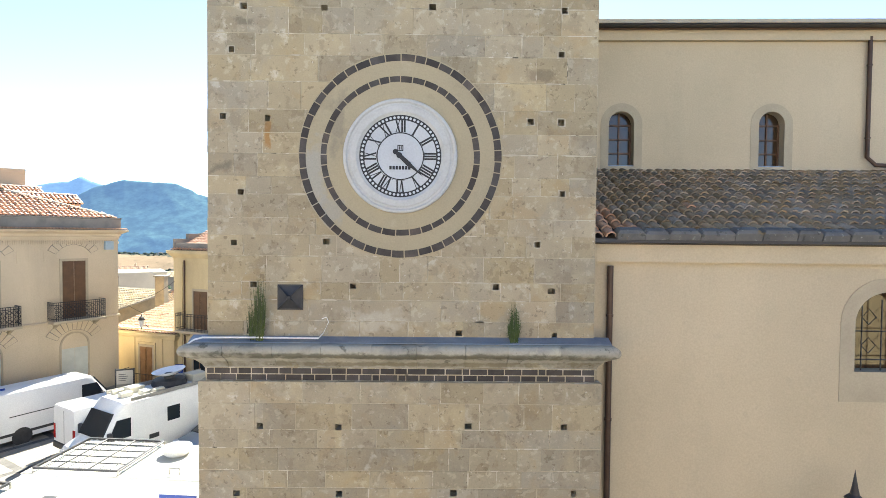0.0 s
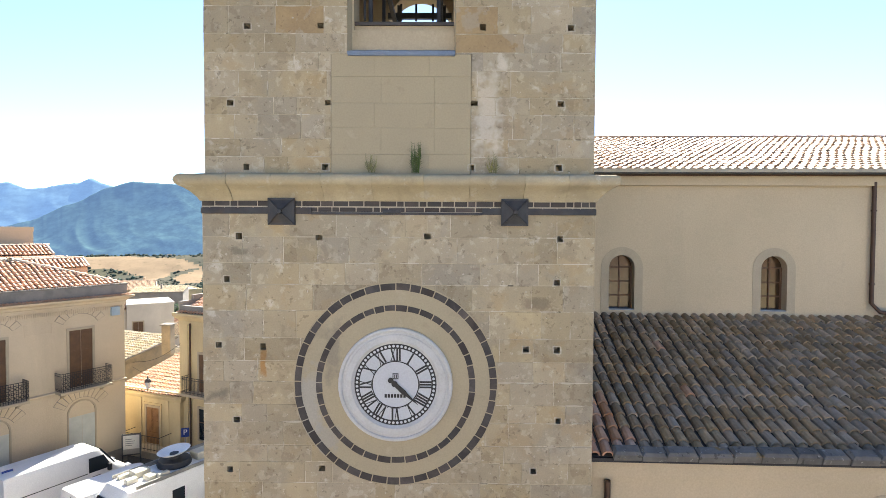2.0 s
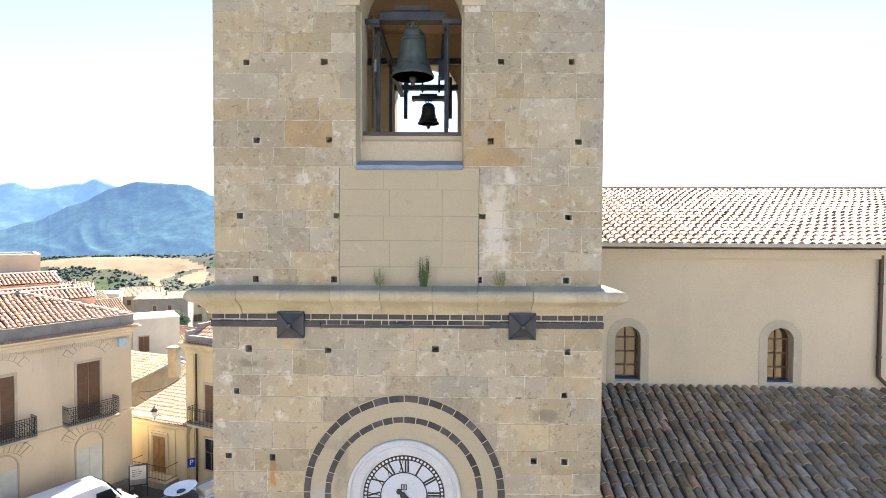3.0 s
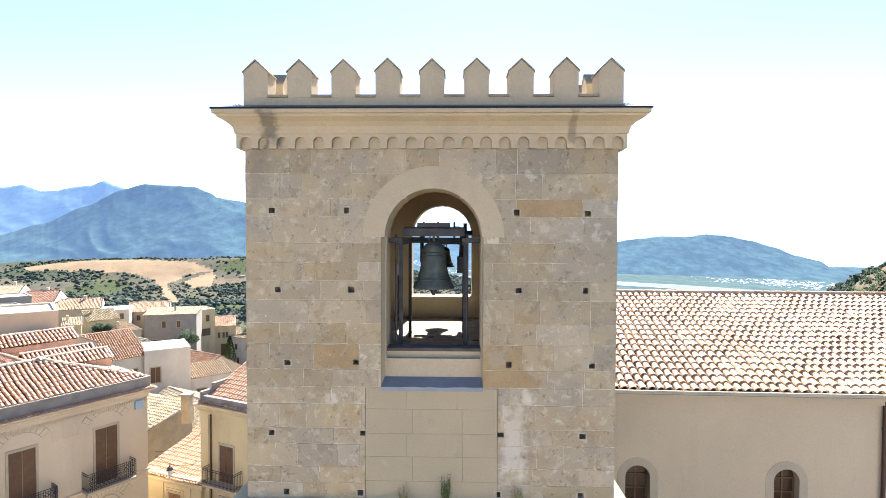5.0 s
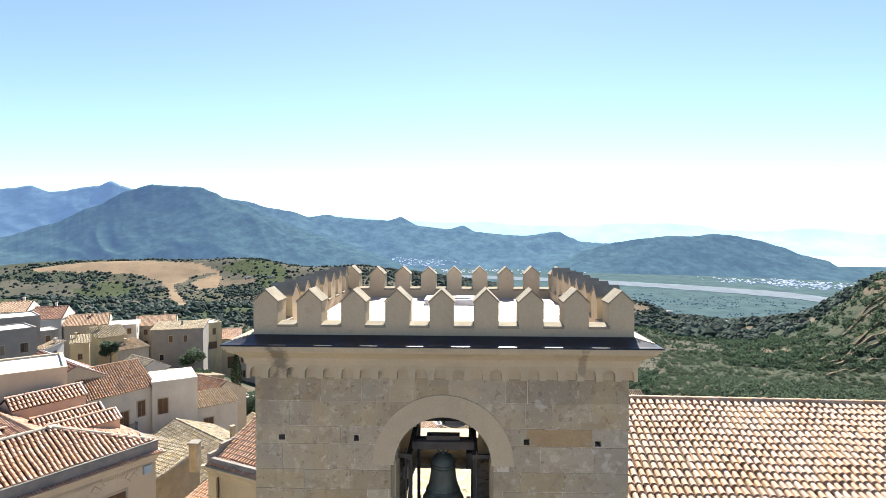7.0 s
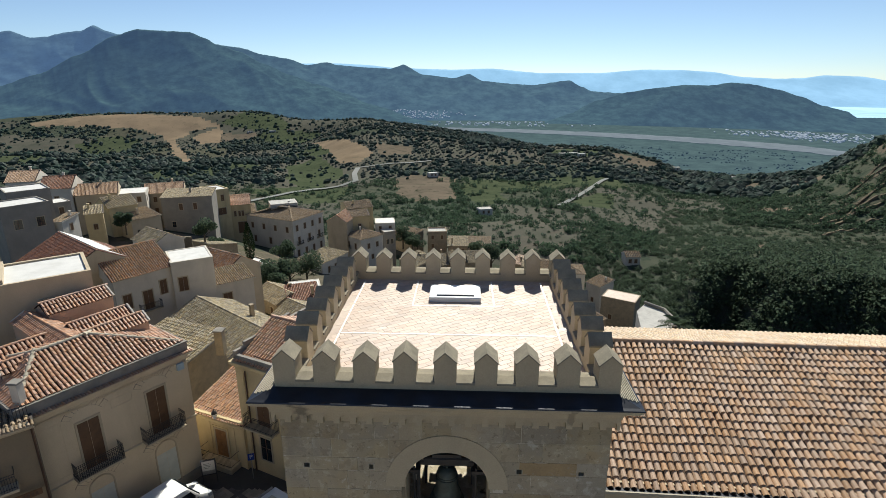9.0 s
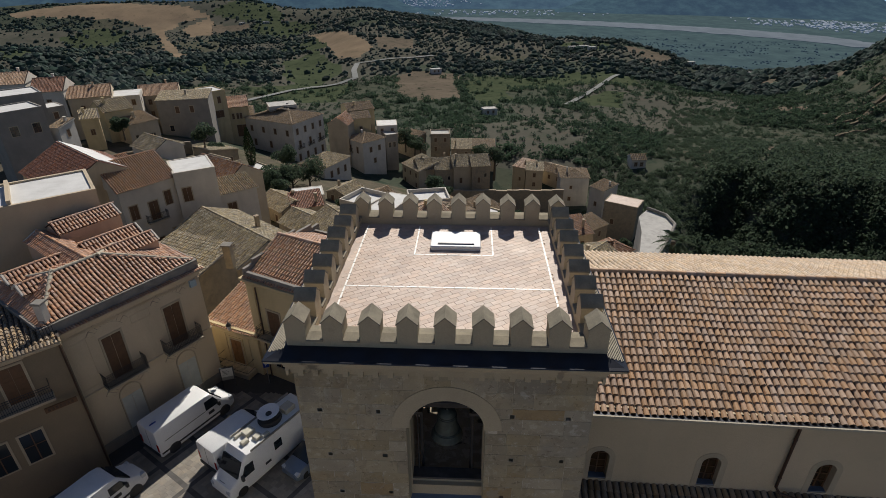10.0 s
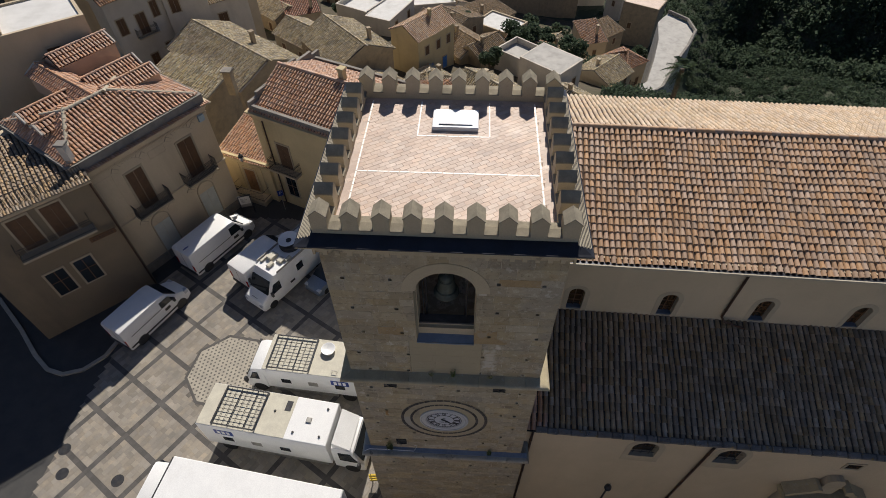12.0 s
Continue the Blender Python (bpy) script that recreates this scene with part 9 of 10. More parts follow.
def panel_van(x, y, turn, length, hw, height, label, name="panel_van", long_nose=0.95):
    """A delivery van: rounded body, sloping screen and bonnet."""
    v = thing(name, pose(x, y, 0, 0, 0, turn), label, "van", "parked vans")
    L = length / 2
    b = part("body", shell(Shape(), [(-L, hw * 0.96, 0.35, height - 0.05, 0.12), (-L + 0.12, hw, 0.28, height, 0.12), (L - 2.15, hw, 0.28, height, 0.13), (L - 1.75, hw, 0.28, height - 0.06, 0.16), (L - 0.95, hw * 0.98, 0.28, 1.42, 0.16), (L - 0.35, hw * 0.94, 0.28, 1.12, 0.14), (L, hw * 0.80, 0.32, 0.85, 0.12)]), V_WHITE, v, "", 38)
    zs, zt, xs, xt = 1.46, height - 0.14, L - 0.93, L - 1.63
    part("windscreen", Shape().put([(xs, -hw * 0.84, zs), (xs, hw * 0.84, zs), (xt + 0.05, hw * 0.72, zt), (xt + 0.05, -hw * 0.72, zt), (xs - 0.1, -hw * 0.84, zs - 0.1), (xs - 0.1, hw * 0.84, zs - 0.1), (xt - 0.1, hw * 0.72, zt - 0.1), (xt - 0.1, -hw * 0.72, zt - 0.1)], [(0, 1, 2, 3), (4, 5, 6, 7), (0, 1, 5, 4), (1, 2, 6, 5), (2, 3, 7, 6), (3, 0, 4, 7)]), GLASS, v, "dark windscreen")
    for sy in (-1, 1):
        part("side_window", Shape().prism([(L - 2.35, 1.38), (L - 1.2, 1.36), (L - 1.62, height - 0.38), (L - 2.35, height - 0.36)], "y", *sorted((sy * (hw * 0.965), sy * (hw + 0.012)))), GLASS, v, "dark side window")
        part("mirror", Shape().slab(L - 1.45, L - 1.3, *sorted((sy * (hw + 0.02), sy * (hw + 0.22))), 1.25, 1.6, 0.03), PLASTIC, v)
        part("headlight", Shape().slab(L - 0.42, L - 0.12, *sorted((sy * hw * 0.62, sy * hw * 0.93)), 0.78, 1.08, 0.03), LAMP, v)
        part("tail_light", Shape().slab(-L - 0.015, -L + 0.06, *sorted((sy * hw * 0.80, sy * hw * 0.965)), 0.75, 1.4, 0.02), RED_LENS, v)
        part("rub_strip", Shape().box(-L + 0.1, L - 1.3, *sorted((sy * (hw - 0.02), sy * (hw + 0.025))), 0.5, 0.62), PLASTIC, v)
        part("slide_rail", Shape().box(-L + 0.5, L - 2.4, *sorted((sy * (hw - 0.03), sy * (hw + 0.01))), 1.36, 1.40), PLASTIC, v)
        for wx in (-L + 1.0, L - 0.98):
            wheel(v, wx, sy * (hw - 0.12), 0.34)
            part("wheel_arch", Shape().lathe([(0.42, -0.02), (0.42, 0.02)], (wx, sy * (hw - 0.005), 0.36), 20, "y"), PLASTIC, v)
    part("rear_bumper", Shape().slab(-L - 0.05, -L + 0.15, -hw * 0.95, hw * 0.95, 0.35, 0.62, 0.03), PLASTIC, v)
    part("front_bumper", Shape().slab(L - 0.15, L + 0.05, -hw * 0.78, hw * 0.78, 0.3, 0.6, 0.03), PLASTIC, v)
    part("rear_door_gap", Shape().box(-L - 0.008, -L + 0.02, -0.012, 0.012, 0.62, height - 0.2), PLASTIC, v)
    part("door_badge", Shape().box(L - 2.2, L - 1.75, -hw - 0.008, -hw + 0.01, 0.9, 1.15), PLASTIC, v, "small dark plain badge")
    return v


panel_van(-21.5, 20.8, 64.5, 5.4, 1.0, 2.3, "white panel van with a plain badge, parked by the kerb")
panel_van(-19.0, 27.6, 61, 6.0, 1.02, 2.5, "tall white panel van half in sun beside the corner house")
panel_van(-14.65, 26.0, 58, 5.2, 0.98, 2.3, "white panel van between two larger vehicles")

# outside broadcast van with a dish on its roof
ob_van = thing("broadcast_van", pose(-12.75, 24.9, 0, 0, 0, 239), "white outside broadcast van with a satellite dish on the roof", "van", "parked vans")
L, hw, ht = 3.4, 1.05, 2.75
part("body", shell(Shape(), [(-L, hw, 0.35, ht, 0.1), (L - 2.0, hw, 0.3, ht, 0.1), (L - 1.6, hw, 0.3, ht + 0.02, 0.16), (L - 1.35, hw * 0.98, 0.3, ht - 0.25, 0.2), (L - 0.72, hw * 0.97, 0.3, 1.38, 0.16), (L - 0.1, hw * 0.92, 0.32, 1.1, 0.14), (L, hw * 0.86, 0.36, 0.9, 0.12)]), V_WHITE, ob_van, "", 38)
part("windscreen", Shape().put([(L - 0.69, -0.88, 1.44), (L - 0.69, 0.88, 1.44), (L - 1.20, 0.8, 2.38), (L - 1.20, -0.8, 2.38), (L - 0.9, -0.88, 1.4), (L - 0.9, 0.88, 1.4), (L - 1.4, 0.8, 2.3), (L - 1.4, -0.8, 2.3)], [(0, 1, 2, 3), (4, 5, 6, 7), (0, 1, 5, 4), (1, 2, 6, 5), (2, 3, 7, 6), (3, 0, 4, 7)]), GLASS, ob_van, "dark windscreen")
for sy in (-1, 1):
    part("side_window", Shape().prism([(L - 1.85, 1.3), (L - 0.92, 1.3), (L - 1.28, 2.1), (L - 1.85, 2.1)], "y", *sorted((sy * hw * 0.965, sy * (hw + 0.012)))), GLASS, ob_van)
    part("cabin_window", Shape().slab(-0.7, -0.1, *sorted((sy * hw * 0.96, sy * (hw + 0.012))), 1.45, 2.1, 0.01), GLASS, ob_van)
    part("headlight", Shape().slab(L - 0.2, L + 0.02, *sorted((sy * 0.6, sy * 0.9)), 0.7, 0.95, 0.03), LAMP, ob_van)
    part("mirror", Shape().slab(L - 1.0, L - 0.85, *sorted((sy * (hw + 0.02), sy * (hw + 0.2))), 1.3, 1.7, 0.03), PLASTIC, ob_van)
    part("vent", Shape().box(0.3, 0.75, *sorted((sy * hw * 0.96, sy * (hw + 0.01))), 0.9, 1.1), PLASTIC, ob_van)
    for wx in (-L + 1.3, L - 0.85):
        wheel(ob_van, wx, sy * (hw - 0.12), 0.36)
part("bonnet_badge", Shape().box(L - 0.6, L - 0.2, -0.25, 0.25, 1.10, 1.16), PLASTIC, ob_van)
part("roof_rail", Shape().box(-L + 0.2, L - 1.9, -hw + 0.05, -hw + 0.1, ht, ht + 0.16), STEEL, ob_van)
part("roof_rail", Shape().box(-L + 0.2, L - 1.9, hw - 0.1, hw - 0.05, ht, ht + 0.16), STEEL, ob_van)
for bx, by, bw, bl, bh in ((0.6, -0.35, 0.5, 0.7, 0.28), (0.5, 0.4, 0.45, 0.5, 0.2), (-2.2, 0.1, 0.7, 0.8, 0.35), (0.95, -0.7, 0.2, 0.9, 0.16), (0.15, 0.75, 0.25, 0.5, 0.25), (1.25, 0.1, 0.3, 0.5, 0.22)):
    part("roof_box", Shape().slab(bx - bl / 2, bx + bl / 2, by - bw / 2, by + bw / 2, ht, ht + bh, 0.03), V_CREAM, ob_van)
dish = part("dish", Shape().lathe([(0.0, 0.0), (0.3, 0.03), (0.55, 0.10), (0.72, 0.2), (0.74, 0.2), (0.56, 0.07), (0.3, -0.02), (0.0, -0.05)], (0, 0, 0), 28), V_WHITE, ob_van, "white satellite dish", 40)
dish.matrix_basis = pose(-0.95, -0.15, ht + 0.5, 4, 6, 0)
part("dish_mount", Shape().lathe([(0.75, 0.0), (0.78, 0.1), (0.7, 0.28), (0.25, 0.32), (0.2, 0.55)], (-0.95, -0.15, ht), 24), PLASTIC, ob_van, "dark dish mount", 40)

# small car
car = thing("car", pose(-9.7, 25.1, 0, 0, 0, 239), "small silver blue car with a pale bumper", "car", "parked vans")
L, hw = 1.95, 0.82
part("body", shell(Shape(), [(-L, hw * 0.86, 0.3, 0.95, 0.12), (-L + 0.15, hw, 0.25, 1.05, 0.12), (L - 1.2, hw, 0.22, 0.98, 0.12), (L - 0.3, hw * 0.97, 0.22, 0.86, 0.14), (L, hw * 0.82, 0.28, 0.66, 0.1)]), V_SILVER, car, "", 40)
part("cabin", shell(Shape(), [(-L + 0.05, hw * 0.84, 0.9, 1.1, 0.06), (-L + 0.5, hw * 0.86, 0.9, 1.52, 0.12), (L - 1.9, hw * 0.86, 0.9, 1.55, 0.12), (L - 0.95, hw * 0.86, 0.9, 0.98, 0.03)]), GLASS, car, "dark glazing", 40)
part("roof_panel", Shape().slab(-L + 0.5, L - 1.85, -hw * 0.72, hw * 0.72, 1.5, 1.565, 0.03), V_SILVER, car)
for sy in (-1, 1):
    part("headlight", Shape().slab(L - 0.3, L - 0.05, *sorted((sy * 0.45, sy * 0.74)), 0.58, 0.8, 0.03), LAMP, car)
    for wx in (-L + 0.65, L - 0.7):
        wheel(car, wx, sy * (hw - 0.1), 0.29, 0.18)


def lorry(x, y, turn, box_l, box_w, z0, z1, cab_l, cab_h, label, roof=V_CREAM, rack=None, badge=False, pale=0.0):
    """A box lorry, its cab ahead."""
    t = thing("lorry", pose(x, y, 0, 0, 0, turn), label, "lorry", "parked lorries")
    h = box_w / 2
    bx = part("box", Shape().slab(-box_l, 0, -h, h, z0, z1, 0.04), V_WHITE, t, "white box body")
    part("roof_panel", Shape().slab(-box_l + 0.03, -pale, -h + 0.03, h - 0.03, z1 - 0.01, z1 + 0.02, 0.01), roof, t)
    part("chassis", Shape().box(-box_l + 0.2, cab_l - 0.3, -0.5, 0.5, 0.45, z0), PLASTIC, t)
    part("cab", shell(Shape(), [(0.12, h * 0.92, 0.5, cab_h, 0.12), (0.6, h * 0.93, 0.45, cab_h + 0.03, 0.16), (cab_l - 0.55, h * 0.93, 0.45, cab_h - 0.12, 0.18), (cab_l - 0.12, h * 0.92, 0.45, 1.55, 0.14), (cab_l, h * 0.9, 0.5, 1.35, 0.1)]), V_WHITE, t, "", 38)
    part("windscreen", Shape().put([(cab_l - 0.06, -h * 0.8, 1.55), (cab_l - 0.06, h * 0.8, 1.55), (cab_l - 0.47, h * 0.76, cab_h - 0.25), (cab_l - 0.47, -h * 0.76, cab_h - 0.25), (cab_l - 0.3, -h * 0.8, 1.5), (cab_l - 0.3, h * 0.8, 1.5), (cab_l - 0.7, h * 0.76, cab_h - 0.3), (cab_l - 0.7, -h * 0.76, cab_h - 0.3)], [(0, 1, 2, 3), (4, 5, 6, 7), (0, 1, 5, 4), (1, 2, 6, 5), (2, 3, 7, 6), (3, 0, 4, 7)]), GLASS, t, "dark windscreen")
    for sy in (-1, 1):
        part("side_window", Shape().prism([(0.5, 1.5), (cab_l - 0.35, 1.5), (cab_l - 0.7, cab_h - 0.3), (0.5, cab_h - 0.3)], "y", *sorted((sy * h * 0.89, sy * (h * 0.93 + 0.012)))), GLASS, t)
        part("mirror", Shape().slab(cab_l - 0.3, cab_l - 0.15, *sorted((sy * h, sy * (h + 0.2))), 1.4, 1.9, 0.03), PLASTIC, t)
        for wx in (-box_l + 1.1, cab_l - 0.8):
            wheel(t, wx, sy * (h - 0.2), 0.45, 0.28)
        part("side_skirt", Shape().box(-box_l + 1.8, -0.3, *sorted((sy * (h - 0.08), sy * (h - 0.02))), 0.5, z0), STEEL, t)
        for k in range(3):
            part("hatch", Shape().slab(-box_l + 1.2 + 1.7 * k, -box_l + 1.8 + 1.7 * k, *sorted((sy * (h - 0.02), sy * (h + 0.015))), z0 + 0.7, z0 + 1.15, 0.01), STEEL if k % 2 else GLASS, t)
    if badge:
        for sy in (-1, 1):
            bd = part("badge", Shape().box(-box_l + 0.9, -box_l + 2.0, *sorted((sy * (h - 0.01), sy * (h + 0.012))), z1 - 0.95, z1 - 0.4), BLUE, t, "blue panel with plain white bars")
            wb = Shape()
            for k in range(3):
                wb.box(-box_l + 1.08 + 0.28 * k, -box_l + 1.26 + 0.28 * k, *sorted((sy * (h + 0.01), sy * (h + 0.02))), z1 - 0.85, z1 - 0.5)
            part("badge_bars", wb, V_WHITE, bd)
    if rack:
        a, b = rack
        n = int((b - a) / 0.3)
        rk = part("roof_rack", Shape().band([(a, -h + 0.1), (b, -h + 0.1), (b, h - 0.1), (a, h - 0.1)], [(a + 0.06, -h + 0.16), (b - 0.06, -h + 0.16), (b - 0.06, h - 0.16), (a + 0.06, h - 0.16)], "z", z1 + 0.12, z1 + 0.18), IRON, t, "dark steel roof rack")
        for k in range(n + 1):
            xx = a + (b - a) * k / n
            part("rack_bar", Shape().tube([(xx, -h + 0.12, z1 + 0.14), (xx, h - 0.12, z1 + 0.14)], 0.014 if k % 3 else 0.03, 5), IRON, rk)
        for k in range(6):
            yy = -h + 0.12 + (box_w - 0.24) * k / 5
            part("rack_bar", Shape().tube([(a, yy, z1 + 0.16), (b, yy, z1 + 0.16)], 0.018, 5), IRON, rk)
        for xx in (a, b):
            for sy in (-1, 1):
                part("rack_foot", Shape().tube([(xx, sy * (h - 0.12), z1), (xx, sy * (h - 0.12), z1 + 0.16)], 0.03, 5), STEEL, rk)
    return t


lr = lorry(-11.5, 16.85, 175.5, 6.2, 2.5, 0.9, 3.0, 1.5, 2.55, "cream roofed broadcast lorry with a roof rack", rack=(-2.9, -0.3), badge=True)
part("roof_dish", Shape().lathe([(0.0, 0.16), (0.32, 0.2), (0.42, 0.26), (0.44, 0.26), (0.4, 0.1), (0.3, 0.0)], (-3.7, -0.5, 3.0), 22), V_WHITE, lr, "white domed roof vent", 40)
part("roof_ladder", Shape().tube([(-4.6, 0.9, 3.02), (-4.6, 0.9, 3.2), (-4.3, 0.9, 3.2), (-4.3, 0.9, 3.02)], 0.025, 6), STEEL, lr)
l2 = lorry(-6.55, 12.25, -7, 7.5, 2.5, 0.95, 3.4, 1.9, 2.75, "long white broadcast lorry with a roof rack", rack=(-6.6, -4.1), badge=True, pale=2.4)
part("roof_vent", Shape().slab(-1.5, -1.2, -0.15, 0.15, 3.4, 3.48, 0.02), STEEL, l2)
part("wind_deflector", Shape().prism([(0.2, 2.7), (1.2, 2.75), (0.25, 3.35)], "y", -1.0, 1.0), V_WHITE, l2)
part("roof_stain", Shape().slab(-2.9, -2.55, 0.3, 0.9, 3.421, 3.43, 0.002), IRON, l2, "dark rusty roof stain")
for vx, vy in ((-0.5, 0.8), (-0.5, -0.8), (-2.0, -0.8), (-3.4, 0.2)):
    part("roof_plug", Shape().lathe([(0.07, 0.0), (0.06, 0.05), (0.0, 0.06)], (vx, vy, 3.42), 10), PLASTIC, l2)
l3 = lorry(-14.55, 8.75, 172.5, 9.2, 2.5, 1.1, 3.75, 1.9, 3.0, "large plain white box lorry", roof=V_WHITE)
part("roof_vent", Shape().slab(-5.5, -5.2, 0.25, 0.55, 3.77, 3.83, 0.02), STEEL, l3)
# added black panel that draws the shaded gap behind the cab
part("bulkhead", Shape().box(0.005, 0.12, -1.2, 1.2, 1.2, 3.7), PLASTIC, l3, "black panel standing for the shade between cab and box")
stp = thing("barrier", pose(-3.9, 10.4, 0, 0, 0, 5), "yellow and black striped barrier against the tower", "barrier")
for k in range(3):
    part("board", Shape().slab(-0.6, 0.6, -0.05, 0.05, 0.5 + 0.35 * k, 0.68 + 0.35 * k, 0.01), surface("yellow_paint", [(0.6, 0.42, 0.04), (0.52, 0.36, 0.04)], 3, 30, 0.5, 0.0) if k == 0 else bpy.data.materials["yellow_paint"], stp)
for sx in (-0.5, 0.5):
    part("post", Shape().tube([(sx, 0, 0), (sx, 0, 1.45)], 0.03, 8), BLACK, stp)

# parking sign and street lamp
for place in (pose(-20.1, 25.3, 0, 0, 0, 58.4), pose(-15.0, 32.2, -0.45, 0, 0, 20)):
    ps = thing("parking_sign", place, "blue parking sign on a grey post", "sign", "parking signs")
    part("post", Shape().tube([(0, 0, 0), (0, 0, 2.6)], 0.03, 8), STEEL, ps)
    part("panel", Shape().slab(-0.22, 0.22, -0.05, -0.03, 2.05, 2.6, 0.005), BLUE, ps)
    pl = part("letter", lettering("P", 0.45), WHITE, ps)
    pl.data.materials.append(WHITE)
    pl.matrix_basis = pose(0, -0.055, 2.33, 90, 0, 0)
lamp = thing("wall_lantern", pose(-17.9, 33.85, 3.95), "black iron lantern with pale glass on a wall bracket", "lamp")
part("bracket", Shape().tube([(0, 0.4, 0.0), (0, 0.0, 0.25), (0, -0.45, 0.2), (0, -0.45, 0.05)], 0.025, 6), IRON, lamp)
part("glass", Shape().lathe([(0.10, 0.0), (0.19, 0.42)], (0, -0.45, 0.2), 6), LAMP, lamp)
part("cap", Shape().lathe([(0.24, 0.62), (0.14, 0.78), (0.05, 0.85), (0.03, 0.98)], (0, -0.45, 0.0), 6), IRON, lamp)
board = thing("notice_board", pose(-17.9, 31.6, 0, 0, 0, 20), "pale notice board on two posts before an iron gate", "sign")
part("panel", Shape().slab(-0.47, 0.47, -0.03, 0.03, 0.75, 1.95, 0.01), W_GREY, board)
part("sheet", Shape().box(-0.42, 0.42, -0.042, -0.031, 1.1, 1.9), W_WHITE, board, "pale printed sheet")
bar = Shape()
for k in range(4):
    bar.box(-0.32, 0.05 + 0.07 * (k % 3), -0.046, -0.043, 1.3 + 0.12 * k, 1.33 + 0.12 * k)
part("print", bar, IRON, board)
part("frame", Shape().band([(-0.5, 0.72), (0.5, 0.72), (0.5, 1.98), (-0.5, 1.98)], [(-0.43, 0.79), (0.43, 0.79), (0.43, 1.91), (-0.43, 1.91)], "y", -0.06, 0.04), IRON, board)
for sx in (-0.47, 0.47):
    part("post", Shape().tube([(sx, 0.02, 0), (sx, 0.02, 2.0)], 0.035, 8), IRON, board)
wr = Shape()
for a, b in (((-18.6, 33.0, 5.6), (-16.2, 33.4, 5.0)), ((-18.6, 33.0, 5.9), (-15.8, 33.3, 7.0))):
    a, b = Vector(a), Vector(b)
    wr.tube([a.lerp(b, k / 8) - Vector((0, 0, 0.35 * math.sin(math.pi * k / 8))) for k in range(9)], 0.012, 4)
tagged(part("cable", wr, BLACK), "thin black cable strung between the houses", "cable")

# ---- vegetation ----
LEAF = surface("broad_leaf", [(0.066, 0.092, 0.054), (0.088, 0.112, 0.064), (0.054, 0.078, 0.048)], 0.05, 1.2, 0.7, 0.0, vary=0.35, spec=0.05)
# LEAF_FAR has distance haze put into its colour: paler and bluer than LEAF_NEAR
LEAF_FAR = surface("hazed_scrub_leaf", [(0.074, 0.104, 0.089), (0.088, 0.114, 0.097), (0.104, 0.118, 0.104)], 0.02, 0.5, 0.85, 0.0, (0.056, 0.084, 0.069), 0.008, 0.7, vary=0.4, spec=0.05)
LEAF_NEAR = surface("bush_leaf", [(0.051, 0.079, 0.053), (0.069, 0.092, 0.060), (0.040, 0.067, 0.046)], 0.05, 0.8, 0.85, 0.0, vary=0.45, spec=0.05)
OLIVE = surface("olive_leaf", [(0.095, 0.114, 0.100), (0.113, 0.125, 0.113)], 0.3, 3, 0.8, 0.0, vary=0.3, spec=0.05)
CYPRESS = surface("cypress_leaf", [(0.025, 0.045, 0.018), (0.04, 0.06, 0.022)], 0.6, 6, 0.8, 0.0, vary=0.3, spec=0.05)
BARK = surface("grey_bark", [(0.11, 0.085, 0.06), (0.075, 0.06, 0.045)], 3, 30, 0.95, 0.4)
# emission lightens the shaded far walls and adds the haze blue
VILLAGE = backdrop_material("hazy_village_walls", (0.20, 0.21, 0.215), HAZE_GLOW, 0.3, 0.05)
GRASS = surface("ledge_weed", [(0.054, 0.081, 0.022), (0.078, 0.099, 0.038)], 3, 30, 0.8, 0.0, vary=0.3)
DRYWEED = surface("dry_weed", [(0.24, 0.22, 0.11), (0.17, 0.17, 0.08)], 3, 30, 0.85, 0.0, vary=0.3)
for m in (LEAF, LEAF_FAR, LEAF_NEAR, OLIVE):
    # thin leaves let some of the light through
    nt = m.node_tree
    out, pr = nt.nodes["Material Output"], nt.nodes["Principled BSDF"]
    tl, mx = nt.nodes.new("ShaderNodeBsdfTranslucent"), nt.nodes.new("ShaderNodeMixShader")
    tl.inputs[0].default_value = (0.09, 0.125, 0.085, 1) if m is LEAF else (0.07, 0.108, 0.068, 1)
    mx.inputs[0].default_value = 0.4
    nt.links.new(pr.outputs[0], mx.inputs[1])
    nt.links.new(tl.outputs[0], mx.inputs[2])
    nt.links.new(mx.outputs[0], out.inputs[0])
rg = np.random.default_rng(7)


def leaves_mesh(name, centres, sizes, material):
    """Small leaf clusters as bent quads, one mesh."""
    n = len(centres)
    a = rg.normal(size=(n, 3))
    a /= np.linalg.norm(a, axis=1, keepdims=True)
    b = np.cross(a, rg.normal(size=(n, 3)))
    b /= np.linalg.norm(b, axis=1, keepdims=True)
    s = np.asarray(sizes)[:, None]
    pts = np.stack([centres - a * s - b * s * 0.55, centres + a * s - b * s * 0.55, centres + a * s * 0.8 + b * s * 0.55, centres - a * s * 0.8 + b * s * 0.55], 1).reshape(-1, 3)
    me = bpy.data.meshes.new(name)
    me.from_pydata(pts.tolist(), [], np.arange(4 * n).reshape(-1, 4).tolist())
    me.materials.append(material)
    return me


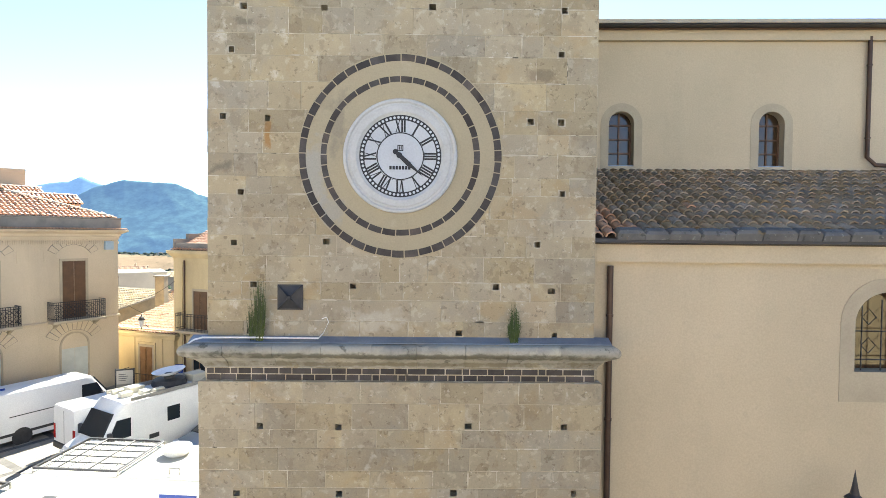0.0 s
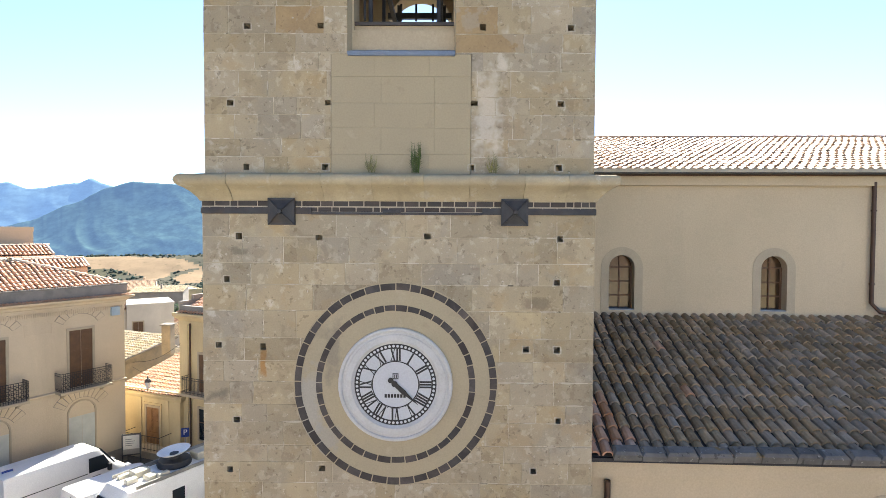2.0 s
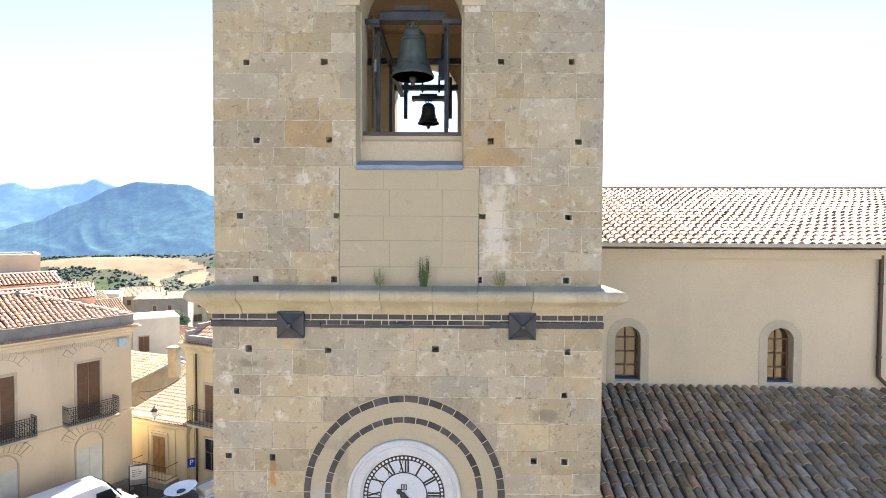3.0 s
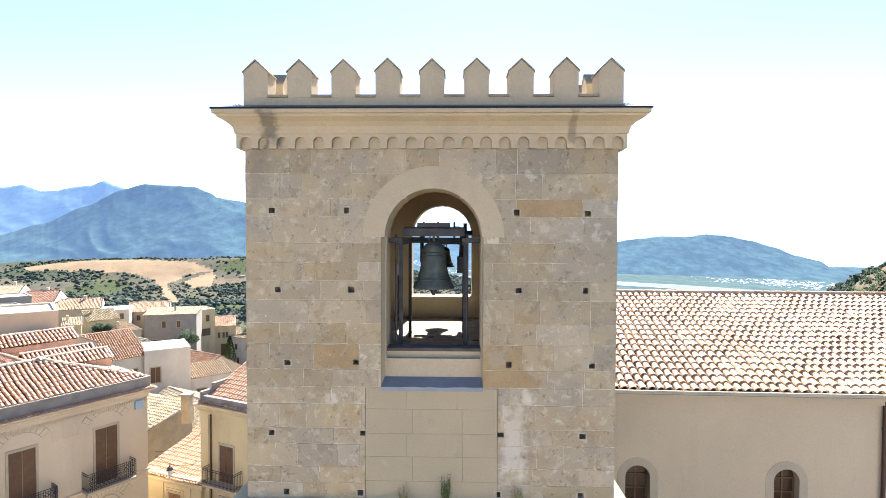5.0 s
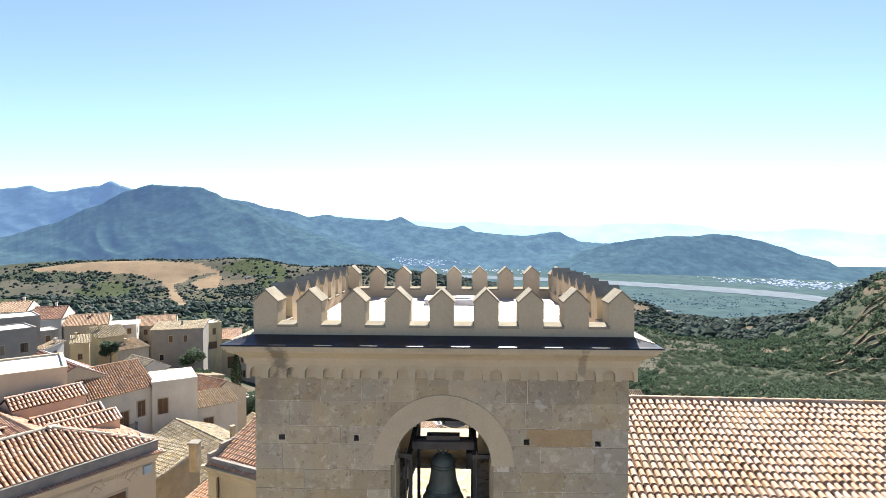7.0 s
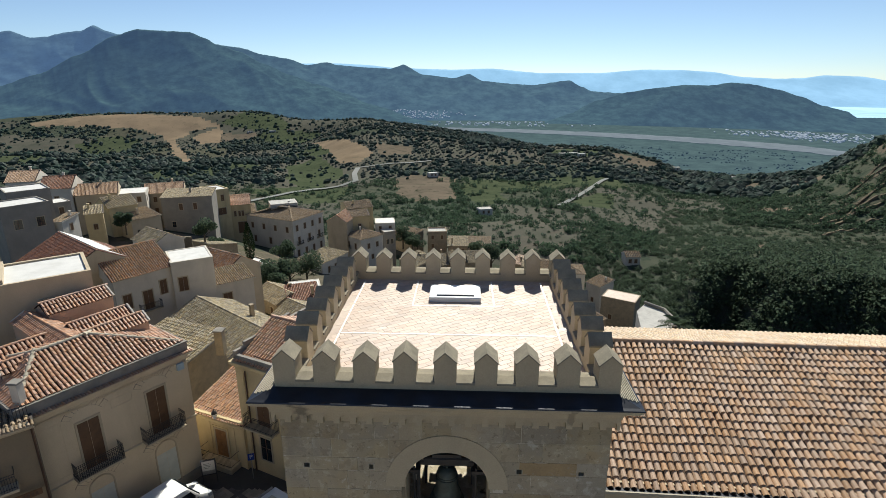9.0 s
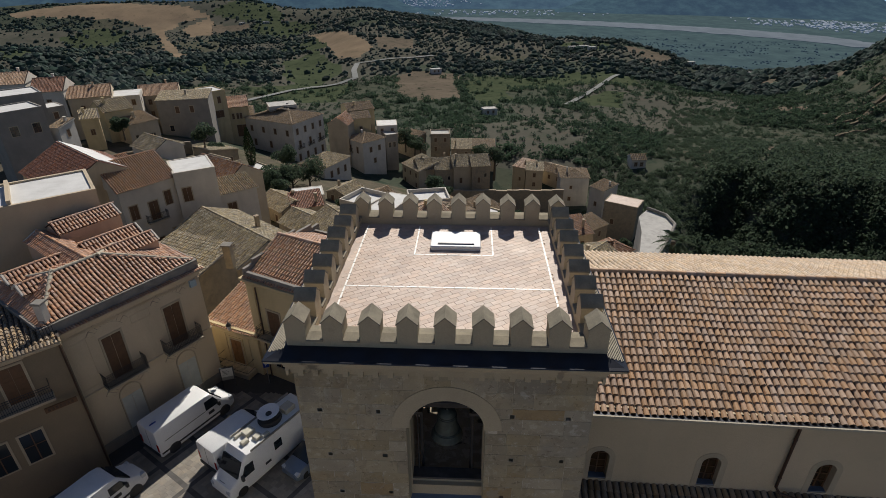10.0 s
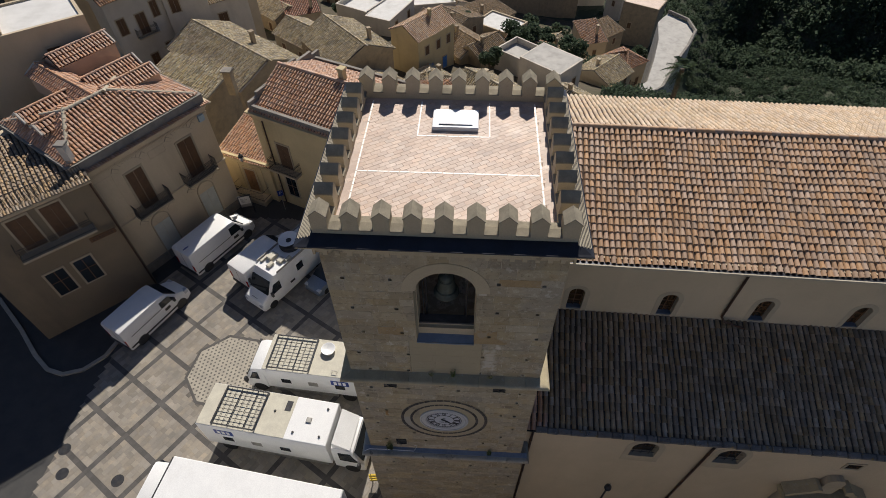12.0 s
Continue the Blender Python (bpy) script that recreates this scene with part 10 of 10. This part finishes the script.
def tree(x, y, z, h, r, label, kind="round", material=None):
    t = thing("tree", pose(x, y, z), label, "tree", "trees between the houses")
    tr = Shape().tube([(0, 0, -0.5), (0.05, 0.02, h * 0.25), (-0.04, 0.06, h * 0.5), (0.02, 0, h * 0.75)], [h * 0.035, h * 0.028, h * 0.02, h * 0.008], 8)
    for k in range(6):
        a = k * 1.05
        tr.tube([(0, 0, h * (0.28 + 0.05 * k)), (r * 0.35 * math.cos(a), r * 0.35 * math.sin(a), h * (0.42 + 0.06 * k)), (r * 0.7 * math.cos(a), r * 0.7 * math.sin(a), h * (0.5 + 0.06 * k))], [h * 0.014, h * 0.01, h * 0.004], 6)
    part("trunk", tr, BARK, t, "grey bark trunk and limbs", 50)
    pts, sz = [], []
    if kind == "cypress":
        for _ in range(1400):
            u = rg.random()
            rad = r * math.sin(math.pi * min(1, (u * 0.93 + 0.05))) ** 0.7 * (1 - 0.45 * u) * rg.uniform(0.7, 1.05)
            a = rg.uniform(0, 6.283)
            pts.append((rad * math.cos(a), rad * math.sin(a), h * (0.06 + 0.94 * u)))
            sz.append(rg.uniform(0.10, 0.2))
    else:
        blobs = [(r * 0.62 * math.cos(a) * rg.uniform(0.4, 1.1), r * 0.62 * math.sin(a) * rg.uniform(0.4, 1.1), h * rg.uniform(0.5, 0.85), r * rg.uniform(0.3, 0.5)) for a in rg.uniform(0, 6.283, 11)]
        for bx, by, bz, br in blobs:
            d = rg.normal(size=(190, 3))
            d /= np.linalg.norm(d, axis=1, keepdims=True)
            d *= (br * rg.uniform(0.55, 1.05, 190) ** 0.6)[:, None]
            for q in d:
                pts.append((bx + q[0], by + q[1], bz + q[2] * 0.8))
                sz.append(rg.uniform(0.12, 0.26))
    part("crown", leaves_mesh("crown", np.array(pts), sz, material or LEAF), material or LEAF, t)
    return t


tree(-49.5, 116.9, -7.4 - 5.2, 9.5, 1.5, "tall dark cypress beside the stone houses", "cypress", CYPRESS)
tree(-37.3, 119.0, -14.6 - 4.7, 8.5, 4.2, "broad green tree between the white houses")
tree(-39.7, 114.1, -13.6 - 4.4, 8.0, 3.6, "broad green tree between the white houses")
tree(-44.2, 124.0, -12.7 - 4.7, 8.5, 3.2, "dark green tree between the white houses")
tree(-43.7, 109.7, -12.2 - 3.9, 7, 3.4, "dark green tree in a yard")
tree(-40.6, 106.9, -13.6 - 3.3, 6, 2.8, "dark green tree in a yard")
tree(8.5, 163.4, -24.7 - 7.2, 13, 3.6, "tall dark green tree behind the stone row")
tree(4.3, 167.6, -25.2 - 5.0, 9, 3.2, "dark green tree behind the stone row")
tree(-21.0, 175.6, -22.5 - 4.4, 8, 3.6, "dark green tree on the slope")
tree(-17.7, 173.5, -23.7 - 3.9, 7, 3.4, "dark green tree on the slope")
tree(-15.7, 171.5, -23.9 - 3.3, 6, 3.0, "dark green tree on the slope")
tree(-8.5, 130.7, -20.9 - 3.9, 7, 3.0, "leafy green tree over a garden wall")
tree(-5.4, 124.2, -21.3 - 3.3, 6, 2.8, "leafy green tree over a garden wall")
tree(-58.2, 113.9, -3.9 - 3.6, 6.5, 3.0, "pale green tree beside the grey house")
tree(-74.7, 112.0, -1.6 - 2.8, 5, 2.2, "green tree before the ochre house")
for x, y, h, r in ((6.5, 84.5, 6.0, 2.6), (9.5, 88.0, 6.5, 2.6), (17.6, 88.4, 7.0, 2.8), (2.8, 73.0, 4.5, 2.0), (12, 82, 4.5, 2.0), (21, 84, 5.0, 2.3), (13, 95, 6.0, 2.6), (18, 104, 5.5, 2.4), (24, 100, 5.0, 2.2), (26, 92, 5.0, 2.4), (20, 122, 6.0, 2.6), (12, 118, 5.5, 2.4), (-24, 97, 4.0, 1.7), (-2, 96, 4.5, 2.0), (-58, 118, 5.0, 2.3), (40, 122, 6.0, 2.8), (46, 118, 5.5, 2.6), (50, 110, 6.0, 2.8)):
    tree(x, y, land(x, y) - 0.3, h, r, "leafy green tree between the old houses")
palm = thing("palm_tree", pose(17.7, 42.1, -6.1), "green fan palm behind the church", "palm tree", "trees between the houses")
part("trunk", Shape().tube([(0, 0, 0), (0.15, 0, 7), (0.1, 0, 14.2)], [0.3, 0.24, 0.2], 10), BARK, palm, "", 50)
fr = Shape()
rpm = random.Random(3)
for k in range(34):
    a, e = rpm.uniform(0, 6.283), rpm.uniform(-0.5, 1.2)
    ln = rpm.uniform(1.3, 1.9)
    d = Vector((math.cos(a) * math.cos(e), math.sin(a) * math.cos(e), math.sin(e)))
    side = d.cross(Vector((0, 0, 1))).normalized()
    p = Vector((0.1, 0, 14.2))
    for j in range(14):
        t0 = 0.3 + 0.7 * j / 14
        base = p + d * ln * t0 - Vector((0, 0, 0.9 * t0 * t0))
        for sg in (-1, 1):
            tip = base + (side * sg * 0.55 + d * 0.35 - Vector((0, 0, 0.25))) * (1.1 - 0.6 * t0)
            fr.put([base, base + d * 0.07, tip], [(0, 1, 2)])
part("fronds", fr, LEAF, palm, "green fan of fronds", 0, "stuff")

# scrub, olives and woods on the slopes
BLOCKED = [(o.matrix_basis @ Vector((6, 4, 0))).to_2d() for o in scene.objects if o.name.startswith("house")]


BLOCKED += [Vector(q) for q in lane] + [Vector((40, 108)), Vector((36, 94)), Vector((42, 112)), Vector((24, 96))]


def clusters(name, at, sc, leaves, material):
    """Trees and bushes as loose clusters of leaf sprays, one mesh."""
    at, sc = np.array(at), np.array(sc)
    n = len(at)
    d = rg.normal(size=(n, leaves, 3))
    d /= np.linalg.norm(d, axis=2, keepdims=True)
    d *= (rg.uniform(0.35, 1.0, (n, leaves, 1)) ** 0.5) * (0.8 + 0.35 * np.sin(d[:, :, :1] * 5 + rg.uniform(0, 6, (n, 1, 1))))
    d[:, :, 2] = np.abs(d[:, :, 2] + 0.3) * rg.uniform(0.6, 0.95, (n, 1))
    pts = (at[:, None] + d * sc[:, None, None]).reshape(-1, 3)
    return leaves_mesh(name, pts, np.repeat(sc, leaves) * rg.uniform(0.6, 1.15, n * leaves) * 1.45 / math.sqrt(leaves), material)


def crowns(name, at, sc, material, fine=1):
    """Far trees as small uneven crowns, one mesh."""
    bm = bmesh.new()
    bmesh.ops.create_icosphere(bm, subdivisions=fine, radius=1.0)
    tv = np.array([v.co[:] for v in bm.verts])
    keep = [f for f in bm.faces if f.calc_center_median().z > -0.25]
    tf = np.array([[v.index for v in f.verts] for f in keep])
    bm.free()
    forms = []
    for k in range(8):
        w = np.array([1 + 0.5 * noise.noise((p[0] * 2.1 + k * 7, p[1] * 2.1, p[2] * 2.1)) + 0.55 * noise.noise((p[0] * 5 + k, p[1] * 5, p[2] * 5)) for p in tv])
        forms.append(tv * w[:, None] * (1, 1, 0.9))
    nv = len(tv)
    rot = rg.uniform(0, 6.283, len(at))
    pts = np.empty((len(at), nv, 3))
    for k in range(len(at)):
        f = forms[k % 8]
        c, s = math.cos(rot[k]), math.sin(rot[k])
        pts[k, :, 0] = at[k][0] + sc[k] * (f[:, 0] * c - f[:, 1] * s)
        pts[k, :, 1] = at[k][1] + sc[k] * (f[:, 0] * s + f[:, 1] * c)
        pts[k, :, 2] = at[k][2] + sc[k] * (f[:, 2] * 0.95 + 0.3)
    faces = (tf[None] + nv * np.arange(len(at))[:, None, None]).reshape(-1, 3)
    me = bpy.data.meshes.new(name)
    me.from_pydata(pts.reshape(-1, 3).tolist(), [], faces.tolist())
    me.materials.append(material)
    return me


ROAD_LINE = [Vector(on_hill(*p)) for p in ROAD]


def kept_clear(x, y, r):
    """Where houses, lanes and the road leave no room for a tree."""
    p = Vector((x, y))
    if r < 260 and (min((q - p).length for q in BLOCKED) < 8 or (x < -40 and r < 140 and y < 130) or (r < 75 and x < 20)):
        return True
    return any((p - a.lerp(b, max(0, min(1, (p - a).dot(b - a) / (b - a).length_squared)))).length < 5 for a, b in zip(ROAD_LINE, ROAD_LINE[1:]))


SLOPE, GROVES = {True: ([], []), False: ([], [])}, {True: ([], []), False: ([], [])}
gs = random.Random(2)
tries = 0
while tries < 84000:
    tries += 1
    a = gs.uniform(-44, 44)
    far = 1400 if a < -9 else 1050
    r = math.sqrt(gs.uniform(190 ** 2, far ** 2)) if tries % 3 else 190 * (far / 190) ** gs.random()
    x, y = polar(a, r)
    if (a > 20 and r < 300) or in_any(x, y, STRAW) or (in_any(x, y, BARE) and gs.random() < 0.97) or kept_clear(x, y, r):
        continue
    size = (0.7 + 2.5 * gs.random() ** 2) * (1 + 0.3 * (r > 600))
    if in_any(x, y, WOODS):
        dens, size = 1.0, size * 1.6
    else:
        nature, _, hedge = parcel(x, y)
        dens = 0.10 if nature < 0.42 else 0.14 if nature < 0.56 else 0.12 if nature < 0.63 else 0.42 + 0.6 * noise.noise((x / 30, y / 30, 4.0)) if nature < 0.88 else 0.8
        if hedge < 6 and noise.noise((x / 55, y / 55, 21.0)) > -0.15:
            dens = 0.75
        if in_any(x, y, GREEN):
            dens = min(dens, 0.06)
        if a < -20 and r < 700:
            dens = max(dens, (0.55 if r < 700 else 0.25) + 0.6 * noise.noise((x / 50, y / 50, 14.0)))
            size *= 1.2
        if a > 26:
            dens = 0.68 + 0.8 * noise.noise((x / 40, y / 40, 14.0))
            size *= 1.15
    if gs.random() < dens:
        at, sc = SLOPE[r < 420]
        at.append((x, y, land(x, y)))
        sc.append(size)
# olives in rows on the plots that are groves
for gap, r0, r1 in ((6.4, 190, 520), (8.0, 520, 1050)):
    cells = {}
    for i in range(int(-720 / gap), int(720 / gap)):
        for j in range(int(120 / gap), int(1050 / gap)):
            x, y = i * gap, j * gap
            r = math.hypot(x, y)
            if not r0 < r < r1 or abs(math.degrees(math.atan2(x, y))) > 44:
                continue
            nature, turn, hedge = parcel(x, y)
            if nature > 0.42 or hedge < 3 or x > 0.48 * y:
                continue
            c, sn = math.cos(radians(turn)), math.sin(radians(turn))
            u, v = round((x * c + y * sn) / gap) * gap, round((y * c - x * sn) / (gap * 0.9)) * gap * 0.9
            cells[(round(turn, 3), u, v)] = (u * c - v * sn, u * sn + v * c)
    for x, y in cells.values():
        r, a = math.hypot(x, y), math.degrees(math.atan2(x, y))
        if gs.random() < 0.13 or (a > 20 and r < 330) or in_any(x, y, STRAW) or in_any(x, y, BARE) or in_any(x, y, GREEN) or in_any(x, y, WOODS) or kept_clear(x, y, r):
            continue
        at, sc = GROVES[r < 420]
        x, y = x + gs.uniform(-0.8, 0.8), y + gs.uniform(-0.8, 0.8)
        at.append((x, y, land(x, y)))
        sc.append(gs.uniform(0.95, 1.6))
tagged(new("slope_bushes", clusters("slope_bushes", *SLOPE[True], 64, LEAF_NEAR)), "green bushes and small trees on the hillside", "scrub", kind="stuff")
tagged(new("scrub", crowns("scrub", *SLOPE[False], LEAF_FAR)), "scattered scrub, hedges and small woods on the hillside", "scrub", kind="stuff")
tagged(new("olive_grove", clusters("olive_grove", *GROVES[True], 44, OLIVE)), "grey green olive trees planted in rows", "trees", kind="stuff")
tagged(new("far_olive_grove", crowns("far_olive_grove", *GROVES[False], OLIVE)), "distant grey green olive groves in rows", "trees", kind="stuff")
# the dense wood in the gully and on its bank
at, sc = [], []
while len(at) < 6600:
    a, r = gs.uniform(13, 46), 62 * (330 / 62) ** gs.random()
    x, y = polar(a, r)
    if a < 20 and r > 240 or kept_clear(x, y, r) or in_any(x, y, BARE):
        continue
    dens = 0.75 + 0.8 * noise.noise((x / 38, y / 38, 9.0)) + 0.3 * (150 < r < 215 and a > 25)
    if 88 < r < 130 and a > 24 and math.sin(r * 0.75 + 2.5 * noise.noise((x / 25, y / 25, 3.0))) < 0.35:
        continue
    if gs.random() < dens:
        at.append((x, y, land(x, y)))
        sc.append(gs.uniform(0.7, 1.7) * (1.0 + 0.9 * (150 < r < 215 and a > 25)) * (0.75 if 88 < r < 130 else 1.0))
tagged(new("bushes", clusters("bushes", at, sc, 96, LEAF)), "dark green bushes and small trees in the wooded gully", "scrub", kind="stuff")
# low growth and grass tufts between them
at, sc = [], []
while len(at) < 7000:
    a, r = gs.uniform(12, 46), 60 * (300 / 60) ** gs.random()
    x, y = polar(a, r)
    if not kept_clear(x, y, r):
        at.append((x, y, land(x, y) - 0.1))
        sc.append(gs.uniform(0.25, 0.65))
tagged(new("undergrowth", clusters("undergrowth", at, sc, 12, LEAF)), "low green undergrowth on the near slope", "undergrowth", kind="stuff")
# the villages on the valley floor, too far to tell the houses apart
vl = Shape()
ro = random.Random(12)
for _ in range(520):
    a, r, lift = ro.choice(((ro.gauss(29, 2.6), ro.uniform(2080, 2330), -149.6), (ro.gauss(33, 2.2), ro.uniform(1990, 2300), -149.6), (ro.gauss(3, 4.5), ro.uniform(2260, 2480), -149.6), (ro.gauss(-5, 2.0), 0, ro.uniform(0.04, 0.16))))
    if r:
        x, y, z = (*polar(a, r), lift)
    else:
        x, y, z = on_second(a, lift)
    w, h = ro.uniform(1.5, 4.5), ro.uniform(2, 5.5)
    vl.put([(x - w, y - 4, z + h * 0.6), (x + w, y - 4, z + h * 0.6), (x + w, y + 4, z + h), (x - w, y + 4, z + h), (x - w, y - 4, z - 1), (x + w, y - 4, z - 1)], [(0, 1, 2, 3), (4, 5, 1, 0)])
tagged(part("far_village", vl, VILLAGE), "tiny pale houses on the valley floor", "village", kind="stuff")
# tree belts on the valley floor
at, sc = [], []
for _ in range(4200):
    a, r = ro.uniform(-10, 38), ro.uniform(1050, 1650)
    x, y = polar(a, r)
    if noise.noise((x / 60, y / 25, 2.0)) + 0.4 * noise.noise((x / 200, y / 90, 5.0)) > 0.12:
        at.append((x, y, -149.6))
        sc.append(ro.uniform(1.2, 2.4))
# PLAIN again, so these trees give off the valley haze too
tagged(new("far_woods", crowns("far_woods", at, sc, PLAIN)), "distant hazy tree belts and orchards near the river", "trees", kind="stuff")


def weed(x, y, z, h, n, name, label, material, spread=0.16):
    w = thing(name, pose(x, y, z), label, "plant", "weeds on the ledges")
    s = Shape()
    g = random.Random(int(x * 100 + z * 10))
    for _ in range(n):
        a, lean = g.uniform(0, 6.283), g.uniform(0, spread)
        ln = h * g.uniform(0.45, 1.0)
        base = Vector((g.uniform(-0.06, 0.06), g.uniform(-0.03, 0.03), 0))
        tip = base + Vector((lean * math.cos(a), lean * math.sin(a) * 0.5 - 0.02, ln))
        mid = base.lerp(tip, 0.5) + Vector((0.02 * math.cos(a), 0, 0.02))
        wd = Vector((0.006, 0, 0))
        s.put([base - wd, base + wd, mid + wd, tip, mid - wd], [(0, 1, 2, 4), (4, 2, 3)])
        for k in range(9):
            q = base.lerp(tip, 0.15 + 0.095 * k)
            b = g.uniform(0, 6.283)
            e = q + Vector((0.085 * math.cos(b), 0.05 * math.sin(b), 0.05)) * (1.2 - 0.09 * k)
            s.put([q - wd, q + wd, e], [(0, 1, 2)])
    part("foliage", s, material, w, "", 0, "stuff")


cd = thing("conduit", pose(-3.5, 9.2, 8.25), "thin white plastic conduit lying along the lower ledge", "pipe")
part("tube", Shape().tube([(-0.28, -0.08, -0.12), (-0.12, -0.04, -0.01), (0.0, 0.0, 0.02), (0.9, 0.01, 0.025), (1.95, 0.0, 0.02)], 0.016, 6), WHITE, cd, smooth=40)
part("cable", Shape().tube([(1.95, 0.0, 0.02), (2.02, 0.06, 0.1), (2.1, 0.1, 0.28), (2.06, 0.12, 0.36), (1.98, 0.12, 0.33)], 0.008, 5), WHITE, cd)
weed(-2.55, 9.22, 8.2, 1.15, 60, "weed", "tall green weed growing on the lower ledge", GRASS, 0.14)
weed(-2.68, 9.24, 8.2, 0.7, 16, "weed", "green weed growing on the lower ledge", GRASS, 0.1)
weed(1.75, 9.22, 8.2, 0.72, 50, "weed", "green weed growing on the lower ledge", GRASS, 0.08)
weed(0.12, 9.33, 14.93, 0.55, 22, "weed", "green weed growing on the upper ledge", GRASS, 0.07)
weed(1.42, 9.33, 14.93, 0.36, 14, "weed", "dry weed growing on the upper ledge", DRYWEED, 0.1)
weed(-0.62, 9.33, 14.93, 0.33, 12, "weed", "dry weed growing on the upper ledge", DRYWEED, 0.1)
